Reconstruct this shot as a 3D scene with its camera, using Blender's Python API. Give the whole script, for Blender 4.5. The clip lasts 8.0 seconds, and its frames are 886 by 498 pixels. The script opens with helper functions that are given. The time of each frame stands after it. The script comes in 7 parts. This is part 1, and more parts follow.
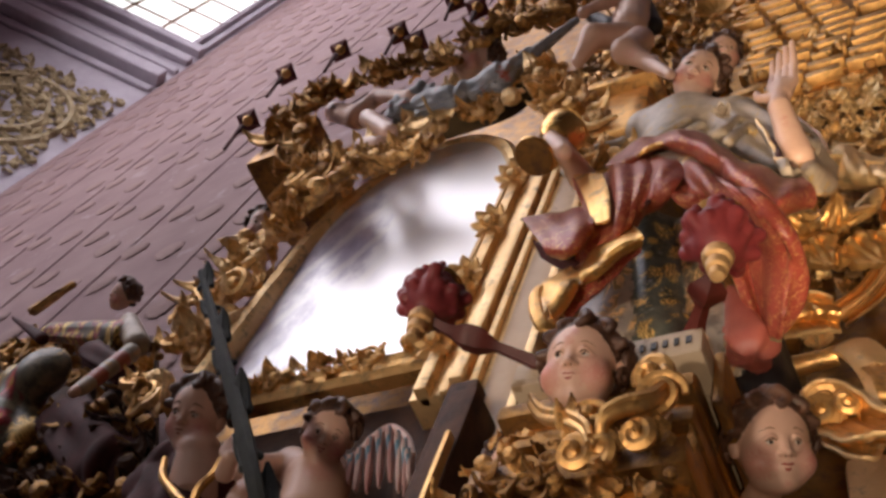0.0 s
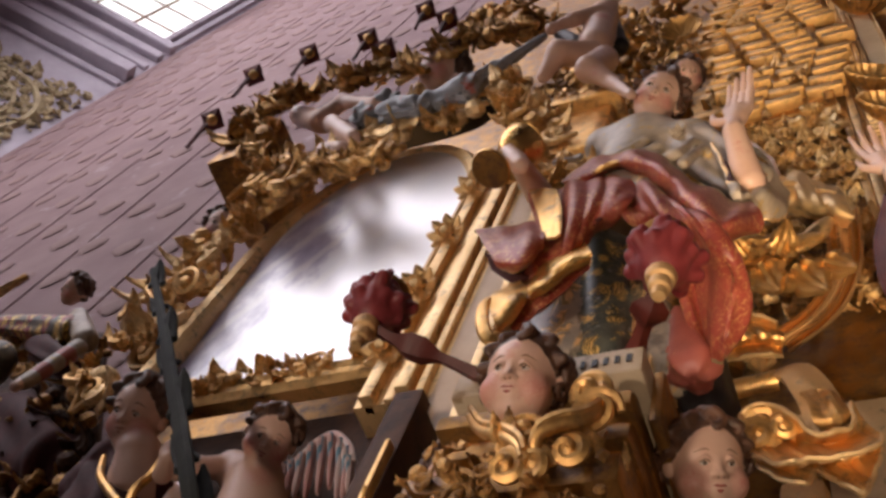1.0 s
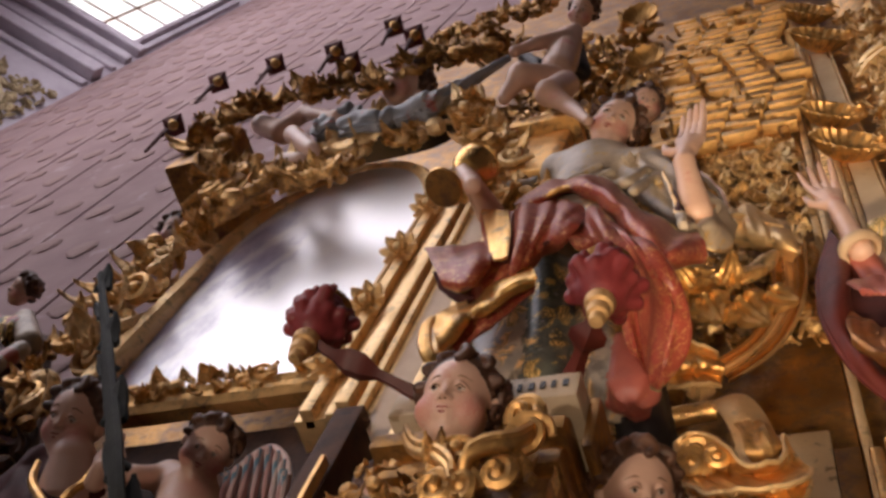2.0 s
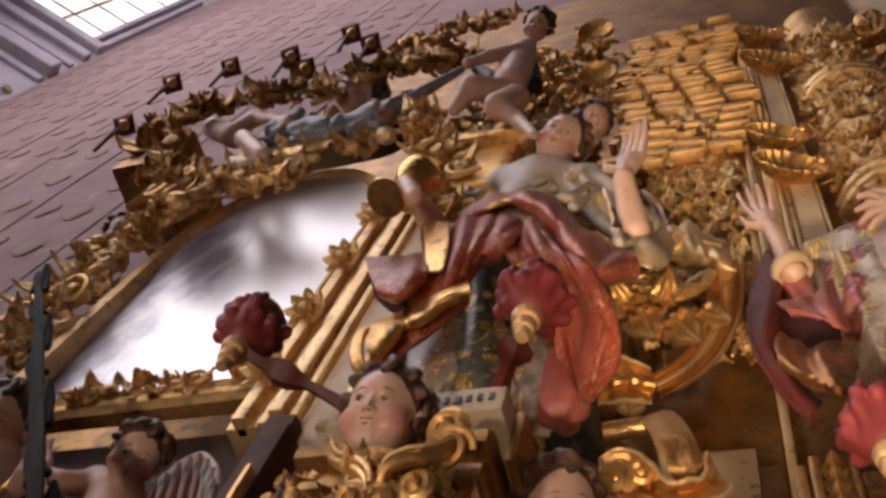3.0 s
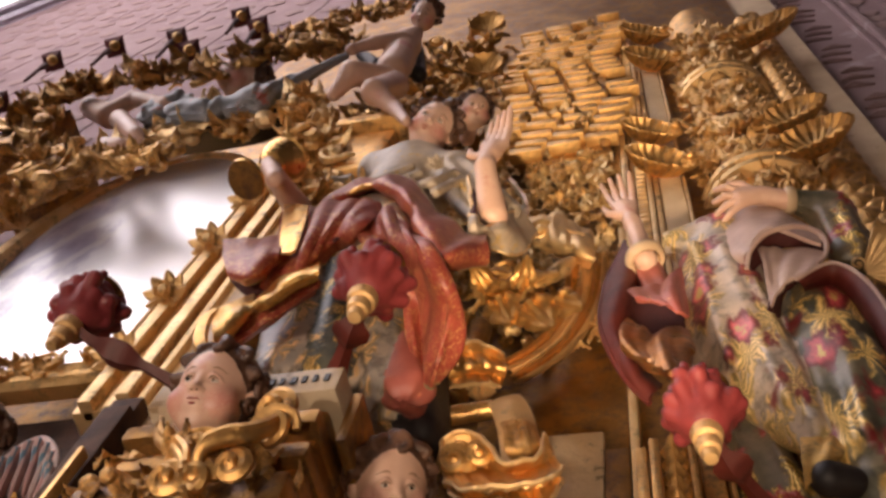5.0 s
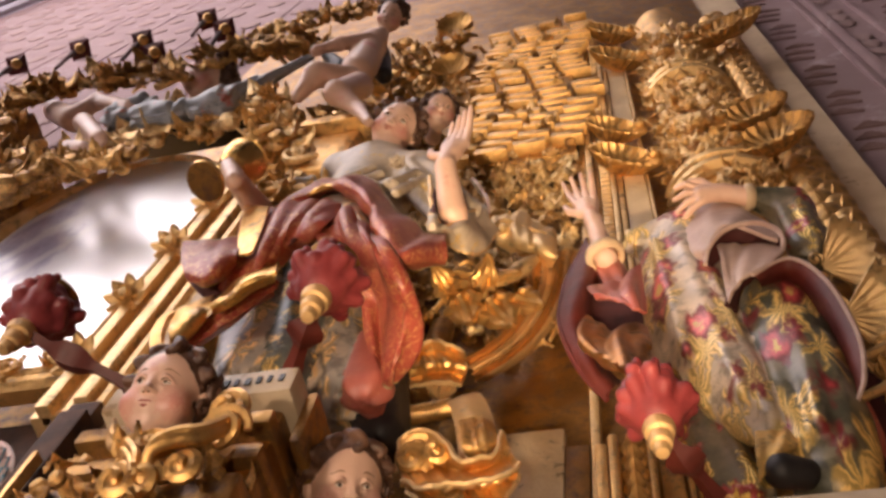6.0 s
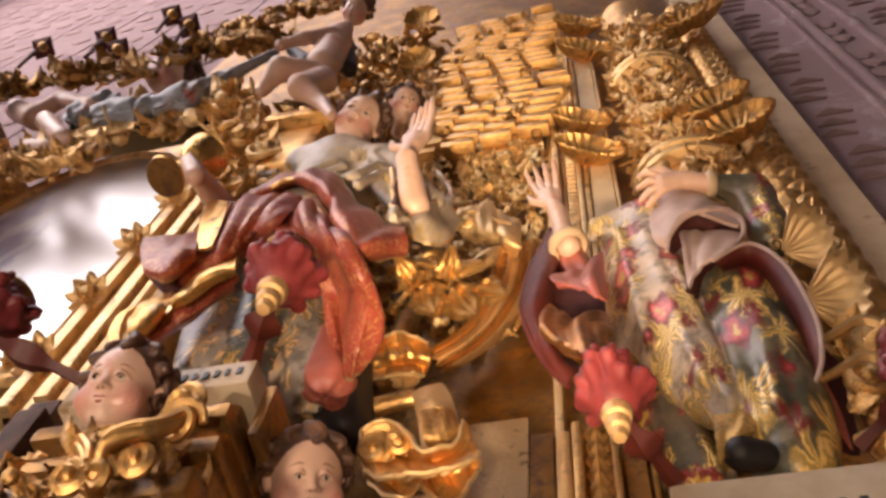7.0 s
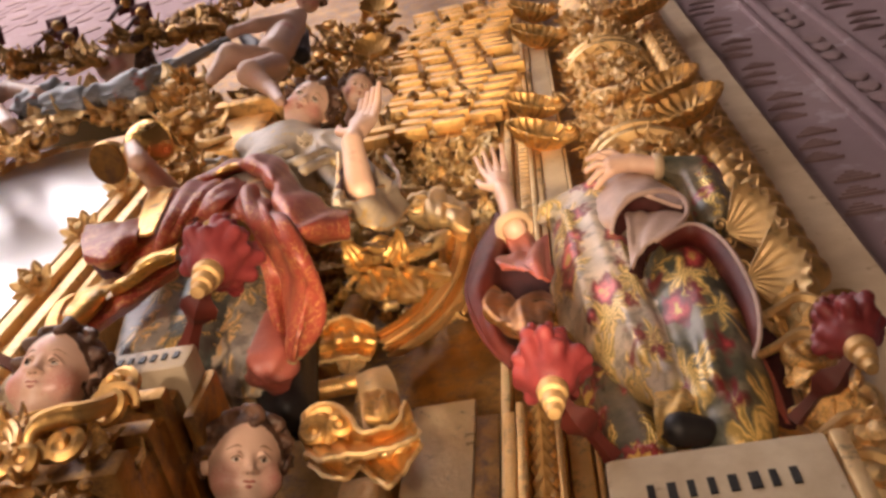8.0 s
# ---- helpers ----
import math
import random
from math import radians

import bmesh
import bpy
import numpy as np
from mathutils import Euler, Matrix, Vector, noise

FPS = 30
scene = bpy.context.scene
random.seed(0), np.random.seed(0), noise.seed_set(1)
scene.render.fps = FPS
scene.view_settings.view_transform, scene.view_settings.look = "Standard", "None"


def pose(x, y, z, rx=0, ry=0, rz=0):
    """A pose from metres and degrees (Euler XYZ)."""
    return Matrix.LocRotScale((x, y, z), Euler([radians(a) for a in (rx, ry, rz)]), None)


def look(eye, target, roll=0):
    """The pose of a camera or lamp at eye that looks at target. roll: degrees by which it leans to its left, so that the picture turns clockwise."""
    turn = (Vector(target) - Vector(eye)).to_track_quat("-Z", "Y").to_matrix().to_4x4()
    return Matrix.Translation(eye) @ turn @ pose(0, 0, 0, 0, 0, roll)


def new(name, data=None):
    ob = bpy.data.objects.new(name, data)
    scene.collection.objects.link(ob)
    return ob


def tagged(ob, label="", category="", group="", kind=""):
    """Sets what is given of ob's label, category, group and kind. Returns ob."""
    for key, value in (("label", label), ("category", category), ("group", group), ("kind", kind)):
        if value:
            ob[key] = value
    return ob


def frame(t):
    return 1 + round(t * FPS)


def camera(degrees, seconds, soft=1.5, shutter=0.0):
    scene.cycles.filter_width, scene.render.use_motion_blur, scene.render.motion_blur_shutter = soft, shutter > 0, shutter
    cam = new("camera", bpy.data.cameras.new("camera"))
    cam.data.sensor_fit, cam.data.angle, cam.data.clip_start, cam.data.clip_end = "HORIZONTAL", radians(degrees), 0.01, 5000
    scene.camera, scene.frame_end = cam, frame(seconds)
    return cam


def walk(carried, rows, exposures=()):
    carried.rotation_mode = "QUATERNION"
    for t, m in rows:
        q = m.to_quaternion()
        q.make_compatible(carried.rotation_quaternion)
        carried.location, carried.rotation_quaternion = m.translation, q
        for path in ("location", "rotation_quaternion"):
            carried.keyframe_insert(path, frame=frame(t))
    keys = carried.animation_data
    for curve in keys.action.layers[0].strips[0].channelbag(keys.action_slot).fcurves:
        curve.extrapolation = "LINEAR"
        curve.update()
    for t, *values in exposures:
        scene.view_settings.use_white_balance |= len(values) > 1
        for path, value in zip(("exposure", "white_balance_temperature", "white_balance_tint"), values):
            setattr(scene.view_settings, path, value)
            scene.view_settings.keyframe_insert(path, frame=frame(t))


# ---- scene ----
cam = camera(49.2, 8.0, soft=3.0)
PATH = [
    (0.0, 0.0000, 0.0000, 1.5500, 150.16, -14.95, 24.21),
    (0.5, 0.0190, 0.0059, 1.5563, 150.77, -14.72, 22.71),
    (1.0, 0.0402, 0.0208, 1.5653, 151.58, -14.47, 20.91),
    (1.5, 0.0602, 0.0300, 1.5723, 152.50, -14.21, 19.19),
    (3.0, 0.1563, 0.0434, 1.5990, 154.37, -12.36, 15.16),
    (3.5, 0.1902, 0.0638, 1.6053, 154.45, -11.46, 14.16),
    (4.0, 0.2301, 0.0854, 1.6116, 154.45, -10.32, 13.06),
    (4.5, 0.2675, 0.0961, 1.6156, 154.43, -9.19, 12.31),
    (5.0, 0.3120, 0.1071, 1.6196, 154.49, -7.98, 11.98),
    (6.5, 0.3837, 0.1313, 1.6196, 154.50, -5.77, 12.13),
    (7.0, 0.4089, 0.1449, 1.6194, 154.28, -4.82, 12.29),
    (7.5, 0.4456, 0.1604, 1.6139, 153.99, -3.94, 12.35),
    (8.0, 0.4796, 0.1782, 1.6097, 153.72, -2.86, 12.14),
]
walk(cam, [(t, pose(x, y, z, rx, ry, rz)) for t, x, y, z, rx, ry, rz in PATH],
     exposures=[(0, -1.27, 6600, 17), (3, -1.52, 6750, 19), (5, -1.06, 7000, 20), (6.5, -0.72, 7150, 20), (8, -0.66, 7150, 20)])

# ---- light ----
world = bpy.data.worlds.new("world")
scene.world = world
world.use_nodes = True
wn = world.node_tree
sky = wn.nodes.new("ShaderNodeTexSky")
sky.sky_type, sky.sun_disc = "NISHITA", False
sky.sun_elevation, sky.sun_rotation = radians(50), radians(200)
wn.links.new(sky.outputs["Color"], wn.nodes["Background"].inputs["Color"])
wn.nodes["Background"].inputs["Strength"].default_value = 0.1
scene.view_settings.exposure = 0.0


def area(name, eye, target, w, h, power, color):
    data = bpy.data.lights.new(name, "AREA")
    data.shape, data.size, data.size_y, data.energy, data.color = "RECTANGLE", w, h, power, color
    ob = new(name, data)
    ob.matrix_world = look(eye, target)
    return ob


def spot(name, eye, target, angle, blend, power, color, radius=0.06):
    data = bpy.data.lights.new(name, "SPOT")
    data.spot_size, data.spot_blend, data.energy, data.color, data.shadow_soft_size = radians(angle), blend, power, color, radius
    ob = new(name, data)
    ob.matrix_world = look(eye, target)
    return ob


# daylight through high windows and an added doorway, altar-foot flood lamps, added fill spots
area("nave_window_light", (-4.0, -6.85, 9.5), (-1.0, 1.8, 5.0), 3.6, 3.4, 25, (1.0, 0.90, 0.88))
# low frontal fill for the figures, set in an added unseen doorway
area("low_front_fill_light", (-4.0, -6.85, 3.0), (-0.8, 1.4, 4.2), 3.2, 4.2, 22, (1.0, 0.90, 0.84))
area("vault_window_light", (-12.7, 0.4, 22.5), (-3.0, 0.5, 8.0), 2.6, 3.6, 80, (0.96, 0.94, 1.0))
spot("flood_and_fill_light", (0.30, 0.30, 0.9), (0.02, 1.85, 5.8), 24, 1.0, 1350, (1.0, 0.78, 0.50))
spot("flood_and_fill_light", (0.3, -0.5, 0.9), (0.42, 1.75, 4.4), 46, 1.0, 270, (1.0, 0.80, 0.58))
# added front fill that brightens the faces from the lower left
spot("flood_and_fill_light", (-1.6, -1.2, 1.2), (-0.62, 1.3, 4.4), 52, 1.0, 480, (1.0, 0.82, 0.64), 0.10)
# added spot that whitens the painting in place of window glare
spot("flood_and_fill_light", (-2.7, -1.2, 0.9), (-2.0, 1.55, 5.7), 20, 1.0, 560, (1.0, 0.95, 0.95), 0.10)

# ---- materials ----
def graph(name):
    m = bpy.data.materials.new(name)
    m.use_nodes = True
    return m, m.node_tree.nodes, m.node_tree.links, m.node_tree.nodes["Principled BSDF"]


def noise_node(n, l, scale, detail=6.0, rough=0.6, coords="Object", stretch=None):
    tc = n.new("ShaderNodeTexCoord")
    tx = n.new("ShaderNodeTexNoise")
    tx.inputs["Scale"].default_value, tx.inputs["Detail"].default_value, tx.inputs["Roughness"].default_value = scale, detail, rough
    if stretch:
        mp = n.new("ShaderNodeMapping")
        mp.inputs["Scale"].default_value = stretch
        l.new(tc.outputs[coords], mp.inputs["Vector"])
        l.new(mp.outputs["Vector"], tx.inputs["Vector"])
    else:
        l.new(tc.outputs[coords], tx.inputs["Vector"])
    return tx.outputs["Fac"]


def ramp(n, l, source, stops):
    r = n.new("ShaderNodeValToRGB")
    while len(r.color_ramp.elements) < len(stops):
        r.color_ramp.elements.new(0.5)
    for e, (at, c) in zip(r.color_ramp.elements, stops):
        e.position, e.color = at, (*c, 1) if len(c) == 3 else c
    l.new(source, r.inputs["Fac"])
    return r.outputs["Color"]


def blend(n, l, fac, a, b):
    m = n.new("ShaderNodeMix")
    m.data_type = "RGBA"
    for sock, val in ((m.inputs["Factor"], fac), (m.inputs["A"], a), (m.inputs["B"], b)):
        if isinstance(val, tuple):
            sock.default_value = (*val, 1)
        elif isinstance(val, float):
            sock.default_value = val
        else:
            l.new(val, sock)
    return m.outputs["Result"]


def bump(n, l, bsdf, source, strength, distance):
    b = n.new("ShaderNodeBump")
    b.inputs["Strength"].default_value, b.inputs["Distance"].default_value = strength, distance
    l.new(source, b.inputs["Height"])
    l.new(b.outputs["Normal"], bsdf.inputs["Normal"])


def gilded(name, light, dark, rough=0.34, bole=0.5, metal=1.0):
    """Water gilding: gold leaf rubbed through to dark red bole, with dust."""
    m, n, l, p = graph(name)
    wear = noise_node(n, l, 14.0, 8.0, 0.7)
    tone = noise_node(n, l, 3.0, 4.0)
    fine = noise_node(n, l, 90.0, 4.0)
    base = ramp(n, l, tone, [(0.3, dark), (0.65, light)])
    rub = ramp(n, l, wear, [(bole - 0.12, (1, 1, 1)), (bole + 0.06, (0, 0, 0))])
    col = blend(n, l, rub, base, (0.15, 0.075, 0.035))
    l.new(col, p.inputs["Base Color"])
    met = n.new("ShaderNodeMapRange")
    met.inputs["To Min"].default_value, met.inputs["To Max"].default_value = metal, metal * 0.35
    l.new(rub, met.inputs["Value"])
    l.new(met.outputs["Result"], p.inputs["Metallic"])
    ro = n.new("ShaderNodeMapRange")
    ro.inputs["From Min"].default_value, ro.inputs["From Max"].default_value = 0.3, 0.7
    ro.inputs["To Min"].default_value, ro.inputs["To Max"].default_value = rough - 0.08, rough + 0.16
    l.new(wear, ro.inputs["Value"])
    l.new(ro.outputs["Result"], p.inputs["Roughness"])
    mix = n.new("ShaderNodeMath")
    mix.operation = "MULTIPLY_ADD"
    mix.inputs[1].default_value = 2.5
    l.new(noise_node(n, l, 26.0, 3.0), mix.inputs[0])
    l.new(fine, mix.inputs[2])
    bump(n, l, p, mix.outputs["Value"], 0.35, 0.005)
    return m


def painted(name, light, dark, rough=0.4, scale=8.0, spot_color=None, spot_scale=20.0, spot_at=0.62, relief=0.2):
    m, n, l, p = graph(name)
    tone = noise_node(n, l, scale, 6.0)
    col = ramp(n, l, tone, [(0.32, dark), (0.66, light)])
    fine = noise_node(n, l, 70.0, 5.0)
    if spot_color:
        sp = ramp(n, l, noise_node(n, l, spot_scale, 5.0, 0.65), [(spot_at, (0, 0, 0)), (spot_at + 0.07, (1, 1, 1))])
        col = blend(n, l, sp, col, spot_color)
    l.new(col, p.inputs["Base Color"])
    ro = n.new("ShaderNodeMapRange")
    ro.inputs["To Min"].default_value, ro.inputs["To Max"].default_value = rough - 0.12, rough + 0.15
    l.new(fine, ro.inputs["Value"])
    l.new(ro.outputs["Result"], p.inputs["Roughness"])
    bump(n, l, p, fine, relief, 0.003)
    return m


def brocade(name, ground, ground2, gold, flower, scale=9.0, gold_at=0.5, rough=0.38, bloom=0.0, shade=(0.20, 0.19, 0.14)):
    """Estofado: painted cloth over gold leaf, scratched with gold scrolls; bloom: share of painted flowers."""
    m, n, l, p = graph(name)
    base = ramp(n, l, noise_node(n, l, 5.0, 4.0), [(0.35, ground2), (0.62, ground)])
    tc = n.new("ShaderNodeTexCoord")
    warp = n.new("ShaderNodeTexNoise")
    warp.inputs["Scale"].default_value, warp.inputs["Detail"].default_value = scale * 1.6, 3.0
    l.new(tc.outputs["Object"], warp.inputs["Vector"])
    mixv = n.new("ShaderNodeVectorMath")
    mixv.operation = "MULTIPLY_ADD"
    mixv.inputs[1].default_value = (0.09, 0.09, 0.09)
    l.new(warp.outputs["Color"], mixv.inputs[0])
    l.new(tc.outputs["Object"], mixv.inputs[2])
    if bloom:
        def spots(size, ragged, fine_scale, low, high, squash=(1, 0.05, 1), shift=0.0):
            mp = n.new("ShaderNodeMapping")
            mp.inputs["Scale"].default_value = squash
            mp.inputs["Location"].default_value = (shift, 0, 0.6 * shift)
            l.new(mixv.outputs["Vector"], mp.inputs["Vector"])
            vor = n.new("ShaderNodeTexVoronoi")
            vor.inputs["Scale"].default_value, vor.inputs["Randomness"].default_value = size, 0.8
            l.new(mp.outputs["Vector"], vor.inputs["Vector"])
            add = n.new("ShaderNodeMath")
            add.operation = "MULTIPLY_ADD"
            add.inputs[1].default_value = ragged
            l.new(noise_node(n, l, fine_scale, 3.0, 0.65), add.inputs[0])
            l.new(vor.outputs["Distance"], add.inputs[2])
            return ramp(n, l, add.outputs["Value"], [(low, (1, 1, 1)), (high, (0, 0, 0))]), vor.outputs["Color"]

        dull = ramp(n, l, noise_node(n, l, scale * 1.1, 4.0), [(0.46, (0, 0, 0)), (0.62, (0.75, 0.75, 0.75))])
        col = blend(n, l, dull, base, shade)
        veins = n.new("ShaderNodeTexWave")
        veins.inputs["Scale"].default_value, veins.inputs["Distortion"].default_value, veins.inputs["Detail"].default_value = scale * 3.0, 9.0, 2.0
        l.new(mixv.outputs["Vector"], veins.inputs["Vector"])
        frond, _ = spots(scale * 1.15, 0.85, scale * 4.0, 0.68 + bloom, 0.80 + bloom, (1.5, 0.05, 0.7), 0.37)
        tone = ramp(n, l, veins.outputs["Fac"], [(0.25, tuple(0.42 * q for q in gold)), (0.6, gold), (0.85, tuple(min(1, 1.25 * q + 0.08) for q in gold))])
        col = blend(n, l, frond, col, tone)
        petal, cell = spots(scale * 1.0, 0.55, scale * 6.0, 0.54 + bloom, 0.62 + bloom)
        red = ramp(n, l, noise_node(n, l, scale * 5.0, 3.0), [(0.35, tuple(0.5 * q for q in flower)), (0.55, flower), (0.7, tuple(min(1, q + 0.25) for q in flower))])
        col = blend(n, l, petal, col, red)
        core, _ = spots(scale * 1.0, 0.5, scale * 8.0, 0.34 + bloom, 0.42 + bloom)
        col = blend(n, l, core, col, gold)
        l.new(col, p.inputs["Base Color"])
        met = n.new("ShaderNodeMath")
        met.operation = "MULTIPLY"
        met.inputs[1].default_value = 0.45
        l.new(frond, met.inputs[0])
        l.new(met.outputs["Value"], p.inputs["Metallic"])
    else:
        fine = n.new("ShaderNodeTexNoise")
        fine.inputs["Scale"].default_value, fine.inputs["Detail"].default_value = scale * 1.5, 1.0
        l.new(mixv.outputs["Vector"], fine.inputs["Vector"])
        lines = ramp(n, l, fine.outputs["Fac"], [(gold_at - 0.03, (0, 0, 0)), (gold_at - 0.012, (0.85, 0.85, 0.85)), (gold_at + 0.012, (0.85, 0.85, 0.85)), (gold_at + 0.03, (0, 0, 0))])
        patch = ramp(n, l, noise_node(n, l, scale * 0.5, 3.0), [(0.34, (0.15, 0.15, 0.15)), (0.52, (1, 1, 1))])
        gilt = n.new("ShaderNodeMath")
        gilt.operation = "MULTIPLY"
        l.new(lines, gilt.inputs[0])
        l.new(patch, gilt.inputs[1])
        rub = ramp(n, l, noise_node(n, l, scale * 0.22, 6.0, 0.7), [(0.52, (0, 0, 0)), (0.74, (0.22, 0.22, 0.22))])
        col = blend(n, l, rub, base, tuple(0.75 * a + 0.15 * b for a, b in zip(gold, ground)))
        col = blend(n, l, gilt.outputs["Value"], col, gold)
        l.new(col, p.inputs["Base Color"])
        met = n.new("ShaderNodeMath")
        met.operation = "MULTIPLY"
        met.inputs[1].default_value = 0.6
        l.new(gilt.outputs["Value"], met.inputs[0])
        l.new(met.outputs["Value"], p.inputs["Metallic"])
    p.inputs["Roughness"].default_value = rough
    bump(n, l, p, noise_node(n, l, 60.0, 5.0), 0.25, 0.003)
    return m


def bouquet(name, ground, ground2, gold, flower, scale, shift):
    """Painted roses and gilded fan leaves scattered over cloth, longer than wide."""
    m, n, l, p = graph(name)
    tc = n.new("ShaderNodeTexCoord")

    def math_node(op, a, b=None, c=None):
        q = n.new("ShaderNodeMath")
        q.operation = op
        for sock, val in zip(q.inputs, (a, b, c)):
            if isinstance(val, (int, float)):
                sock.default_value = val
            elif val is not None:
                l.new(val, sock)
        return q.outputs["Value"]

    def motif(size, offset, petals, radius, notch, soft):
        """Returns the mask of a lobed shape in each cell, its distance from the heart and its angle."""
        mp = n.new("ShaderNodeMapping")
        mp.inputs["Scale"].default_value = (1.0, 0.55, 0.50)
        mp.inputs["Location"].default_value = (offset, 0.7 * offset, 0.4 * offset)
        l.new(tc.outputs["Object"], mp.inputs["Vector"])
        wob = n.new("ShaderNodeTexNoise")
        wob.inputs["Scale"].default_value, wob.inputs["Detail"].default_value = size * 3.0, 3.0
        l.new(mp.outputs["Vector"], wob.inputs["Vector"])
        mv = n.new("ShaderNodeVectorMath")
        mv.operation = "MULTIPLY_ADD"
        mv.inputs[1].default_value = (0.55 / size, 0.55 / size, 0.55 / size)
        l.new(wob.outputs["Color"], mv.inputs[0])
        l.new(mp.outputs["Vector"], mv.inputs[2])
        vor = n.new("ShaderNodeTexVoronoi")
        vor.inputs["Scale"].default_value, vor.inputs["Randomness"].default_value = size, 0.85
        l.new(mv.outputs["Vector"], vor.inputs["Vector"])
        diff = n.new("ShaderNodeVectorMath")
        diff.operation = "SUBTRACT"
        l.new(mv.outputs["Vector"], diff.inputs[0])
        l.new(vor.outputs["Position"], diff.inputs[1])
        xyz = n.new("ShaderNodeSeparateXYZ")
        l.new(diff.outputs["Vector"], xyz.inputs["Vector"])
        ang = math_node("ARCTAN2", xyz.outputs["Z"], xyz.outputs["X"])
        lobe = math_node("ABSOLUTE", math_node("COSINE", math_node("MULTIPLY", ang, petals / 2)))
        edge = math_node("MULTIPLY_ADD", lobe, radius * notch, radius * (1 - notch))
        mask = n.new("ShaderNodeMapRange")
        mask.inputs["From Min"].default_value, mask.inputs["From Max"].default_value = -soft, soft
        l.new(math_node("SUBTRACT", edge, vor.outputs["Distance"]), mask.inputs["Value"])
        return mask.outputs["Result"], vor.outputs["Distance"], ang

    base = ramp(n, l, noise_node(n, l, 7.0, 5.0), [(0.36, ground2), (0.60, ground)])
    dull = ramp(n, l, noise_node(n, l, 13.0, 4.0), [(0.50, (0, 0, 0)), (0.64, (0.8, 0.8, 0.8))])
    col = blend(n, l, dull, base, tuple(0.45 * q for q in ground2))
    fan, fan_far, fan_ang = motif(scale * 0.9, 0.31 + shift, 7, 0.52, 0.5, 0.06)
    ribs = math_node("SINE", math_node("MULTIPLY", fan_ang, 14.0))
    tone = ramp(n, l, math_node("MULTIPLY_ADD", ribs, 0.5, 0.5), [(0.1, tuple(0.6 * q for q in gold)), (0.5, gold), (0.9, tuple(min(1, 1.2 * q + 0.06) for q in gold))])
    col = blend(n, l, fan, col, tone)
    rose, far, ang = motif(scale, shift, 5, 0.40, 0.25, 0.06)
    petals = math_node("SINE", math_node("MULTIPLY", far, 13.0))
    red = ramp(n, l, math_node("MULTIPLY_ADD", petals, 0.5, 0.5), [(0.2, tuple(0.45 * q for q in flower)), (0.55, flower), (0.85, tuple(min(1, 1.45 * q + 0.03) for q in flower))])
    col = blend(n, l, rose, col, red)
    heart, _, _ = motif(scale, shift, 6, 0.15, 0.3, 0.03)
    col = blend(n, l, heart, col, gold)
    l.new(col, p.inputs["Base Color"])
    l.new(math_node("MULTIPLY", fan, 0.12), p.inputs["Metallic"])
    p.inputs["Roughness"].default_value = 0.36
    bump(n, l, p, noise_node(n, l, 60.0, 5.0), 0.25, 0.003)
    return m


GOLD = gilded("gold_leaf", (0.96, 0.60, 0.23), (0.54, 0.29, 0.085), 0.36, 0.43, 0.86)
GOLD_PALE = gilded("pale_gold_leaf", (1.0, 0.73, 0.38), (0.73, 0.47, 0.20), 0.40, 0.40, 0.70)
# dark gilding, and a shaded copy of the gold for dim foliage
GOLD_DARK = gilded("dark_and_shaded_gold_leaf", (0.62, 0.35, 0.11), (0.25, 0.12, 0.04), 0.38, 0.48, 0.95)
# lit copy of the gold: the niche's lamp glow put into its colour
GOLD_LIT = gilded("lit_niche_gilding", (1.0, 0.76, 0.40), (0.86, 0.56, 0.22), 0.36, 0.38, 0.85)
# dark wood, also the colour given to shaded hollows and leaves
WOOD_AND_SHADE = painted("dark_wood_and_shade", (0.11, 0.045, 0.018), (0.04, 0.016, 0.007), 0.75, 12.0)
CREAM = painted("cream_plaster", (0.74, 0.56, 0.36), (0.60, 0.42, 0.25), 0.5, 4.0, (0.44, 0.27, 0.14), 9.0, 0.62)
PALE_GILT = painted("pale_gilt_paint", (0.85, 0.66, 0.42), (0.70, 0.50, 0.27), 0.35, 5.0, (0.50, 0.30, 0.12), 11.0, 0.62)
LABEL = painted("cream_label", (0.72, 0.60, 0.42), (0.55, 0.42, 0.27), 0.5, 7.0, (0.40, 0.28, 0.16), 12.0, 0.62)
INK = painted("black_paint", (0.03, 0.028, 0.025), (0.015, 0.014, 0.012), 0.5)
PINK = painted("pink_stone", (0.31, 0.205, 0.20), (0.245, 0.155, 0.158), 0.85, 1.6, (0.38, 0.28, 0.275), 3.0, 0.6)
PINK_RELIEF = painted("ochre_relief", (0.34, 0.215, 0.155), (0.24, 0.145, 0.10), 0.8, 3.0)
LILAC = painted("white_stone", (0.42, 0.375, 0.42), (0.33, 0.29, 0.33), 0.6, 2.0)
SKIN = painted("flesh_paint", (0.80, 0.54, 0.41), (0.72, 0.45, 0.32), 0.36, 6.0, (0.70, 0.36, 0.27), 7.0, 0.64, 0.05)
CHEEK = painted("rosy_flesh_paint", (0.74, 0.36, 0.28), (0.68, 0.28, 0.22), 0.36, 14.0, None, 0, 0, 0.05)
SOFT_CHEEK = painted("soft_rosy_flesh_paint", (0.78, 0.45, 0.34), (0.71, 0.36, 0.27), 0.36, 10.0, None, 0, 0, 0.05)
LIPS = painted("lip_paint", (0.44, 0.10, 0.08), (0.38, 0.085, 0.07), 0.35)
HAIR = painted("brown_hair_paint", (0.16, 0.078, 0.045), (0.05, 0.023, 0.014), 0.42, 26.0)
IRIS = painted("dark_iris_paint", (0.06, 0.035, 0.02), (0.04, 0.022, 0.014), 0.2)
EYE = painted("eye_paint", (0.66, 0.58, 0.50), (0.60, 0.50, 0.42), 0.25)
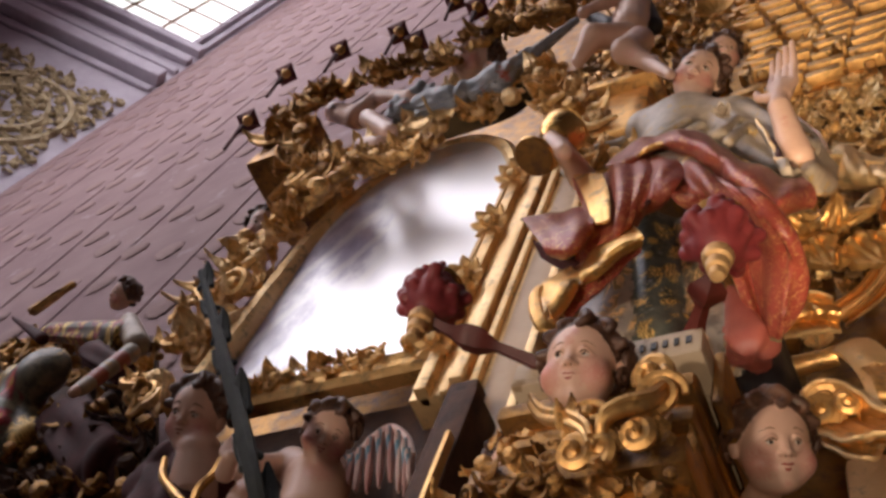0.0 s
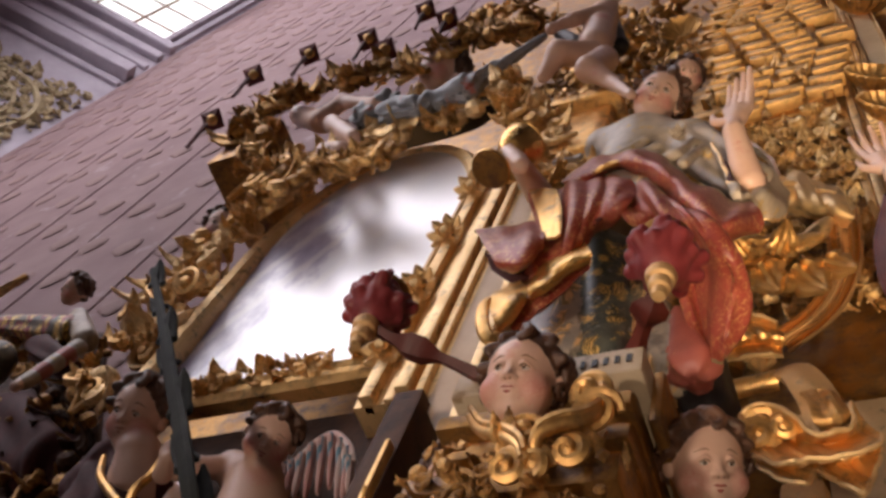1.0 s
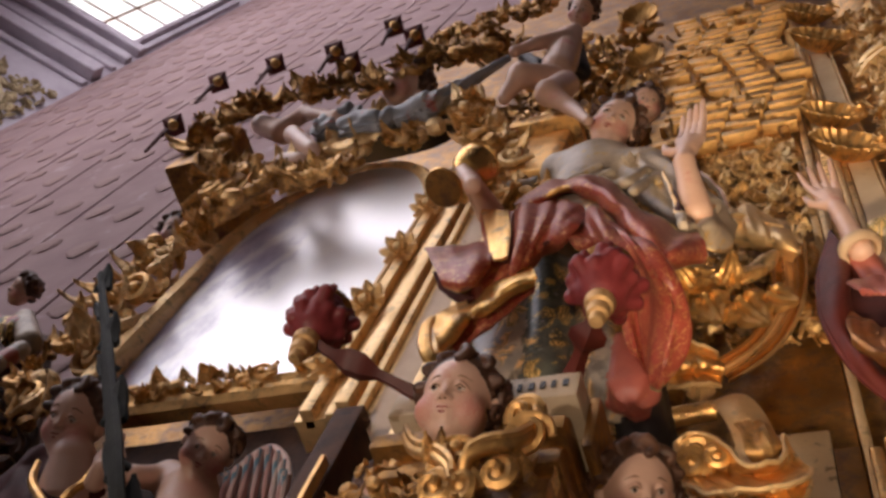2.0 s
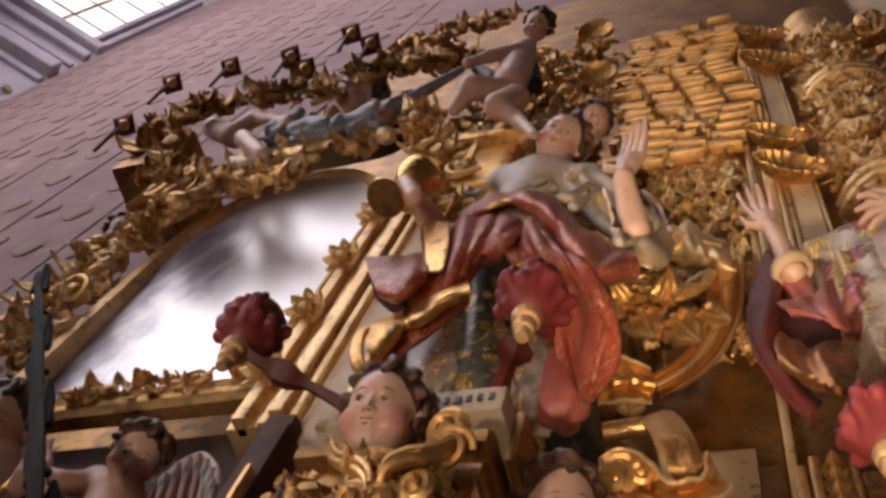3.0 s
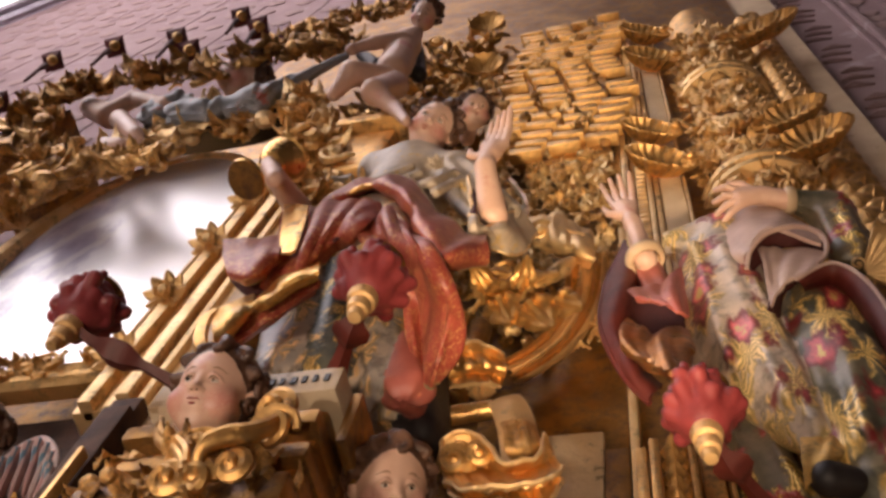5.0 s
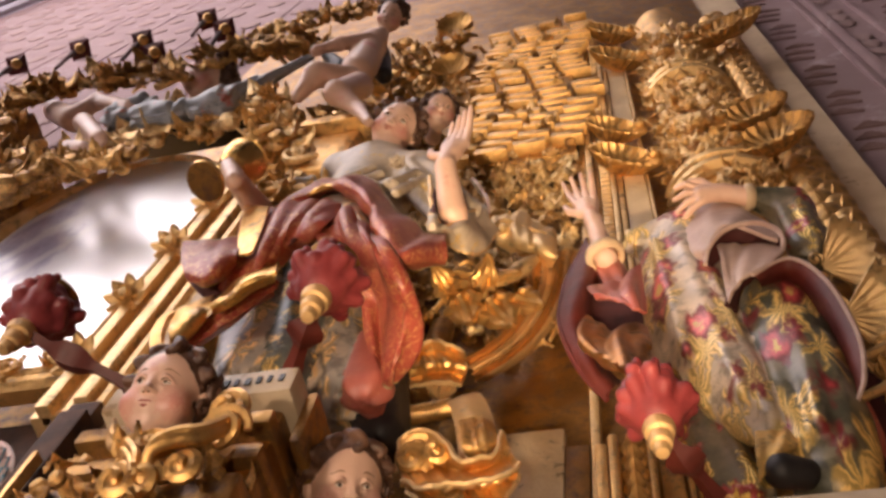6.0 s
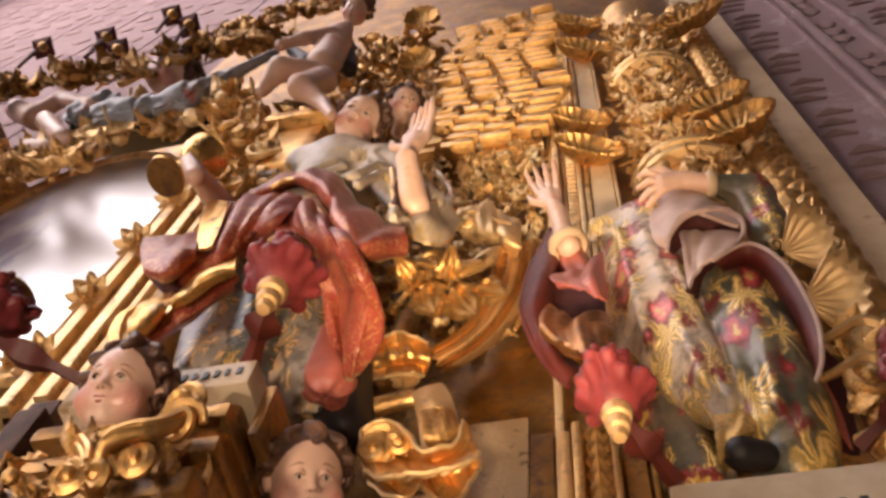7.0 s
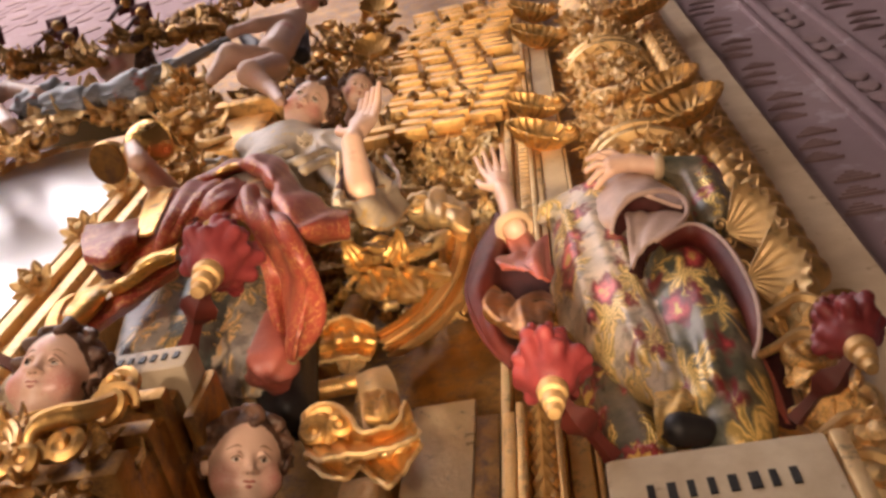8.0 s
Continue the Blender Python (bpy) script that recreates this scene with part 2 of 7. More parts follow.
BROW = painted("brow_paint", (0.36, 0.18, 0.11), (0.28, 0.13, 0.08), 0.4)
RED = painted("crimson_paint", (0.31, 0.052, 0.052), (0.17, 0.02, 0.023), 0.46, 14.0)
OLD_GILT = painted("dull_old_gilding", (0.46, 0.36, 0.20), (0.26, 0.19, 0.10), 0.6, 5.0)
RED_CLOTH = brocade("red_brocade", (0.40, 0.078, 0.050), (0.25, 0.040, 0.028), (0.74, 0.42, 0.18), (0.30, 0.035, 0.022), 24.0, 0.5, 0.42)
BLUE_CLOTH = bouquet("blue_grey_brocade", (0.56, 0.48, 0.38), (0.34, 0.32, 0.29), (0.76, 0.52, 0.23), (0.40, 0.32, 0.22), 9.5, 1.3)
FLOWER_CLOTH = bouquet("flowered_brocade", (0.74, 0.60, 0.48), (0.52, 0.44, 0.34), (0.76, 0.55, 0.22), (0.56, 0.12, 0.12), 8.5, 0.0)
LEAF_CLOTH = brocade("green_leaf_brocade", (0.20, 0.21, 0.16), (0.11, 0.12, 0.095), (0.80, 0.52, 0.16), (0.10, 0.11, 0.08), 9.0, 0.5, 0.40, 0.06, (0.05, 0.055, 0.05))
KNEE_CLOTH = bouquet("knee_brocade", (0.24, 0.20, 0.12), (0.09, 0.09, 0.055), (0.82, 0.54, 0.16), (0.46, 0.055, 0.055), 8.0, 3.7)
GREEN_CLOTH = brocade("green_brocade", (0.28, 0.21, 0.13), (0.13, 0.11, 0.065), (0.76, 0.50, 0.12), (0.36, 0.05, 0.045), 7.0, 0.5, 0.38, 0.05, (0.055, 0.055, 0.032))
GREY_CLOTH = painted("grey_blouse_paint", (0.58, 0.48, 0.36), (0.36, 0.29, 0.21), 0.42, 10.0, (0.55, 0.38, 0.16), 16.0, 0.58)
PALE_CLOTH = painted("pale_veil_paint", (0.62, 0.45, 0.36), (0.46, 0.30, 0.24), 0.45, 8.0, (0.50, 0.20, 0.20), 12.0, 0.64)
LINING = painted("dark_red_lining_paint", (0.15, 0.024, 0.014), (0.075, 0.011, 0.008), 0.55)
HEM_GOLD = gilded("gilded_hem", (0.90, 0.58, 0.20), (0.45, 0.26, 0.08), 0.4, 0.46, 0.7)
FINIAL_RED = painted("finial_red_paint", (0.17, 0.030, 0.030), (0.09, 0.014, 0.014), 0.45)
BRONZE_CLOTH = gilded("red_gilded_lining", (0.72, 0.36, 0.12), (0.30, 0.10, 0.04), 0.3, 0.46, 0.85)
# worn gilding whose pale silvery base also holds the block's bright sheen
WORN_SHEEN_GILT = gilded("worn_sheen_gilding", (0.88, 0.72, 0.50), (0.70, 0.52, 0.30), 0.30, 0.38, 0.30)
MAROON = painted("maroon_paint", (0.085, 0.014, 0.012), (0.040, 0.007, 0.006), 0.75)
BLACK = painted("black_robe_and_shade_paint", (0.03, 0.025, 0.025), (0.012, 0.010, 0.010), 0.5)
PALM = painted("dark_green_palm_paint", (0.020, 0.023, 0.017), (0.008, 0.010, 0.008), 0.85, 10.0)
WING = painted("white_wing_paint", (0.72, 0.58, 0.50), (0.62, 0.36, 0.32), 0.45, 10.0)
WING_ROSE = painted("rose_wing_paint", (0.66, 0.40, 0.34), (0.56, 0.28, 0.24), 0.45, 10.0)
WING_BLUE = painted("blue_wing_paint", (0.18, 0.34, 0.42), (0.12, 0.24, 0.32), 0.45, 10.0)
SILVER = painted("silvered_cloth_paint", (0.38, 0.38, 0.38), (0.20, 0.215, 0.23), 0.34, 9.0, (0.42, 0.10, 0.07), 6.0, 0.58)
CUP_GOLD = gilded("burnished_cup_gilding", (1.0, 0.66, 0.25), (0.80, 0.46, 0.14), 0.26, 0.34, 1.0)
CUP = gilded("sconce_gilding", (0.80, 0.52, 0.24), (0.60, 0.36, 0.13), 0.50, 0.38, 0.45)
GOLD_CLOTH = gilded("gilded_cloth_lining", (0.95, 0.60, 0.20), (0.66, 0.34, 0.09), 0.34, 0.42, 0.9)
ROSE_CLOTH = painted("rose_cloth_paint", (0.50, 0.15, 0.11), (0.36, 0.085, 0.065), 0.4, 8.0, (0.85, 0.50, 0.20), 24.0, 0.64)

# ---- building tools ----
PLACE = {}


def mesh_from(name, verts, faces, mats, index=None, smooth=True):
    me = bpy.data.meshes.new(name)
    me.from_pydata([tuple(map(float, v)) for v in verts], [], [tuple(map(int, f)) for f in faces])
    for m in mats:
        me.materials.append(m)
    if index is not None:
        me.polygons.foreach_set("material_index", np.asarray(index, dtype=np.int32))
    me.polygons.foreach_set("use_smooth", np.full(len(me.polygons), smooth))
    me.update()
    if smooth:
        me.set_sharp_from_angle(angle=radians(38))
    return me


class Shape:
    """Gathers vertices and faces of one mesh, with a material for each face."""

    def __init__(self):
        self.v, self.f, self.i, self.mats = [], [], [], []

    def slot(self, mat):
        if mat not in self.mats:
            self.mats.append(mat)
        return self.mats.index(mat)

    def add(self, verts, faces, mat, m=None):
        base, s = len(self.v), self.slot(mat)
        verts = np.asarray(verts, float)
        if m is not None:
            a = np.array(m)
            verts = verts @ a[:3, :3].T + a[:3, 3]
        self.v.extend(verts.tolist())
        for f in faces:
            self.f.append([base + k for k in f])
            self.i.append(s)
        return self

    def join(self, other, m=None):
        base = len(self.v)
        a = np.array(m) if m is not None else np.eye(4)
        self.v.extend((np.asarray(other.v) @ a[:3, :3].T + a[:3, 3]).tolist())
        for f, k in zip(other.f, other.i):
            self.f.append([base + q for q in f])
            self.i.append(self.slot(other.mats[k]))
        return self

    def object(self, name, parent=None, label="", category="", group="", kind="", smooth=True, place=None):
        ob = new(name, mesh_from(name, self.v, self.f, self.mats, self.i, smooth))
        PLACE[ob.name] = place.copy() if place is not None else Matrix()
        if place is not None:
            ob.matrix_basis = place
        if parent:
            ob.parent = parent
            ob.matrix_parent_inverse = PLACE[parent.name].inverted()
        return tagged(ob, label, category, group, kind)


def part(name, shape, parent, label="", place=None, smooth=True, kind=""):
    return shape.object(name, parent, label, place=place, smooth=smooth, kind=kind)


def thing(name, at, label, category, group="", kind=""):
    ob = new(name)
    ob.location = at
    PLACE[ob.name] = Matrix.Translation(at)
    ob.empty_display_size = 0.1
    return tagged(ob, label, category, group, kind)


def grid_faces(nu, nv, wrap_u=False, wrap_v=False, base=0):
    out = []
    for i in range(nu if wrap_u else nu - 1):
        for j in range(nv if wrap_v else nv - 1):
            a, b = i * nv + j, ((i + 1) % nu) * nv + j
            c, d = ((i + 1) % nu) * nv + (j + 1) % nv, i * nv + (j + 1) % nv
            out.append((base + a, base + b, base + c, base + d))
    return out


def slab(x0, x1, y0, y1, z0, z1, mat, bev=0.0, shape=None):
    """A block with chamfered edges."""
    s = shape or Shape()
    b = min(bev, (x1 - x0) / 2.2, (y1 - y0) / 2.2, (z1 - z0) / 2.2)
    if b <= 0:
        v = [(x, y, z) for x in (x0, x1) for y in (y0, y1) for z in (z0, z1)]
        return s.add(v, [(0, 1, 3, 2), (4, 6, 7, 5), (0, 4, 5, 1), (2, 3, 7, 6), (0, 2, 6, 4), (1, 5, 7, 3)], mat)
    bm = bmesh.new()
    bmesh.ops.create_cube(bm, size=1.0)
    for v in bm.verts:
        v.co = Vector(((x0 + x1) / 2 + v.co.x * (x1 - x0), (y0 + y1) / 2 + v.co.y * (y1 - y0), (z0 + z1) / 2 + v.co.z * (z1 - z0)))
    bmesh.ops.bevel(bm, geom=bm.edges[:], offset=b, segments=2, affect="EDGES", profile=0.6)
    bm.verts.index_update()
    s.add([v.co[:] for v in bm.verts], [[v.index for v in f.verts] for f in bm.faces], mat)
    bm.free()
    return s


def frames_along(pts):
    """Tangents and two cross directions along a line of points, with little twist."""
    pts = np.asarray(pts, float)
    tan = np.gradient(pts, axis=0)
    tan /= np.linalg.norm(tan, axis=1)[:, None] + 1e-12
    ref = np.array([0.0, 0.0, 1.0]) if abs(tan[0][2]) < 0.9 else np.array([1.0, 0.0, 0.0])
    side = np.zeros_like(pts)
    prev = np.cross(tan[0], ref)
    for k in range(len(pts)):
        prev = prev - tan[k] * (prev @ tan[k])
        prev = prev / (np.linalg.norm(prev) + 1e-12)
        side[k] = prev
    return pts, tan, side, np.cross(side, tan)


def smooth_line(pts, n):
    """A Catmull-Rom line through the points."""
    p = np.asarray(pts, float)
    p = np.vstack([2 * p[0] - p[1], p, 2 * p[-1] - p[-2]])
    out = []
    for u in np.linspace(0, len(p) - 3 - 1e-6, n):
        k, t = int(u), u - int(u)
        a, b, c, d = p[k:k + 4]
        out.append(0.5 * (2 * b + (c - a) * t + (2 * a - 5 * b + 4 * c - d) * t ** 2 + (3 * b - a - 3 * c + d) * t ** 3))
    return np.array(out)


def tube(pts, radii, mat, ns=8, shape=None, flat=1.0, caps=True):
    s = shape or Shape()
    pts, tan, side, up = frames_along(pts)
    r = np.interp(np.linspace(0, 1, len(pts)), np.linspace(0, 1, len(radii)), radii)
    ang = np.linspace(0, 2 * np.pi, ns, endpoint=False)
    v = pts[:, None] + r[:, None, None] * (np.cos(ang)[None, :, None] * side[:, None] + flat * np.sin(ang)[None, :, None] * up[:, None])
    f = grid_faces(len(pts), ns, False, True)
    if caps:
        f += [tuple(range(ns))[::-1], tuple((len(pts) - 1) * ns + k for k in range(ns))]
    return s.add(v.reshape(-1, 3), f, mat)


def sheet(fn, nu, nv, mat, back=None, thick=0.006, shape=None):
    """A cloth or leaf with thickness: fn(u, v) on arrays gives points; the back may have another paint."""
    s = shape or Shape()
    u, v = np.meshgrid(np.linspace(0, 1, nu), np.linspace(0, 1, nv), indexing="ij")
    p = np.stack(fn(u, v), -1).astype(float)
    du, dv = np.gradient(p, axis=0), np.gradient(p, axis=1)
    n = np.cross(du, dv)
    n /= np.linalg.norm(n, axis=-1, keepdims=True) + 1e-12
    a, b = (p + n * thick / 2).reshape(-1, 3), (p - n * thick / 2).reshape(-1, 3)
    q = grid_faces(nu, nv)
    s.add(a, q, mat)
    s.add(b, [f[::-1] for f in q], back or mat)
    rim = [i * nv for i in range(nu)] + [(nu - 1) * nv + j for j in range(1, nv)] + [i * nv + nv - 1 for i in range(nu - 2, -1, -1)] + [j for j in range(nv - 2, 0, -1)]
    k = len(rim)
    s.add(np.vstack([a[rim], b[rim]]), [((i + 1) % k, i, k + i, k + (i + 1) % k) for i in range(k)], mat)
    return s


def lathe(profile, mat, ns=24, shape=None, m=None, flute=0.0, count=0):
    """A turned body: profile of (radius, height)."""
    s = shape or Shape()
    ang = np.linspace(0, 2 * np.pi, ns, endpoint=False)
    pr = np.asarray(profile, float)
    wave = 1 + flute * np.cos(ang * count)
    v = np.stack([pr[:, 0][:, None] * np.cos(ang) * wave, pr[:, 0][:, None] * np.sin(ang) * wave, np.repeat(pr[:, 1][:, None], ns, 1)], -1)
    return s.add(v.reshape(-1, 3), [f[::-1] for f in grid_faces(len(pr), ns, False, True)], mat, m)


def axes(at, ahead, up=(0, 0, 1), scale=1.0):
    """A pose whose z points ahead and whose y leans to up."""
    z = Vector(ahead).normalized()
    x = Vector(up).cross(z)
    x = x.normalized() if x.length > 1e-6 else Vector((1, 0, 0))
    y = z.cross(x)
    m = Matrix((x, y, z)).transposed().to_4x4()
    m.translation = Vector(at)
    return m @ Matrix.Diagonal((scale, scale, scale, 1))


class Clay:
    """Rounded lumps melted together into one skin."""

    def __init__(self):
        self.items, self.extra, self.extra_line, self.blush = [], [], [], []

    def ball(self, at, r, mat, k=0.02, turn=None, dent=False):
        r = (r, r, r) if np.isscalar(r) else r
        rot = np.eye(3) if turn is None else np.array(turn)[:3, :3] if isinstance(turn, Matrix) else np.array(Euler([radians(a) for a in turn]).to_matrix())
        self.items.append(("ball", np.array(at, float), np.array(r, float), rot, mat, k, dent, None))
        return self

    def limb(self, a, b, ra, rb, mat, k=0.02, fold=None):
        self.items.append(("limb", np.array(a, float), np.array(b, float), (ra, rb), mat, k, False, fold))
        return self

    def line(self, pts, radii, mat, k=0.012, n=None):
        pts = smooth_line(pts, n or 3 * len(pts))
        r = np.interp(np.linspace(0, 1, len(pts)), np.linspace(0, 1, len(radii)), radii)
        for i in range(len(pts) - 1):
            self.limb(pts[i], pts[i + 1], r[i], r[i + 1], mat, k)
        return self

    def skin(self, h, shape=None):
        lo, hi = np.full(3, 1e9), np.full(3, -1e9)
        for it in self.items:
            if it[0] == "ball":
                e = it[2].max() * np.ones(3)
                a, b = it[1] - e, it[1] + e
            else:
                e = max(it[3])
                a, b = np.minimum(it[1], it[2]) - e, np.maximum(it[1], it[2]) + e
            lo, hi = np.minimum(lo, a), np.maximum(hi, b)
        lo, hi = lo - 4 * h, hi + 4 * h
        dim = np.ceil((hi - lo) / h).astype(int) + 1
        F = np.full(dim, 0.5, np.float32)
        best = np.full(dim, 9.0, np.float32)
        own = np.zeros(dim, np.int16)
        mats = []
        for kind, p, q, extra, mat, k, dent, fold in self.items:
            if mat not in mats:
                mats.append(mat)
            if kind == "ball":
                e = q.max() * np.ones(3)
                a, b = p - e, p + e
            else:
                e = max(extra) * (1.25 if fold else 1.0)
                a, b = np.minimum(p, q) - e, np.maximum(p, q) + e
            pad = k * 1.5 + 3 * h
            i0 = np.maximum(((a - pad - lo) / h).astype(int), 0)
            i1 = np.minimum(((b + pad - lo) / h).astype(int) + 2, dim)
            ax = [lo[c] + h * np.arange(i0[c], i1[c]) for c in range(3)]
            g = np.stack(np.meshgrid(*ax, indexing="ij"), -1)
            if kind == "ball":
                d = (g - p) @ extra
                s = np.sqrt(((d / q) ** 2).sum(-1))
                g2 = np.sqrt(((d / q ** 2) ** 2).sum(-1)) + 1e-9
                dist = s * (s - 1) / g2
            else:
                ab = q - p
                t = np.clip(((g - p) @ ab) / (ab @ ab + 1e-12), 0, 1)
                rad = extra[0] + (extra[1] - extra[0]) * t
                off = g - p - t[..., None] * ab
                dist = np.linalg.norm(off, axis=-1)
                if fold:
                    amp, count, twist, phase = fold
                    az = np.arctan2(off[..., 1], off[..., 0])
                    rad = rad * (1 + amp * np.sin(count * az + twist * t + phase) + 0.5 * amp * np.sin((2 * count - 3) * az - 1.7 * twist * t + 2 * phase))
                dist = (dist - rad) * (0.85 if fold else 1.0)
            sl = tuple(slice(i0[c], i1[c]) for c in range(3))
            old = F[sl]
            if dent:
                hh = np.clip(0.5 - 0.5 * (old + dist) / k, 0, 1)
                F[sl] = old + (-dist - old) * hh + k * hh * (1 - hh)
                continue
            hh = np.clip(0.5 + 0.5 * (dist - old) / k, 0, 1)
            F[sl] = dist + (old - dist) * hh - k * hh * (1 - hh)
            near = dist < best[sl]
            best[sl] = np.where(near, dist, best[sl])
            own[sl] = np.where(near, mats.index(mat), own[sl])
        shape = shape or Shape()
        first = len(shape.f)
        shape = net(F, own, lo, h, mats, shape)
        if self.blush:
            # rosy paint that fades out into the flesh
            rng, flesh = random.Random(9), shape.slot(SKIN)
            soft, deep = shape.slot(SOFT_CHEEK), shape.slot(CHEEK)
            for k in range(first, len(shape.f)):
                if shape.i[k] == flesh:
                    p = Vector(shape.v[shape.f[k][0]])
                    d = min((p - q).length / r for q, r in self.blush) + rng.uniform(-0.18, 0.18)
                    if d < 0.85:
                        shape.i[k] = deep if d < 0.42 else soft
        ball = [(math.sin(a), -math.cos(a)) for a in np.linspace(0, math.pi, 9)]
        for mat, r, m in self.extra:
            lathe([(r * p, r * q) for p, q in ball], mat, 14, shape, m)
        for mat, pts, radii in self.extra_line:
            tube(smooth_line(pts, 9), radii, mat, 6, shape, 0.7)
        return shape


def net(F, own, lo, h, mats, shape):
    """The zero surface of a grid of distances, as quads."""
    S = F < 0
    c = [S[i:S.shape[0] - 1 + i, j:S.shape[1] - 1 + j, k:S.shape[2] - 1 + k] for i in (0, 1) for j in (0, 1) for k in (0, 1)]
    cnt = sum(x.astype(np.int8) for x in c)
    act = (cnt > 0) & (cnt < 8)
    idx = np.full(act.shape, -1)
    cells = np.argwhere(act)
    idx[act] = np.arange(len(cells))
    acc, num = np.zeros((len(cells), 3)), np.zeros(len(cells))
    corners = [(i, j, k) for i in (0, 1) for j in (0, 1) for k in (0, 1)]
    for a in corners:
        for axis in range(3):
            if a[axis]:
                continue
            b = list(a)
            b[axis] = 1
            fa, fb = F[tuple((cells + a).T)], F[tuple((cells + b).T)]
            cross = (fa < 0) != (fb < 0)
            t = np.where(cross, fa / np.where(cross, fa - fb, 1), 0)
            pt = np.array(a)[None] + t[:, None] * (np.array(b) - np.array(a))[None]
            acc += np.where(cross[:, None], pt, 0)
            num += cross
    verts = lo + h * (cells + acc / np.maximum(num, 1)[:, None])
    quads, who = [], []
    for axis in range(3):
        o1, o2 = [(1, 2), (2, 0), (0, 1)][axis]
        d = np.zeros(3, int)
        d[axis] = 1
        A = S[:-1, :, :] if axis == 0 else S[:, :-1, :] if axis == 1 else S[:, :, :-1]
        B = S[1:, :, :] if axis == 0 else S[:, 1:, :] if axis == 1 else S[:, :, 1:]
        e = np.argwhere(A != B)
        ok = (e[:, o1] > 0) & (e[:, o2] > 0) & (e[:, o1] < idx.shape[o1]) & (e[:, o2] < idx.shape[o2])
        e = e[ok]
        inside = S[tuple(e.T)]
        u1, u2 = np.zeros(3, int), np.zeros(3, int)
        u1[o1], u2[o2] = 1, 1
        q = np.stack([idx[tuple((e - u1 - u2).T)], idx[tuple((e - u2).T)], idx[tuple(e.T)], idx[tuple((e - u1).T)]], 1)
        q = np.where(inside[:, None], q, q[:, ::-1])
        quads.append(q)
        who.append(own[tuple(np.where(inside[:, None], e, e + d).T)])
    quads, who = np.vstack(quads), np.concatenate(who)
    base = len(shape.v)
    shape.v.extend(verts.tolist())
    slots = [shape.slot(m) for m in mats]
    shape.f.extend((quads + base).tolist())
    shape.i.extend([slots[w] for w in who])
    return shape


def loft(rows, nu, nv, mat, back=None, thick=0.008, shape=None, wave=0.0, count=5.0, phase=0.0, rim=None):
    """A hanging cloth through rows of guide points, with soft folds."""
    n = max(len(r) for r in rows)
    fine = [smooth_line(r, nv) if len(r) > 1 else np.repeat(np.array(r, float), nv, 0) for r in rows]
    cols = np.stack([smooth_line([f[j] for f in fine], nu) for j in range(nv)], 1)

    def fn(u, v):
        p = cols.copy()
        if wave:
            d = np.cross(np.gradient(cols, axis=0), np.gradient(cols, axis=1))
            d /= np.linalg.norm(d, axis=-1, keepdims=True) + 1e-12
            ph = count * 2 * np.pi * v + phase + 1.8 * np.sin(3.0 * u + phase)
            w = np.sin(ph) + 0.9 * (0.5 - np.abs(np.sin(0.85 * ph + 1.3 * u))) + 0.4 * np.sin(2.3 * count * 2 * np.pi * v + 2 * phase + 2 * u)
            p = p + d * (wave * w * (0.35 + 0.65 * np.sin(np.pi * np.clip(u * 0.8 + 0.2, 0, 1))))[..., None]
        return p[..., 0], p[..., 1], p[..., 2]

    shape = sheet(fn, nu, nv, mat, back, thick, shape)
    if rim:
        uu, vv = np.meshgrid(np.linspace(0, 1, nu), np.linspace(0, 1, nv), indexing="ij")
        hem = np.stack(fn(uu, vv), -1)
        for line in (hem[0], hem[-1]):
            tube(line, [0.6 * thick, 0.75 * thick, 0.6 * thick], rim, 6, shape)
    return shape


# ---- carved ornament ----
def acanthus(length, width, mat, curl=1.0, lobes=4, shape=None, m=None, thick=0.006, fine=1.0):
    """A carved leaf that grows along y from its base and rolls over at the tip."""
    t = Shape()

    def fn(u, v):
        a = u * length
        edge = 0.5 * width * (np.sin(np.pi * (0.12 + 0.88 * u) ** 0.8) ** 0.7) * (0.72 + 0.28 * np.abs(np.cos(np.pi * lobes * u)))
        x = (v - 0.5) * 2 * edge
        bend = curl * u ** 1.6
        y = length * np.sin(bend) / max(curl, 0.1) * 0.9
        z = length * (1 - np.cos(bend)) / max(curl, 0.1)
        z = z - 0.35 * np.abs(v - 0.5) ** 1.5 * width + 0.10 * width * np.cos(6 * np.pi * (v - 0.5)) * (1 - u)
        return x, y + 0 * a, z

    sheet(fn, int(13 * fine), int(9 * fine), mat, None, thick, t)
    return (shape or Shape()).join(t, m)


def scroll(r, turns, thick, mat, shape=None, m=None, tail=0.0, depth=0.0, hand=1):
    """A volute in the xy plane with a fat eye, that may run out into a tail."""
    t = Shape()
    a = np.linspace(0, turns * 2 * np.pi, int(14 * turns) + 6)
    rad = r * (0.18 + 0.82 * (a / a[-1]) ** 0.9)
    pts = np.stack([rad * np.cos(a) * hand, rad * np.sin(a), depth * (1 - a / a[-1])], 1)
    if tail:
        e, d = pts[-1], pts[-1] - pts[-2]
        d /= np.linalg.norm(d)
        pts = np.vstack([pts, [e + d * tail * k - np.array([0.25 * tail * k * k * hand, 0, 0]) for k in (0.35, 0.7, 1.0)]])
    tube(pts, [thick * 0.7, thick, thick * 1.1, thick * 0.5], mat, 7, t, 1.5)
    lathe([(0.0, thick * 2.2), (thick * 1.1, thick * 1.7), (thick * 1.5, thick * 0.4), (thick * 1.2, -thick)], mat, 9, t)
    return (shape or Shape()).join(t, m)


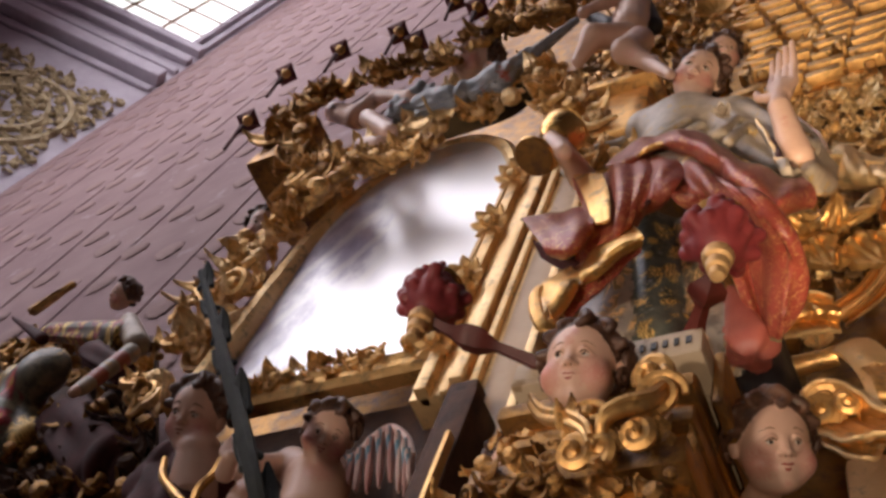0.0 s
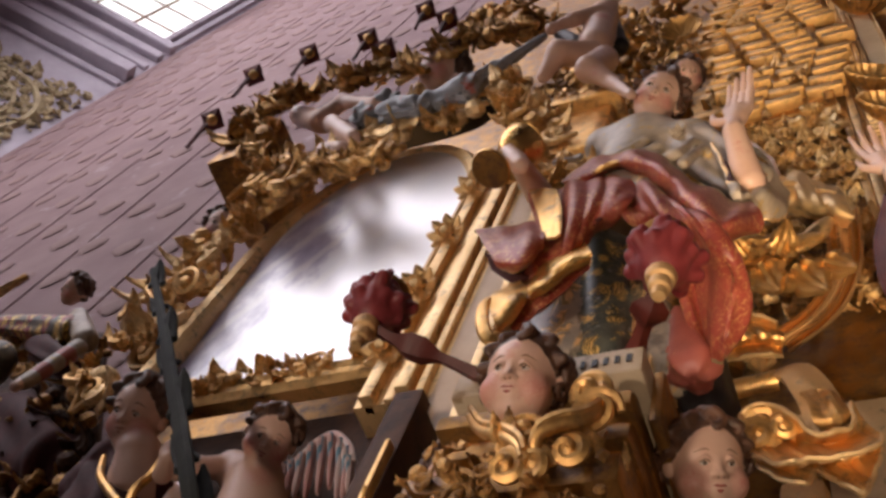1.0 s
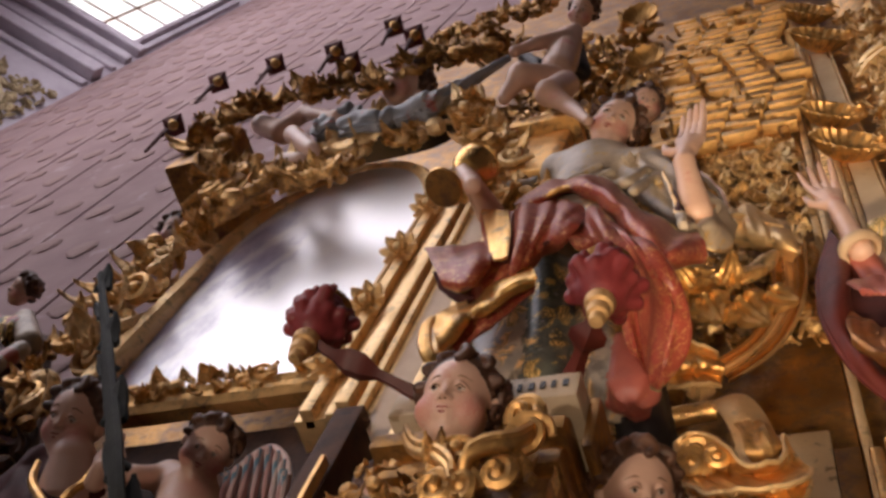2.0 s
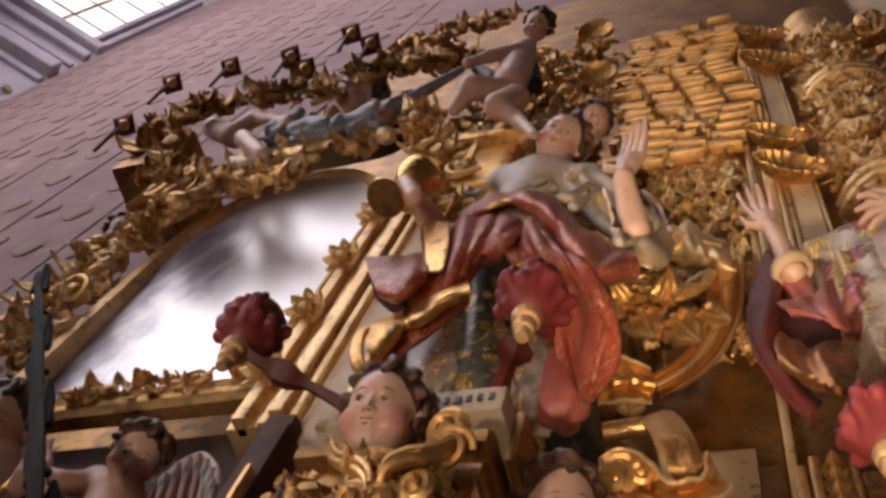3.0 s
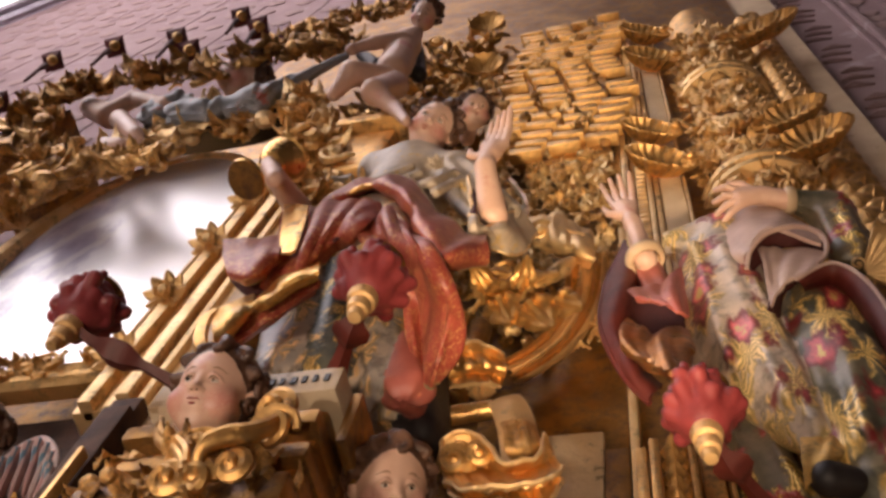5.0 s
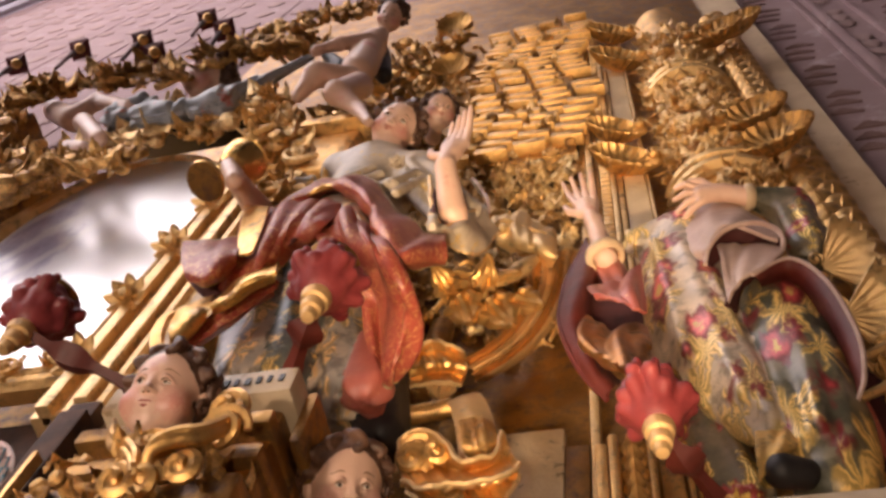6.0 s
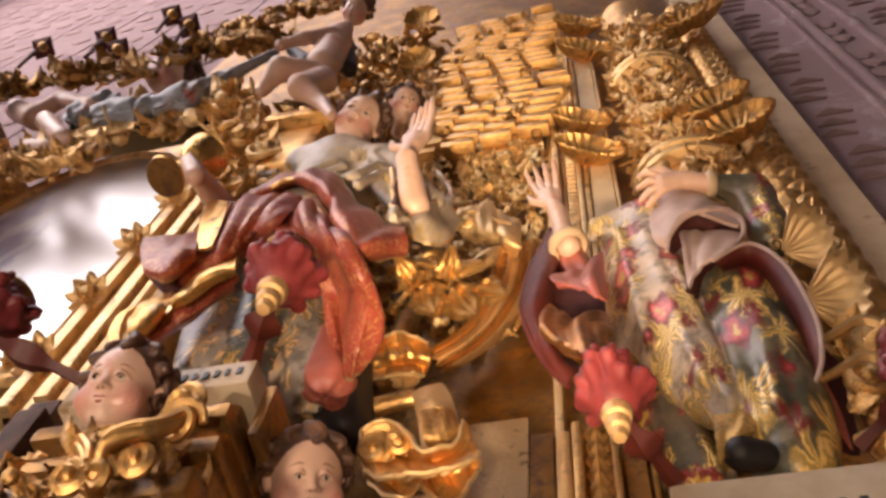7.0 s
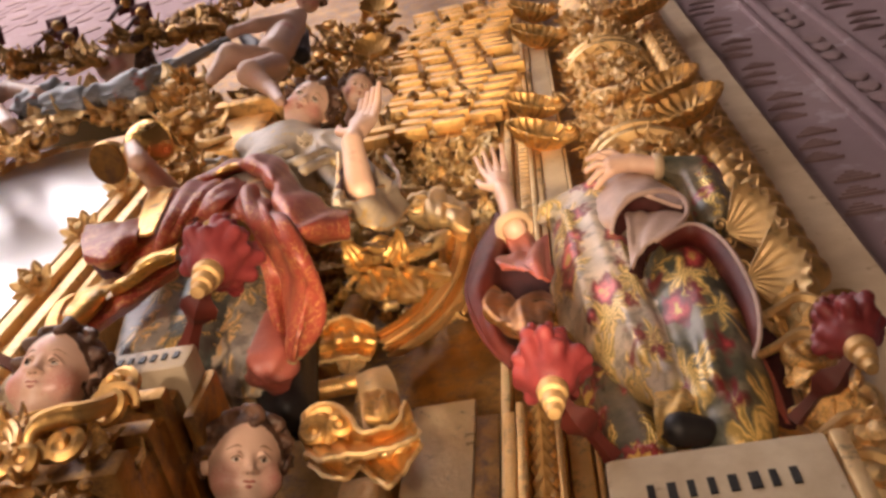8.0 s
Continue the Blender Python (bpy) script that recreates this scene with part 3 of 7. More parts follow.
def rosette(r, petals, mat, shape=None, m=None, lift=0.5):
    t = Shape()
    for ring, (size, up, turn) in enumerate(((1.0, 0.0, 0.0), (0.62, 0.22 * r, 0.5))):
        for k in range(petals):
            a = 2 * np.pi * (k + turn) / petals
            mm = Matrix.Translation((0, 0, up)) @ Matrix.Rotation(a, 4, "Z") @ Matrix.Rotation(radians(18 + 20 * ring) * lift * 2, 4, "X")
            acanthus(r * size, r * size * 0.85, mat, 0.9, 2, t, mm, r * 0.05)
    lathe([(0, 0.5 * r), (0.16 * r, 0.44 * r), (0.22 * r, 0.3 * r), (0.12 * r, 0.1 * r)], mat, 10, t)
    return (shape or Shape()).join(t, m)


def scallop(r, ribs, mat, deep=0.45, shape=None, m=None, spread=105, thick=0.010):
    """A fluted shell bowl: hinge at the origin, opening along y and z."""
    t = Shape()

    def fn(u, v):
        a = radians(spread) * (2 * v - 1)
        flute = np.cos(np.pi * 2 * ribs * v)
        rr = r * (0.06 + 0.94 * u) * (1 + 0.055 * flute * u ** 3)
        x = rr * np.sin(a)
        y = rr * np.cos(a) * 0.82 + 0.25 * r * u
        z = deep * r * (u ** 2.2) + 0.022 * r * flute * np.clip(u * 1.4, 0, 1) + 0.06 * r * u ** 8
        return x, y, z

    sheet(fn, 13, ribs * 6 + 1, mat, None, thick, t)
    for side in (-1, 1):
        scroll(0.16 * r, 1.4, 0.035 * r, mat, t, Matrix.Translation((side * 0.22 * r, -0.05 * r, 0.06 * r)), hand=side)
    return (shape or Shape()).join(t, m)


CARVED = {}


def carved(mat):
    """The few carved pieces that the foliage repeats: leaf, curl, flower, bud."""
    if mat not in CARVED:
        made = []
        for name, shp in (("leaf", acanthus(1.0, 0.75, mat, 1.3, 3, thick=0.07)), ("curl", scroll(0.42, 1.3, 0.11, mat, tail=0.4)), ("flower", rosette(0.55, 5, mat)), ("bud", lathe([(0, 0.32), (0.2, 0.26), (0.3, 0.1), (0.26, -0.1), (0.1, -0.2)], mat, 9)), ("leaf", acanthus(0.9, 0.9, mat, 1.9, 2, thick=0.08))):
            made.append((name, shp, mesh_from(name, shp.v, shp.f, shp.mats, shp.i)))
        CARVED[mat] = made
    return CARVED[mat]


def foliage_poses(n, spots, size, mats, seed, out, spread):
    rng = random.Random(seed)
    for _ in range(n):
        at, normal = spots(rng)
        k = carved(rng.choice(mats))
        t = rng.choices(k, (4, 2.2, 0.9, 2.0, 2.0))[0]
        nrm = Vector(normal or out) + Vector([rng.gauss(0, 0.28) for _ in range(3)]) * spread
        yield t, axes(at, nrm, (rng.gauss(0, 1), rng.gauss(0, 0.2), rng.gauss(0.2, 1)), size * rng.uniform(0.6, 1.35))


def foliage(n, spots, size, mats, seed, out=(0, -1, 0), spread=0.8):
    """A mass of small carved leaves, buds and curls over a surface, as one mesh."""
    s = Shape()
    for t, m in foliage_poses(n, spots, size, mats, seed, out, spread):
        s.join(t[1], m)
    return s


def leaves(parent, n, spots, size, mats, seed, out=(0, -1, 0), spread=0.8):
    """The same, piece by piece, as parts that share their meshes."""
    inv = PLACE[parent.name].inverted()
    for t, m in foliage_poses(n, spots, size, mats, seed, out, spread):
        ob = new(t[0], t[2])
        ob.matrix_basis, ob.parent, ob.matrix_parent_inverse = m, parent, inv


def box_spots(x0, x1, y0, y1, z0, z1, slope=0.0):
    def spots(rng):
        x, z = rng.uniform(x0, x1), rng.uniform(z0, z1)
        return (x, rng.uniform(y0, y1) + slope * (z - z0), z), None
    return spots


def line_spots(pts, width, lift=0.0):
    fine = smooth_line(pts, 60)

    def spots(rng):
        p = fine[rng.randrange(60)]
        return (p[0] + rng.uniform(-width, width), p[1] + rng.uniform(-lift, lift), p[2] + rng.uniform(-width, width)), None
    return spots


def moulding(path, profile, mat, shape=None, out=(0, -1, 0), closed=False):
    """Sweeps a profile of (across, proud) along a path that lies flat against a wall."""
    s = shape or Shape()
    p = np.asarray(path, float)
    o = np.array(out, float)
    tan = np.gradient(p, axis=0)
    if closed:
        tan = np.roll(p, -1, 0) - np.roll(p, 1, 0)
    tan /= np.linalg.norm(tan, axis=1)[:, None] + 1e-12
    side = np.cross(tan, o)
    side /= np.linalg.norm(side, axis=1)[:, None] + 1e-12
    pr = np.asarray(profile, float)
    v = p[:, None] + side[:, None] * pr[None, :, 0, None] + o[None, None] * pr[None, :, 1, None]
    for k in range(len(pr) - 1):
        s.add(v[:, k:k + 2].reshape(-1, 3), [q[::-1] for q in grid_faces(len(p), 2, closed, False)], mat)
    return s


# ---- figure tools ----
def head(clay, m, s, curls=24, seed=1, skin=None, hair=None, long_hair=False, cheeks=True, chubby=False, gaze=(0, 0)):
    """A carved head: m has x to its side, y up, z out of the face; s is its height."""
    skin, hair = skin or SKIN, hair or HAIR
    rot = m.to_3x3().normalized()

    def at(x, y, z):
        return tuple(m @ Vector((x * s, y * s, z * s)))

    def ball(x, y, z, r, mat, k=0.05, dent=False):
        clay.ball(at(x, y, z), tuple(q * s for q in r), mat, k * s, rot, dent)

    fat = 1.16 if chubby else 1.0
    ball(0, 0.12, -0.06, (0.345 * fat ** 0.5, 0.40, 0.40), skin)
    ball(0, -0.13, 0.06, (0.285 * fat, 0.32, 0.27), skin, 0.1)
    ball(0, -0.345, 0.18, (0.12, 0.085, 0.10), skin, 0.07)
    ball(0, -0.20, 0.262, (0.11, 0.075, 0.075), skin, 0.06)
    for d in (-1, 1):
        ball(d * 0.185 * fat, -0.15, 0.17, (0.115 * fat, 0.11 * fat, 0.11 * fat), skin, 0.10)
        if cheeks:
            clay.blush.append((Vector(at(d * 0.21 * fat, -0.15, 0.25)), 0.20 * s))
        ball(d * 0.135, 0.045, 0.40, (0.115, 0.062, 0.085), skin, 0.05, True)
        clay.line([at(d * 0.050, 0.030, 0.305), at(d * 0.125, 0.088, 0.330), at(d * 0.215, 0.030, 0.268)], [0.012 * s, 0.020 * s, 0.012 * s], skin, 0.012 * s)
        clay.line([at(d * 0.060, 0.010, 0.305), at(d * 0.125, -0.030, 0.318), at(d * 0.205, 0.012, 0.268)], [0.010 * s, 0.013 * s, 0.010 * s], skin, 0.012 * s)
        white = Matrix.Translation(Vector((d * 0.130, 0.027, 0.252)) * s)
        clay.extra.append((EYE, s, m @ white @ Matrix.Rotation(d * 0.25, 4, "Y") @ Matrix.Diagonal((0.092, 0.055, 0.058, 1))))
        clay.extra.append((IRIS, 0.032 * s, m @ Matrix.Translation(Vector((d * 0.130 + 0.035 * gaze[0], 0.030 + 0.03 * gaze[1], 0.283)) * s)))
        clay.extra_line.append((IRIS, [at(d * 0.050, 0.020, 0.306), at(d * 0.125, 0.068, 0.332), at(d * 0.212, 0.022, 0.268)], [0.006 * s, 0.010 * s, 0.007 * s]))
        clay.extra_line.append((BROW, [at(d * 0.060, 0.135, 0.322), at(d * 0.13, 0.168, 0.312), at(d * 0.225, 0.130, 0.260)], [0.006 * s, 0.012 * s, 0.005 * s]))
        ball(d * 0.345 * fat ** 0.6, 0.0, -0.03, (0.05, 0.10, 0.07), skin, 0.02)
    clay.limb(at(0, 0.08, 0.295), at(0, -0.060, 0.372), 0.030 * s, 0.036 * s, skin, 0.05 * s)
    ball(0, -0.068, 0.380, (0.044, 0.036, 0.040), skin, 0.02)
    for d in (-1, 1):
        ball(d * 0.052, -0.082, 0.340, (0.034, 0.027, 0.036), skin, 0.02)
        clay.extra.append((BROW, 0.013 * s, m @ Matrix.Translation(Vector((d * 0.026, -0.100, 0.372)) * s)))
    clay.extra_line.append((LIPS, [at(-0.095, -0.196, 0.312), at(-0.035, -0.176, 0.340), at(0, -0.184, 0.342), at(0.035, -0.176, 0.340), at(0.095, -0.196, 0.312)], [0.006 * s, 0.017 * s, 0.014 * s, 0.017 * s, 0.006 * s]))
    clay.extra_line.append((LIPS, [at(-0.075, -0.205, 0.312), at(0, -0.228, 0.336), at(0.075, -0.205, 0.312)], [0.006 * s, 0.021 * s, 0.006 * s]))
    # hair: a cap, waved locks that part over the brow, and rolled curls at the sides
    rng = random.Random(seed)
    ball(0, 0.195, -0.100, (0.385 * fat ** 0.5, 0.385, 0.385), hair, 0.03)
    for k in range(11):
        a = radians(-100 + 20 * k + rng.uniform(-5, 5))
        sx, cy = math.sin(a), math.cos(a)
        lift = 0.03 if k % 2 else 0.0
        bend = 0.10 * (1 if k % 2 else -1)
        clay.line([at(0.18 * sx, 0.34 + 0.24 * cy, -0.12), at(0.31 * sx, 0.24 + (0.30 + lift) * cy, 0.06), at(0.335 * sx + bend, 0.20 + (0.265 + lift) * cy, 0.19 - 0.10 * abs(sx)), at(0.345 * sx - 0.3 * bend, 0.14 + 0.20 * cy, 0.215 - 0.16 * abs(sx))], [0.050 * s, 0.062 * s, 0.050 * s, 0.024 * s], hair, 0.010 * s)
    clay.line([at(-0.05, 0.46, 0.06), at(0.03, 0.56, 0.16), at(0.10, 0.47, 0.25), at(0.03, 0.40, 0.27), at(-0.02, 0.44, 0.25)], [0.05 * s, 0.06 * s, 0.052 * s, 0.04 * s, 0.02 * s], hair, 0.008 * s)
    done = 0
    while done < curls:
        v = Vector((rng.gauss(0, 1.3), rng.gauss(0.1, 0.8), rng.gauss(-0.2, 0.7))).normalized()
        if v.z > 0.20 and abs(v.x) < 0.93 or v.y < -0.62 or v.y > 0.75:
            continue
        done += 1
        c = Vector((v.x * 0.375 * fat ** 0.6, 0.13 + v.y * 0.40, -0.06 + v.z * 0.40))
        ax = v.orthogonal().normalized()
        a0, rr, way = rng.uniform(0, 6.28), rng.uniform(0.075, 0.105), rng.choice((-1, 1))
        prev = None
        for k in range(9):
            q = c + v * (0.015 + 0.009 * k) + (Matrix.Rotation(a0 + way * k * 0.95, 3, v) @ ax) * rr * (1 - 0.10 * k)
            if prev is not None:
                clay.limb(at(*prev), at(*q), (0.044 - 0.002 * k) * s, (0.042 - 0.002 * k) * s, hair, 0.006 * s)
            prev = q
    if long_hair:
        for d in (-1, 1):
            clay.line([at(d * 0.30, 0.10, 0.0), at(d * 0.36, -0.2, -0.05), at(d * 0.33, -0.55, -0.08), at(d * 0.42, -0.85, -0.05)], [0.10 * s, 0.11 * s, 0.09 * s, 0.04 * s], hair, 0.03 * s)


def palm_and_fingers(clay, wrist, tip, side, s, skin=None, spread=0.5, bent=0.15):
    """An open carved palm with five fingers, from wrist to tip; side points to the thumb."""
    skin = skin or SKIN
    w, t, d = Vector(wrist), Vector(tip), Vector(side).normalized()
    ahead = (t - w).normalized()
    face = ahead.cross(d).normalized()
    mid = w + (t - w) * 0.48
    clay.limb(w, mid, 0.030 * s, 0.026 * s, skin, 0.02)
    for k in range(4):
        o = (1.5 - k) * 0.5
        base = mid + d * o * 0.042 * s * 1.2
        end = t + d * o * 0.042 * s * (1.3 + spread * 2) - ahead * abs(o - 0.15) * 0.02 * s + face * bent * 0.05 * (k + 1) * s * 0.4
        clay.limb(w.lerp(mid, 0.5) + d * o * 0.02 * s, base, 0.020 * s, 0.0165 * s, skin, 0.016)
        clay.limb(base, base.lerp(end, 0.55) - face * bent * 0.02 * s, 0.0150 * s, 0.0135 * s, skin, 0.004)
        clay.limb(base.lerp(end, 0.55) - face * bent * 0.02 * s, end, 0.0135 * s, 0.010 * s, skin, 0.004)
    th = w.lerp(mid, 0.45) + d * 0.03 * s
    clay.limb(th, th + d * 0.045 * s + ahead * 0.03 * s, 0.019 * s, 0.015 * s, skin, 0.01)
    clay.limb(th + d * 0.045 * s + ahead * 0.03 * s, th + d * 0.055 * s + ahead * 0.075 * s, 0.015 * s, 0.011 * s, skin, 0.004)

# ---- the chapel ----
def rect_wall(name, x0, x1, y0, y1, z0, z1, mat, label, category="wall"):
    return slab(x0, x1, y0, y1, z0, z1, mat).object(name, None, label, category, kind="structure", smooth=False)


PLASTER = painted("ochre_plaster", (0.15, 0.11, 0.095), (0.11, 0.08, 0.065), 0.85, 0.7, (0.26, 0.21, 0.18), 1.5, 0.6)
rect_wall("wall_north", -13.3, 7.3, 2.16, 2.6, 0, 38, PINK, "pink stone chapel wall with carved relief bands")
rect_wall("wall_east", 7.0, 7.3, -7.3, 2.16, 0, 38, PLASTER, "plain ochre plaster chapel wall")
# these three leave an added doorway gap that houses the frontal fill
rect_wall("wall_south_low", -13.3, -5.7, -7.3, -7.0, 0, 7.4, PLASTER, "plain ochre plaster wall beside an added unseen doorway")
rect_wall("wall_south_gap_side", -2.3, 7.3, -7.3, -7.0, 0, 7.4, PLASTER, "plain ochre plaster wall beside an added unseen doorway")
rect_wall("wall_south_gap_top", -5.7, -2.3, -7.3, -7.0, 5.2, 7.4, PLASTER, "plain ochre plaster wall over an added unseen doorway")
rect_wall("wall_south_top", -13.3, -3.0, -7.3, -7.0, 36, 38, PLASTER, "plain ochre plaster wall over the added corner window")
rect_wall("wall_south_middle", -6.6, -3.0, -7.3, -7.0, 11.6, 12, PLASTER, "plain ochre plaster wall under the added corner window")
rect_wall("wall_south_high", -3.0, 7.3, -7.3, -7.0, 11.6, 38, PLASTER, "plain ochre plaster wall over the nave window")
rect_wall("wall_south_end", -1.4, 7.3, -7.3, -7.0, 7.4, 11.6, PLASTER, "plain ochre plaster wall beside the nave window")
rect_wall("floor", -17.3, 7.3, -7.3, 2.6, -0.2, 0, PLASTER, "worn brown stone floor", "floor")
rect_wall("ceiling", -17.3, 7.3, -7.3, 2.6, 38, 38.3, LILAC, "pale stone chapel ceiling", "ceiling")

# the west wall with its window, seen far above
WX, WY0, WY1, WZ0, WZ1 = -13.0, -1.3, 1.76, 21.2, 26.4
OBLIQUE = Matrix.Translation((-13, 2.16, 0)) @ Matrix.Rotation(radians(-45), 4, "Z") @ Matrix.Translation((13, -2.16, 0))
wall = thing("wall_west", (-13.15, -2, 0), "white and lilac stone wall with a moulded window frame", "wall", kind="structure")
ws = Shape()
slab(-13.3, WX, -2.6, -1.3, 0, 38, LILAC, 0, ws)
slab(-17.2, -13.3, -1.6, -1.3, 0, 38, LILAC, 0, ws)
slab(-13.3, WX, -7.3, -2.6, 0, 9.5, LILAC, 0, ws)
slab(-13.3, WX, -7.3, -2.6, 36, 38, LILAC, 0, ws)
ow = Shape()
slab(-13.3, WX, -3.0, WY0, 0, 38, LILAC, 0, ow)
slab(-13.3, WX, WY1, 2.3, 0, 38, LILAC, 0, ow)
slab(-13.3, WX, WY0, WY1, 0, WZ0, LILAC, 0, ow)
slab(-13.3, WX, WY0, WY1, WZ1, 38, LILAC, 0, ow)
part("oblique_wall", ow, wall, place=OBLIQUE, smooth=False)
part("stone_wall", ws, wall, smooth=False)
ms = Shape()
for z0, z1, d in ((18.6, 18.8, 0.10), (18.95, 19.35, 0.30), (19.75, 19.95, 0.10), (20.3, 20.6, 0.16), (20.85, 21.15, 0.22)):
    slab(WX - 0.005, WX + d, -3.0, 2.14, z0, z1, LILAC, 0.04, ms)
for y0, y1, d in ((WY1 + 0.02, WY1 + 0.14, 0.2), (WY1 + 0.20, WY1 + 0.34, 0.12)):
    slab(WX - 0.005, WX + d, y0, y1, 21.16, WZ1, LILAC, 0.03, ms)
part("window_moulding", ms, wall, "white stone window moulding", place=OBLIQUE, smooth=False)
pane_mat, n, l, p = graph("frosted_sky_pane")
p.inputs["Base Color"].default_value = (0.9, 0.93, 0.92, 1)
p.inputs["Emission Color"].default_value = (0.93, 0.96, 0.92, 1)
p.inputs["Emission Strength"].default_value = 2.9
# glow of the two unseen windows, raised to brighten the canvas
nave_glow_pane, n, l, p = graph("added_glow_pane")
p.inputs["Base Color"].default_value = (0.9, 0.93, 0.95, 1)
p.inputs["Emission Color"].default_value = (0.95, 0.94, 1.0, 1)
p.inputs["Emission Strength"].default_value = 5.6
wname = thing("window_1", (WX - 0.15, 0, WZ0), "bright window of white panes in a timber grid", "window", kind="structure")
for iy in range(3):
    for iz in range(5):
        w, h = (WY1 - WY0) / 3, (WZ1 - WZ0) / 5
        part("pane", slab(WX - 0.16, WX - 0.14, WY0 + iy * w + 0.03, WY0 + (iy + 1) * w - 0.03, WZ0 + iz * h + 0.03, WZ0 + (iz + 1) * h - 0.03, pane_mat), wname, place=OBLIQUE, smooth=False)
bars = Shape()
for iy in range(4):
    y = WY0 + iy * (WY1 - WY0) / 3
    slab(WX - 0.18, WX - 0.11, y - 0.035, y + 0.035, WZ0, WZ1, PINK_RELIEF, 0.01, bars)
for iz in range(6):
    z = WZ0 + iz * (WZ1 - WZ0) / 5
    slab(WX - 0.175, WX - 0.115, WY0, WY1, z - 0.035, z + 0.035, PINK_RELIEF, 0.01, bars)
part("window_bars", bars, wname, place=OBLIQUE, smooth=False)

# unseen panes, placed and stretched until the canvas mirrors white
w2 = thing("unseen_window_2", (WX - 0.15, -4.8, 9.5), "unseen tall window of glowing panes, stretched to whiten the canvas", "window", kind="structure")
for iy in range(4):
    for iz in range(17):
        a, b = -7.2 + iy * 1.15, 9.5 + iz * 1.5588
        part("pane", slab(WX - 0.16, WX - 0.14, a + 0.03, a + 1.12, b + 0.03, b + 1.529, nave_glow_pane), w2, smooth=False)

# unseen corner panes added to lift the walls and widen the canvas glare
w3 = thing("added_window_3", (-9.6, -7.15, 12), "unseen corner window of glowing panes, added to brighten walls and canvas", "window", kind="structure")
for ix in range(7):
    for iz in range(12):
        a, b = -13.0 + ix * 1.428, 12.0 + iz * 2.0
        part("pane", slab(a + 0.03, a + 1.4, -7.16, -7.14, b + 0.03, b + 1.97, nave_glow_pane), w3, smooth=False)

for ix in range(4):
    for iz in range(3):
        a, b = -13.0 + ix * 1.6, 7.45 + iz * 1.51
        part("pane", slab(a + 0.03, a + 1.57, -7.16, -7.14, b + 0.03, b + 1.48, nave_glow_pane), w3, smooth=False)

# gilded panel on the west wall
gp = foliage(420, lambda r: ((WX + 0.05, r.uniform(-0.8, 2.0), r.uniform(14.2, 17.8)), (1, 0, 0)), 0.22, [OLD_GILT], 5, (1, 0, 0))
for rr in (0.5, 0.8):
    moulding([(WX, 0.7 + 1.3 * rr * math.cos(a), 16.0 + 1.6 * rr * math.sin(a)) for a in np.linspace(0, 2 * np.pi, 40, endpoint=False)], [(-0.07, 0), (-0.04, 0.10), (0.04, 0.10), (0.07, 0)], OLD_GILT, gp, (1, 0, 0), True)
gp.object("gilded_relief_panel", None, "gilded scrollwork relief panel on the white stone wall", "relief", place=OBLIQUE)

# relief bands of the pink wall: columns of small carved leaves
PINK_TUFT = painted("ochre_pink_relief", (0.33, 0.215, 0.20), (0.26, 0.165, 0.155), 0.8, 3.0)
band = thing("stone_relief", (-8, 2.16, 6), "columns of small carved leaf tufts on the pink stone", "relief", kind="structure")
tuft = Shape()
for k, (w, z) in enumerate(((0.20, 0.0), (0.15, 0.034), (0.10, 0.068), (0.05, 0.10))):
    slab(-w / 2, w / 2, -0.012 + 0.002 * k, 0.012, z, z + 0.012, PINK_TUFT, 0.004, tuft)
drop = Shape()
lathe([(0, -0.20), (0.06, -0.15), (0.12, -0.04), (0.11, 0.06), (0.05, 0.12), (0, 0.14)], PINK_TUFT, 10, drop, Matrix.Diagonal((1, 0.20, 1, 1)))
tuft_mesh, drop_mesh = (mesh_from("carved_piece", q.v, q.f, q.mats, q.i, False) for q in (tuft, drop))


def relief_piece(name, mesh, m):
    ob = new(name, mesh)
    ob.parent = band
    ob.matrix_basis = Matrix.Translation((8, -2.16, -6)) @ m


rng = random.Random(4)
for k, x in enumerate(np.arange(-12.4, -3.6, 0.62)):
    for z in np.arange(4.0 + (k % 2) * 0.35, 29, 0.74):
        if rng.random() < 0.12:
            continue
        relief_piece("carved_drop", drop_mesh, Matrix.Translation((x + rng.uniform(-0.06, 0.06), 2.15, z + rng.uniform(-0.12, 0.12))) @ Matrix.Rotation(rng.uniform(-0.3, 0.3), 4, "Y") @ Matrix.Diagonal((1.3, 1.1, 1.0, 1)))
for x in np.arange(-12.7, -3.6, 1.24):
    part("wall_strip", slab(x - 0.10, x + 0.10, 2.145, 2.163, 2, 29, PINK, 0.03), band, smooth=False)
for k in range(11):
    z = 4.2 + 0.62 * k
    for o in (0.0, 0.17, 0.34):
        relief_piece("carved_tuft", tuft_mesh, Matrix.Translation((1.70 + 0.2 * o, 2.158, z + o)))
        relief_piece("carved_tuft", tuft_mesh, Matrix.Translation((2.56 + 0.2 * o, 2.158, z + o + 0.1)))
bs = Shape()
for x, w, d in ((1.55, 0.05, 0.03), (1.98, 0.04, 0.03), (2.06, 0.05, 0.05), (2.34, 0.05, 0.03), (2.9, 0.06, 0.05)):
    slab(x, x + w, 2.16 - d, 2.165, 0, 21, PINK, 0.012, bs)
for k in range(9):
    for o in (0.0, 0.2, 0.4):
        relief_piece("carved_drop", drop_mesh, Matrix.Translation((2.20, 2.15, 4.2 + 0.85 * k + o)) @ Matrix.Diagonal((0.55, 0.6, 0.55, 1)))
part("relief_band", bs, band, smooth=False)

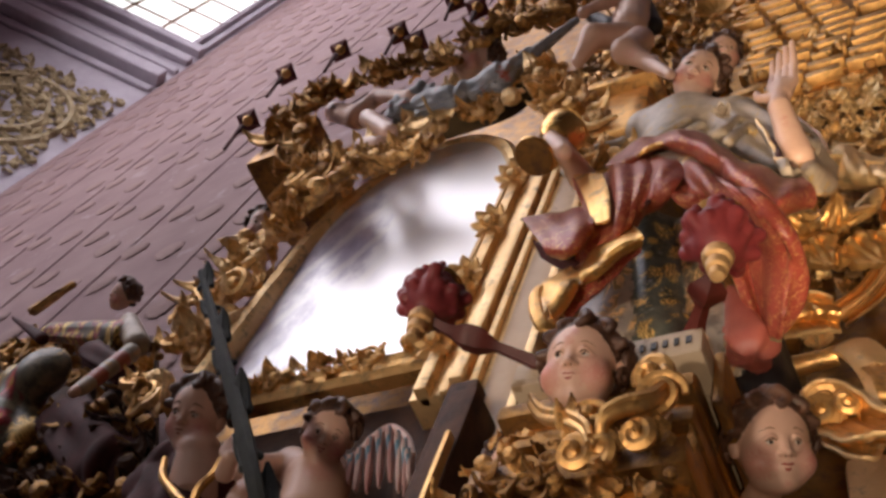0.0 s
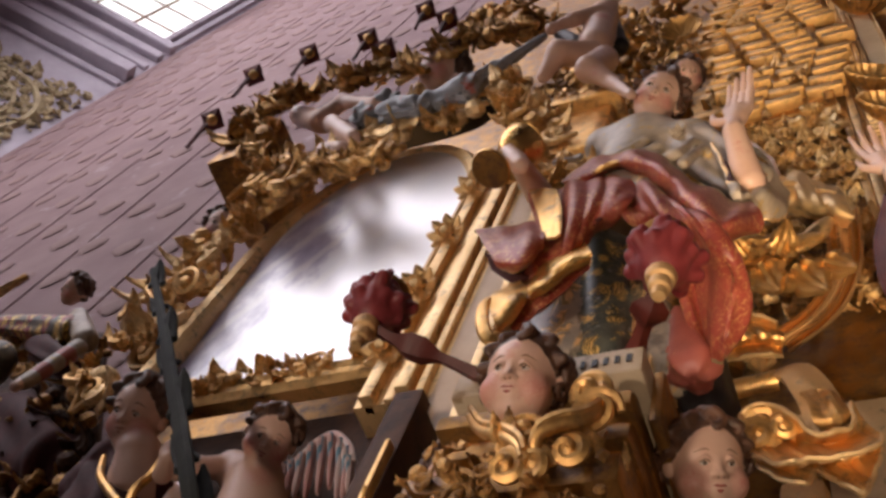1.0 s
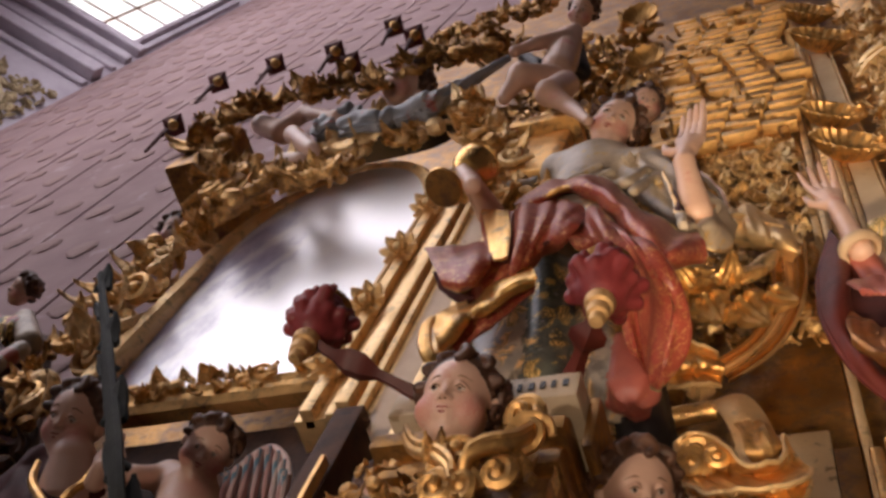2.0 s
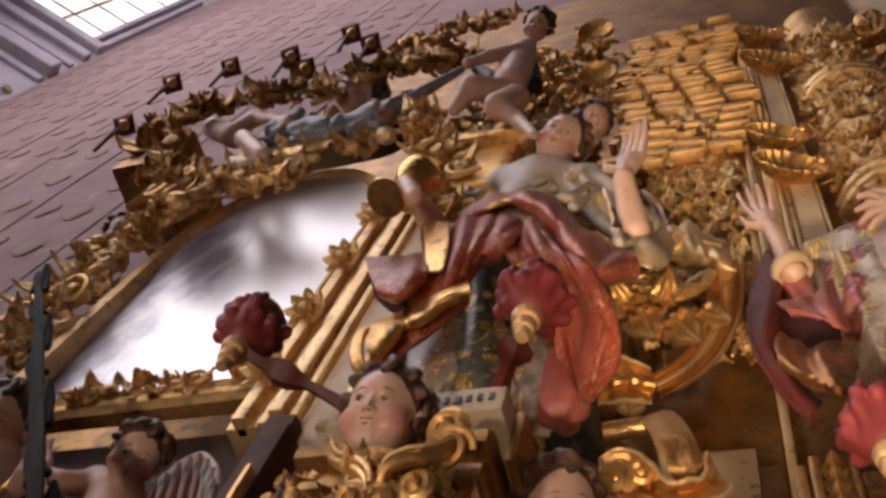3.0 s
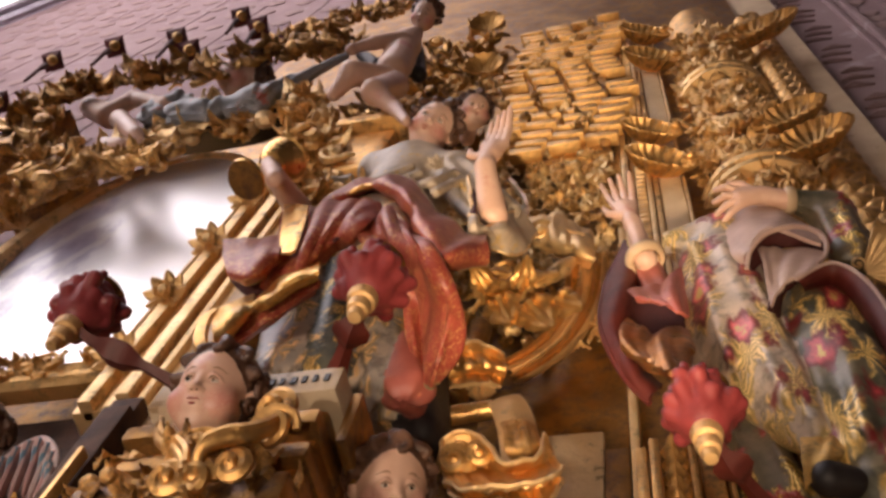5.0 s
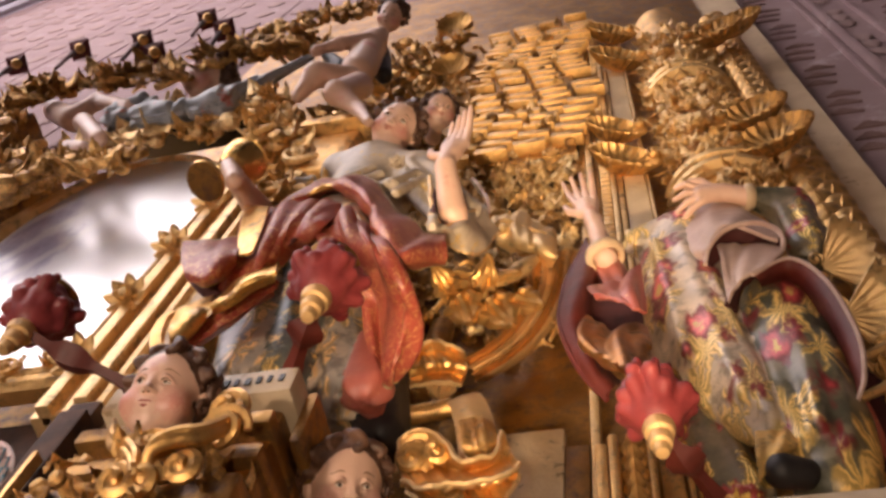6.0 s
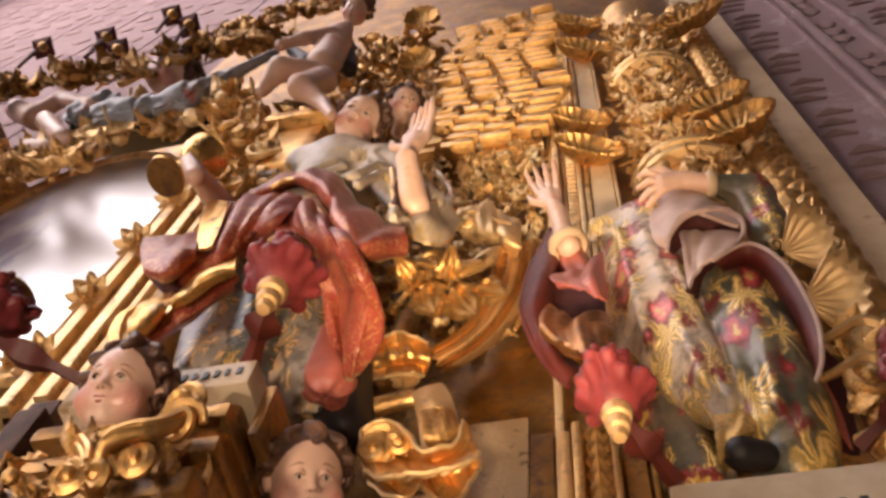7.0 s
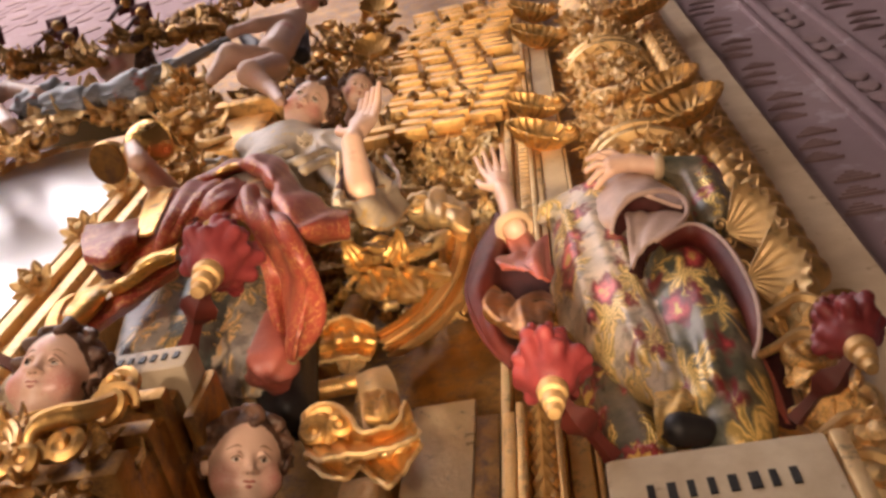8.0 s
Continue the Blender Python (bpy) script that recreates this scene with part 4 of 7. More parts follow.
# ---- the altarpiece ----
altar = thing("altarpiece", (-2.05, 1.9, 0), "tall carved and gilded wooden altarpiece", "altarpiece")
back = Shape()
slab(-3.1, 1.18, 1.98, 2.15, 0, 13, GOLD_DARK, 0.01, back)
part("back_panel", back, altar, "dark gilded backing boards")
part("border_strip", slab(1.16, 1.52, 2.02, 2.15, 0, 13, CREAM, 0.012), altar, "cream painted border board")
base = Shape()
slab(-4.6, 1.1, 1.72, 1.99, 0, 3.2, WOOD_AND_SHADE, 0.01, base)
part("pedestal_zone", base, altar, "dark wooden base of the altarpiece")

# ---- the great picture ----
PX, PY = -2.06, 1.52


def arch_path(half, z0, z1, rise, n=26):
    """Up one side, over the arched head and down the other."""
    out = [(PX - half, PY, z) for z in np.linspace(z0, z1, 8)]
    out += [(PX + half * math.cos(a), PY, z1 + rise * math.sin(a)) for a in np.linspace(math.pi, 0, n)[1:-1]]
    out += [(PX + half, PY, z) for z in np.linspace(z1, z0, 8)]
    return np.array(out)


PAINT, n, l, p = graph("sky_canvas_with_glare")
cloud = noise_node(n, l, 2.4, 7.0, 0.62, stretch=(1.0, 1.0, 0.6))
# clouds whiten to the right: window glare put into the colour
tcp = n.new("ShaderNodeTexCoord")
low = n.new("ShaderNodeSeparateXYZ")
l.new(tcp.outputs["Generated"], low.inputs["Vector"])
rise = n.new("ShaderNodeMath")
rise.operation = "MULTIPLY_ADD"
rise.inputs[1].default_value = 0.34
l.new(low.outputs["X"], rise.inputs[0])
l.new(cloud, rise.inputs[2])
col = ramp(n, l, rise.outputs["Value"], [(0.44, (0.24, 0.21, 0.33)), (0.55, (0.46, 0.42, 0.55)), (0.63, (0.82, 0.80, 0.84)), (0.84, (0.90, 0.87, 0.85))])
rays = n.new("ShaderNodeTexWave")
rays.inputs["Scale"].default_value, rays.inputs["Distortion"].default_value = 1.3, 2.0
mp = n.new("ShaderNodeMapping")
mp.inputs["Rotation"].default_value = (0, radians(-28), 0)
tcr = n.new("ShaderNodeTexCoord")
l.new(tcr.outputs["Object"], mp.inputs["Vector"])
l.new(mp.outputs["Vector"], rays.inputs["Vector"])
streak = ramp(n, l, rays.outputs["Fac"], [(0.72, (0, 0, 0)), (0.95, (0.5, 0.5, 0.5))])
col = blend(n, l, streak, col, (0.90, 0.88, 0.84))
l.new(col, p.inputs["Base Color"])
p.inputs["Roughness"].default_value = 0.30
p.inputs["IOR"].default_value = 3.2
# reflection is also raised to the right to strengthen that glare
glare_gloss = n.new("ShaderNodeMapRange")
glare_gloss.inputs["From Min"].default_value, glare_gloss.inputs["From Max"].default_value = 0.48, 0.72
glare_gloss.inputs["To Min"].default_value, glare_gloss.inputs["To Max"].default_value = 0.28, 1.0
l.new(rise.outputs["Value"], glare_gloss.inputs["Value"])
l.new(glare_gloss.outputs["Result"], p.inputs["Specular IOR Level"])
pic = thing("framed_painting", (PX, PY, 4.0), "large arched painting of a clouded sky in a gilded frame", "painting")
edge = arch_path(0.56, 4.20, 5.45, 0.92)
cv = Shape()
c0 = np.array([PX, PY, 4.95])
rings = np.linspace(0, 1, 16)[1:]
verts, faces, m0 = [c0 + (0, 0.026, 0)], [], len(edge)
for k, r in enumerate(rings):
    for q in c0 + (edge - c0) * r:
        verts.append(q + (0, 0.06 - 0.045 * (q[2] - 4.2), 0))
    for q in range(m0):
        a, b = 1 + k * m0 + q, 1 + k * m0 + (q + 1) % m0
        faces.append((a - m0, b - m0, b, a) if k else (0, b, a))
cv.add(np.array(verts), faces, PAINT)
part("canvas", cv, pic, "varnished painted clouds with pale rays, white glare put in to one side")
fs = Shape()
moulding(arch_path(0.56, 4.15, 5.45, 0.92), [(0.02, -0.04), (0.02, 0.02), (0.0, 0.045), (-0.03, 0.06), (-0.055, 0.035), (-0.06, -0.04)], GOLD_PALE, fs)
moulding([(x, PY, 4.14) for x in np.linspace(PX - 0.50, PX + 0.80, 12)], [(0.05, -0.04), (0.05, 0.015), (0.02, 0.035), (0.0, 0.015), (-0.03, 0.025), (-0.055, 0.04), (-0.06, -0.04)], GOLD, fs)
part("inner_frame", fs, pic, "pale gilded moulding")
for d, x in ((1, PX + 0.70),):
    st = Shape()
    for o, w, y in ((-0.075, 0.05, 0.06), (0.0, 0.035, 0.035), (0.06, 0.05, 0.075), (0.115, 0.03, 0.05)):
        slab(x + o - w / 2, x + o + w / 2, PY - y, PY + 0.02, 3.9, 5.95, GOLD_PALE, 0.010, st)
    slab(x - 0.13, x + 0.15, PY - 0.02, PY + 0.1, 3.9, 5.97, GOLD_PALE, 0.005, st)
    part("frame_stile", st, pic, "pale gilded fluted upright")
petal = acanthus(0.088, 0.092, GOLD_PALE, 0.5, 2, thick=0.010)
small = acanthus(0.055, 0.060, GOLD_PALE, 0.9, 2, thick=0.008)
petal_mesh, small_mesh = (mesh_from("petal", q.v, q.f, q.mats, q.i) for q in (petal, small))
for z in (4.16, 4.58, 5.03, 5.5):
    m = axes((PX + 0.62, PY - 0.07, z), (0, -0.85, -0.55))
    ro = part("rosette", lathe([(0, 0.05), (0.018, 0.046), (0.026, 0.03), (0.02, -0.02)], GOLD_PALE, 10), pic, "carved gilded rosette", m)
    for ring, (mesh, cnt, tilt) in enumerate(((petal_mesh, 8, 8), (small_mesh, 6, 26))):
        for k in range(cnt):
            ob = new("petal", mesh)
            ob.parent = ro
            ob.matrix_basis = Matrix.Rotation(2 * math.pi * (k + 0.5 * ring) / cnt, 4, "Z") @ Matrix.Rotation(radians(tilt), 4, "X") @ Matrix.Translation((0, 0.01, 0.012 * ring))
leaves(pic, 46, line_spots([(PX - 0.3, PY - 0.03, 4.20), (PX + 0.1, PY - 0.03, 4.22), (PX + 0.56, PY - 0.03, 4.23)], 0.05), 0.085, [GOLD], 8)
# the foliage that hems the frame on its far side and over its head
hem = [(PX - 0.75, 1.46, 4.2), (PX - 0.80, 1.44, 4.9), (PX - 0.78, 1.42, 5.5), (PX - 0.62, 1.38, 6.0), (PX - 0.30, 1.34, 6.35), (PX + 0.05, 1.32, 6.5), (PX + 0.4, 1.34, 6.4)]
leaves(pic, 230, line_spots(hem, 0.14, 0.05), 0.15, [GOLD, GOLD_PALE], 9)

# ---- carved figures ----
def woman_with_chalice():
    s = Shape()
    c = Clay()
    # skirt over both legs, torso, blouse
    c.limb((-0.763, 1.47, 3.884), (-0.84, 1.44, 4.44), 0.105, 0.125, BLUE_CLOTH, 0.03, (0.05, 5, 1.2, 0.4))
    c.limb((-0.635, 1.48, 3.877), (-0.706, 1.46, 4.469), 0.105, 0.125, LEAF_CLOTH, 0.025, (0.05, 5, 1.2, 0.9))
    c.limb((-0.515, 1.53, 3.875), (-0.599, 1.5, 4.435), 0.105, 0.12, BLUE_CLOTH, 0.03, (0.07, 5, 1.2, 0.2))
    c.limb((-0.678, 1.46, 4.982), (-0.607, 1.42, 5.338), 0.17, 0.165, GREY_CLOTH, 0.06)
    c.limb((-0.771, 1.38, 5.371), (-0.406, 1.38, 5.193), 0.095, 0.10, GREY_CLOTH, 0.06)
    for a, b in (((-0.688, 1.27, 4.959), (-0.558, 1.27, 5.058)), ((-0.632, 1.25, 4.824), (-0.492, 1.25, 4.912)), ((-0.374, 1.27, 4.938), (-0.416, 1.24, 4.754)), ((-0.348, 1.29, 4.885), (-0.392, 1.24, 4.66)), ((-0.58, 1.26, 4.748), (-0.43, 1.24, 4.76))):
        c.limb(a, b, 0.014, 0.020, GREY_CLOTH, 0.02)
    # sleeves
    c.limb((-0.385, 1.36, 5.094), (-0.218, 1.4, 4.77), 0.090, 0.085, GREY_CLOTH, 0.04, (0.09, 6, 2.0, 0.3))
    c.limb((-0.876, 1.36, 5.151), (-1.001, 1.32, 4.998), 0.070, 0.062, GREY_CLOTH, 0.03, (0.14, 5, 3.0, 0.3))
    # black and rose skirts that fall beside the plinth
    c.limb((-0.425, 1.6, 4.082), (-0.384, 1.62, 3.789), 0.075, 0.08, BLACK, 0.02, (0.06, 5, 0.5, 0.3))
    c.limb((-0.434, 1.44, 4.045), (-0.39, 1.48, 3.808), 0.018, 0.070, ROSE_CLOTH, 0.01, (0.08, 5, 0.2, 0.3))
    c.skin(0.010, s)
    # mantle: the rolled edge across the waist that ends in a hanging pouch
    loft([[(-0.848, 1.27, 4.816), (-0.738, 1.25, 4.938), (-0.594, 1.23, 4.875), (-0.445, 1.21, 4.665), (-0.347, 1.21, 4.416), (-0.241, 1.22, 4.253), (-0.178, 1.27, 4.297)],
          [(-0.77, 1.2, 4.622), (-0.646, 1.165, 4.637), (-0.508, 1.14, 4.546), (-0.397, 1.125, 4.341), (-0.317, 1.12, 4.108), (-0.219, 1.13, 3.94), (-0.159, 1.22, 4.132)],
          [(-0.727, 1.19, 4.58), (-0.615, 1.18, 4.627), (-0.495, 1.165, 4.505), (-0.401, 1.155, 4.296), (-0.328, 1.15, 4.076), (-0.242, 1.16, 3.912), (-0.161, 1.25, 4.097)],
          [(-0.737, 1.25, 4.717), (-0.651, 1.25, 4.776), (-0.54, 1.24, 4.648), (-0.451, 1.23, 4.44), (-0.369, 1.23, 4.22), (-0.269, 1.25, 4.066), (-0.174, 1.31, 4.185)]], 26, 70, RED_CLOTH, GOLD_CLOTH, 0.012, s, 0.009, 3.0, 0.0, OLD_GILT)
    # grey-blue sash between the two folds
    loft([[(-0.672, 1.24, 4.753), (-0.567, 1.23, 4.705), (-0.457, 1.23, 4.487), (-0.367, 1.24, 4.227)],
          [(-0.618, 1.2, 4.508), (-0.513, 1.18, 4.439), (-0.417, 1.18, 4.275), (-0.328, 1.2, 4.058)],
          [(-0.594, 1.22, 4.424), (-0.498, 1.2, 4.39), (-0.393, 1.2, 4.229), (-0.307, 1.22, 4.022)]], 12, 24, BLUE_CLOTH, BLUE_CLOTH, 0.012, s, 0.004, 2.0)
    # the great fall
    loft([[(-0.62, 1.21, 4.441), (-0.52, 1.2, 4.454), (-0.401, 1.2, 4.297), (-0.301, 1.24, 4.136)],
          [(-0.552, 1.145, 4.212), (-0.443, 1.11, 4.169), (-0.318, 1.1, 3.979), (-0.24, 1.17, 3.915)],
          [(-0.498, 1.15, 4.106), (-0.375, 1.115, 3.993), (-0.271, 1.11, 3.859), (-0.211, 1.2, 3.859)],
          [(-0.438, 1.22, 4.12), (-0.338, 1.2, 3.969), (-0.239, 1.17, 3.799), (-0.203, 1.26, 3.845)],
          [(-0.413, 1.32, 4.059), (-0.339, 1.31, 4.0), (-0.244, 1.26, 3.825), (-0.211, 1.33, 3.861)],
          [(-0.406, 1.38, 3.969), (-0.35, 1.39, 3.953), (-0.267, 1.34, 3.794), (-0.241, 1.4, 3.869)],
          [(-0.386, 1.43, 3.917), (-0.352, 1.44, 3.878), (-0.297, 1.41, 3.757), (-0.283, 1.44, 3.837)],
          [(-0.362, 1.47, 3.87), (-0.342, 1.47, 3.83), (-0.316, 1.45, 3.769), (-0.307, 1.46, 3.809)]], 60, 60, RED_CLOTH, GOLD_CLOTH, 0.013, s, 0.015, 2.2, 0.9, OLD_GILT)
    # the sweep to the lifted sleeve
    loft([[(-0.958, 1.24, 4.739), (-0.801, 1.22, 4.668), (-0.678, 1.22, 4.701), (-0.535, 1.2, 4.472)],
          [(-0.876, 1.19, 4.456), (-0.72, 1.15, 4.386), (-0.599, 1.13, 4.364), (-0.496, 1.15, 4.314)],
          [(-0.802, 1.17, 4.218), (-0.672, 1.13, 4.145), (-0.592, 1.11, 4.203), (-0.485, 1.11, 4.184)],
          [(-0.786, 1.19, 4.113), (-0.678, 1.15, 4.05), (-0.606, 1.13, 4.137), (-0.493, 1.11, 4.134)],
          [(-0.841, 1.24, 4.091), (-0.709, 1.19, 4.019), (-0.63, 1.16, 4.106), (-0.532, 1.14, 4.152)],
          [(-0.901, 1.3, 4.134), (-0.762, 1.26, 4.107), (-0.674, 1.23, 4.172), (-0.59, 1.21, 4.248)]], 40, 56, RED_CLOTH, MAROON, 0.012, s, 0.014, 2.2, 0.6, OLD_GILT)
    loft([[(-0.916, 1.19, 4.621), (-0.836, 1.165, 4.534), (-0.786, 1.165, 4.503)],
          [(-0.802, 1.14, 4.264), (-0.746, 1.125, 4.212), (-0.717, 1.13, 4.227)],
          [(-0.747, 1.14, 4.07), (-0.715, 1.13, 4.045), (-0.694, 1.13, 4.056)]], 16, 10, GOLD_CLOTH, GOLD_CLOTH, 0.010, s, 0.003, 1.0)
    # flare of the sleeve
    loft([[(-1.076, 1.21, 4.411), (-0.928, 1.18, 4.323), (-0.806, 1.17, 4.268)],
          [(-0.965, 1.16, 4.156), (-0.837, 1.13, 4.083), (-0.749, 1.13, 4.081)],
          [(-0.894, 1.16, 4.02), (-0.801, 1.14, 3.948), (-0.757, 1.15, 4.057)],
          [(-0.913, 1.21, 4.087), (-0.837, 1.2, 4.033), (-0.798, 1.21, 4.156)]], 22, 18, RED_CLOTH, GOLD_CLOTH, 0.012, s, 0.005, 1.2, 0.3, OLD_GILT)
    loft([[(-1.007, 1.22, 4.249), (-0.887, 1.22, 4.101), (-0.808, 1.22, 4.166)],
          [(-0.982, 1.26, 4.191), (-0.876, 1.26, 4.066), (-0.805, 1.25, 4.124)]], 8, 14, MAROON, MAROON, 0.010, s)
    # gilded roll along its lower hem, its red shadow side, and the curled end
    loft([[(-0.644, 1.19, 4.096), (-0.726, 1.2, 4.074), (-0.783, 1.22, 4.026), (-0.831, 1.24, 3.991)],
          [(-0.589, 1.14, 3.923), (-0.662, 1.15, 3.9), (-0.722, 1.17, 3.873), (-0.783, 1.2, 3.877)],
          [(-0.602, 1.17, 3.929), (-0.684, 1.19, 3.915), (-0.744, 1.21, 3.872), (-0.802, 1.24, 3.909)]], 14, 26, GOLD_CLOTH, GOLD_CLOTH, 0.012, s, 0.004, 1.4)
    loft([[(-0.621, 1.2, 3.991), (-0.711, 1.22, 3.969), (-0.788, 1.24, 3.919), (-0.868, 1.26, 3.846)],
          [(-0.634, 1.22, 3.976), (-0.716, 1.24, 3.923), (-0.771, 1.25, 3.849), (-0.836, 1.27, 3.787)],
          [(-0.698, 1.3, 4.118), (-0.778, 1.32, 4.058), (-0.836, 1.33, 3.978), (-0.884, 1.33, 3.884)]], 12, 24, RED_CLOTH, RED_CLOTH, 0.012, s, 0.006, 1.2)
    loft([[(-0.869, 1.26, 4.083), (-0.903, 1.25, 4.027), (-0.941, 1.24, 3.951)],
          [(-0.794, 1.2, 3.903), (-0.832, 1.2, 3.855), (-0.877, 1.2, 3.787)],
          [(-0.797, 1.22, 3.854), (-0.819, 1.22, 3.798), (-0.846, 1.22, 3.713)],
          [(-0.848, 1.28, 3.949), (-0.867, 1.28, 3.88), (-0.886, 1.28, 3.813)]], 16, 14, GOLD_CLOTH, GOLD_CLOTH, 0.010, s, 0.004, 1.0)
    tube(smooth_line([(-0.931, 1.23, 3.935), (-0.922, 1.21, 3.851), (-0.889, 1.2, 3.73), (-0.859, 1.21, 3.669), (-0.845, 1.22, 3.688), (-0.854, 1.23, 3.734)], 24), [0.010, 0.013, 0.013, 0.010], GOLD_CLOTH, 8, s, 1.6)
    # scalloped end of the raised sleeve, pale inside
    loft([[(-0.297, 1.27, 4.868), (-0.243, 1.24, 4.461), (-0.21, 1.26, 4.379), (-0.17, 1.33, 4.549), (-0.135, 1.42, 4.902)],
          [(-0.286, 1.28, 4.799), (-0.226, 1.24, 4.327), (-0.185, 1.26, 4.337), (-0.141, 1.34, 4.479), (-0.117, 1.43, 4.801)],
          [(-0.285, 1.36, 4.887), (-0.237, 1.34, 4.491), (-0.182, 1.38, 4.446), (-0.124, 1.43, 4.489), (-0.093, 1.5, 4.819)]], 18, 44, GREY_CLOTH, MAROON, 0.012, s, 0.012, 2.6, 0.4, GOLD_PALE)
    loft([[(-0.234, 1.46, 5.281), (-0.167, 1.45, 5.093), (-0.129, 1.46, 4.924)],
          [(-0.208, 1.42, 5.189), (-0.135, 1.41, 4.966), (-0.112, 1.43, 4.815)]], 6, 16, PALE_CLOTH, GREY_CLOTH, 0.012, s, 0.006, 1.5)
    star = Shape()
    rosette(0.050, 6, GREY_CLOTH, star)
    s.join(star, axes((-0.4, 1.2, 4.832), (0, -1, -0.5)))
    f = Clay()
    f.limb((-0.573, 1.36, 5.297), (-0.551, 1.31, 5.394), 0.070, 0.060, SKIN, 0.03)
    head(f, axes((-0.541, 1.27, 5.505), (0.24, -0.763, -0.601), (0.576, -0.744, 0.338)), 0.265, 18, 3, gaze=(-0.2, 0.4))
    f.limb((-0.191, 1.3, 4.534), (-0.21, 1.19, 4.696), 0.052, 0.036, SKIN, 0.02)
    palm_and_fingers(f, (-0.212, 1.185, 4.702), (-0.171, 1.165, 5.06), (-1, 0, 0.1), 1.0, bent=0.9, spread=0.0)
    f.limb((-0.93, 1.26, 4.761), (-0.913, 1.075, 4.604), 0.052, 0.034, SKIN, 0.02)
    palm_and_fingers(f, (-0.889, 1.065, 4.535), (-1.031, 1.055, 4.853), (0.6, 0, -0.8), 1.1, bent=0.9)
    # the chalice, cast with the figure
    ch = Shape()
    lathe([(0.0, 0.0), (0.072, 0.0), (0.075, 0.008), (0.052, 0.03), (0.024, 0.055), (0.016, 0.09), (0.03, 0.105), (0.018, 0.12), (0.022, 0.14), (0.055, 0.165), (0.078, 0.21), (0.082, 0.26), (0.086, 0.262), (0.076, 0.255), (0.07, 0.2), (0.0, 0.17)], CUP_GOLD, 32, ch)
    lathe([(0.0, 0.012), (0.045, 0.010), (0.068, -0.001), (0.070, -0.003), (0.0, -0.004)], GOLD_DARK, 28, ch)
    s.join(ch, axes((-1.007, 1.06, 4.568), (0.26, 0.1, 1.0), (0, -1, 0)))
    f.skin(0.0058, s)
    return s


woman_with_chalice().object("statue", None, "painted statue of a woman raising a gold chalice, red mantle", "statue", "painted figures")


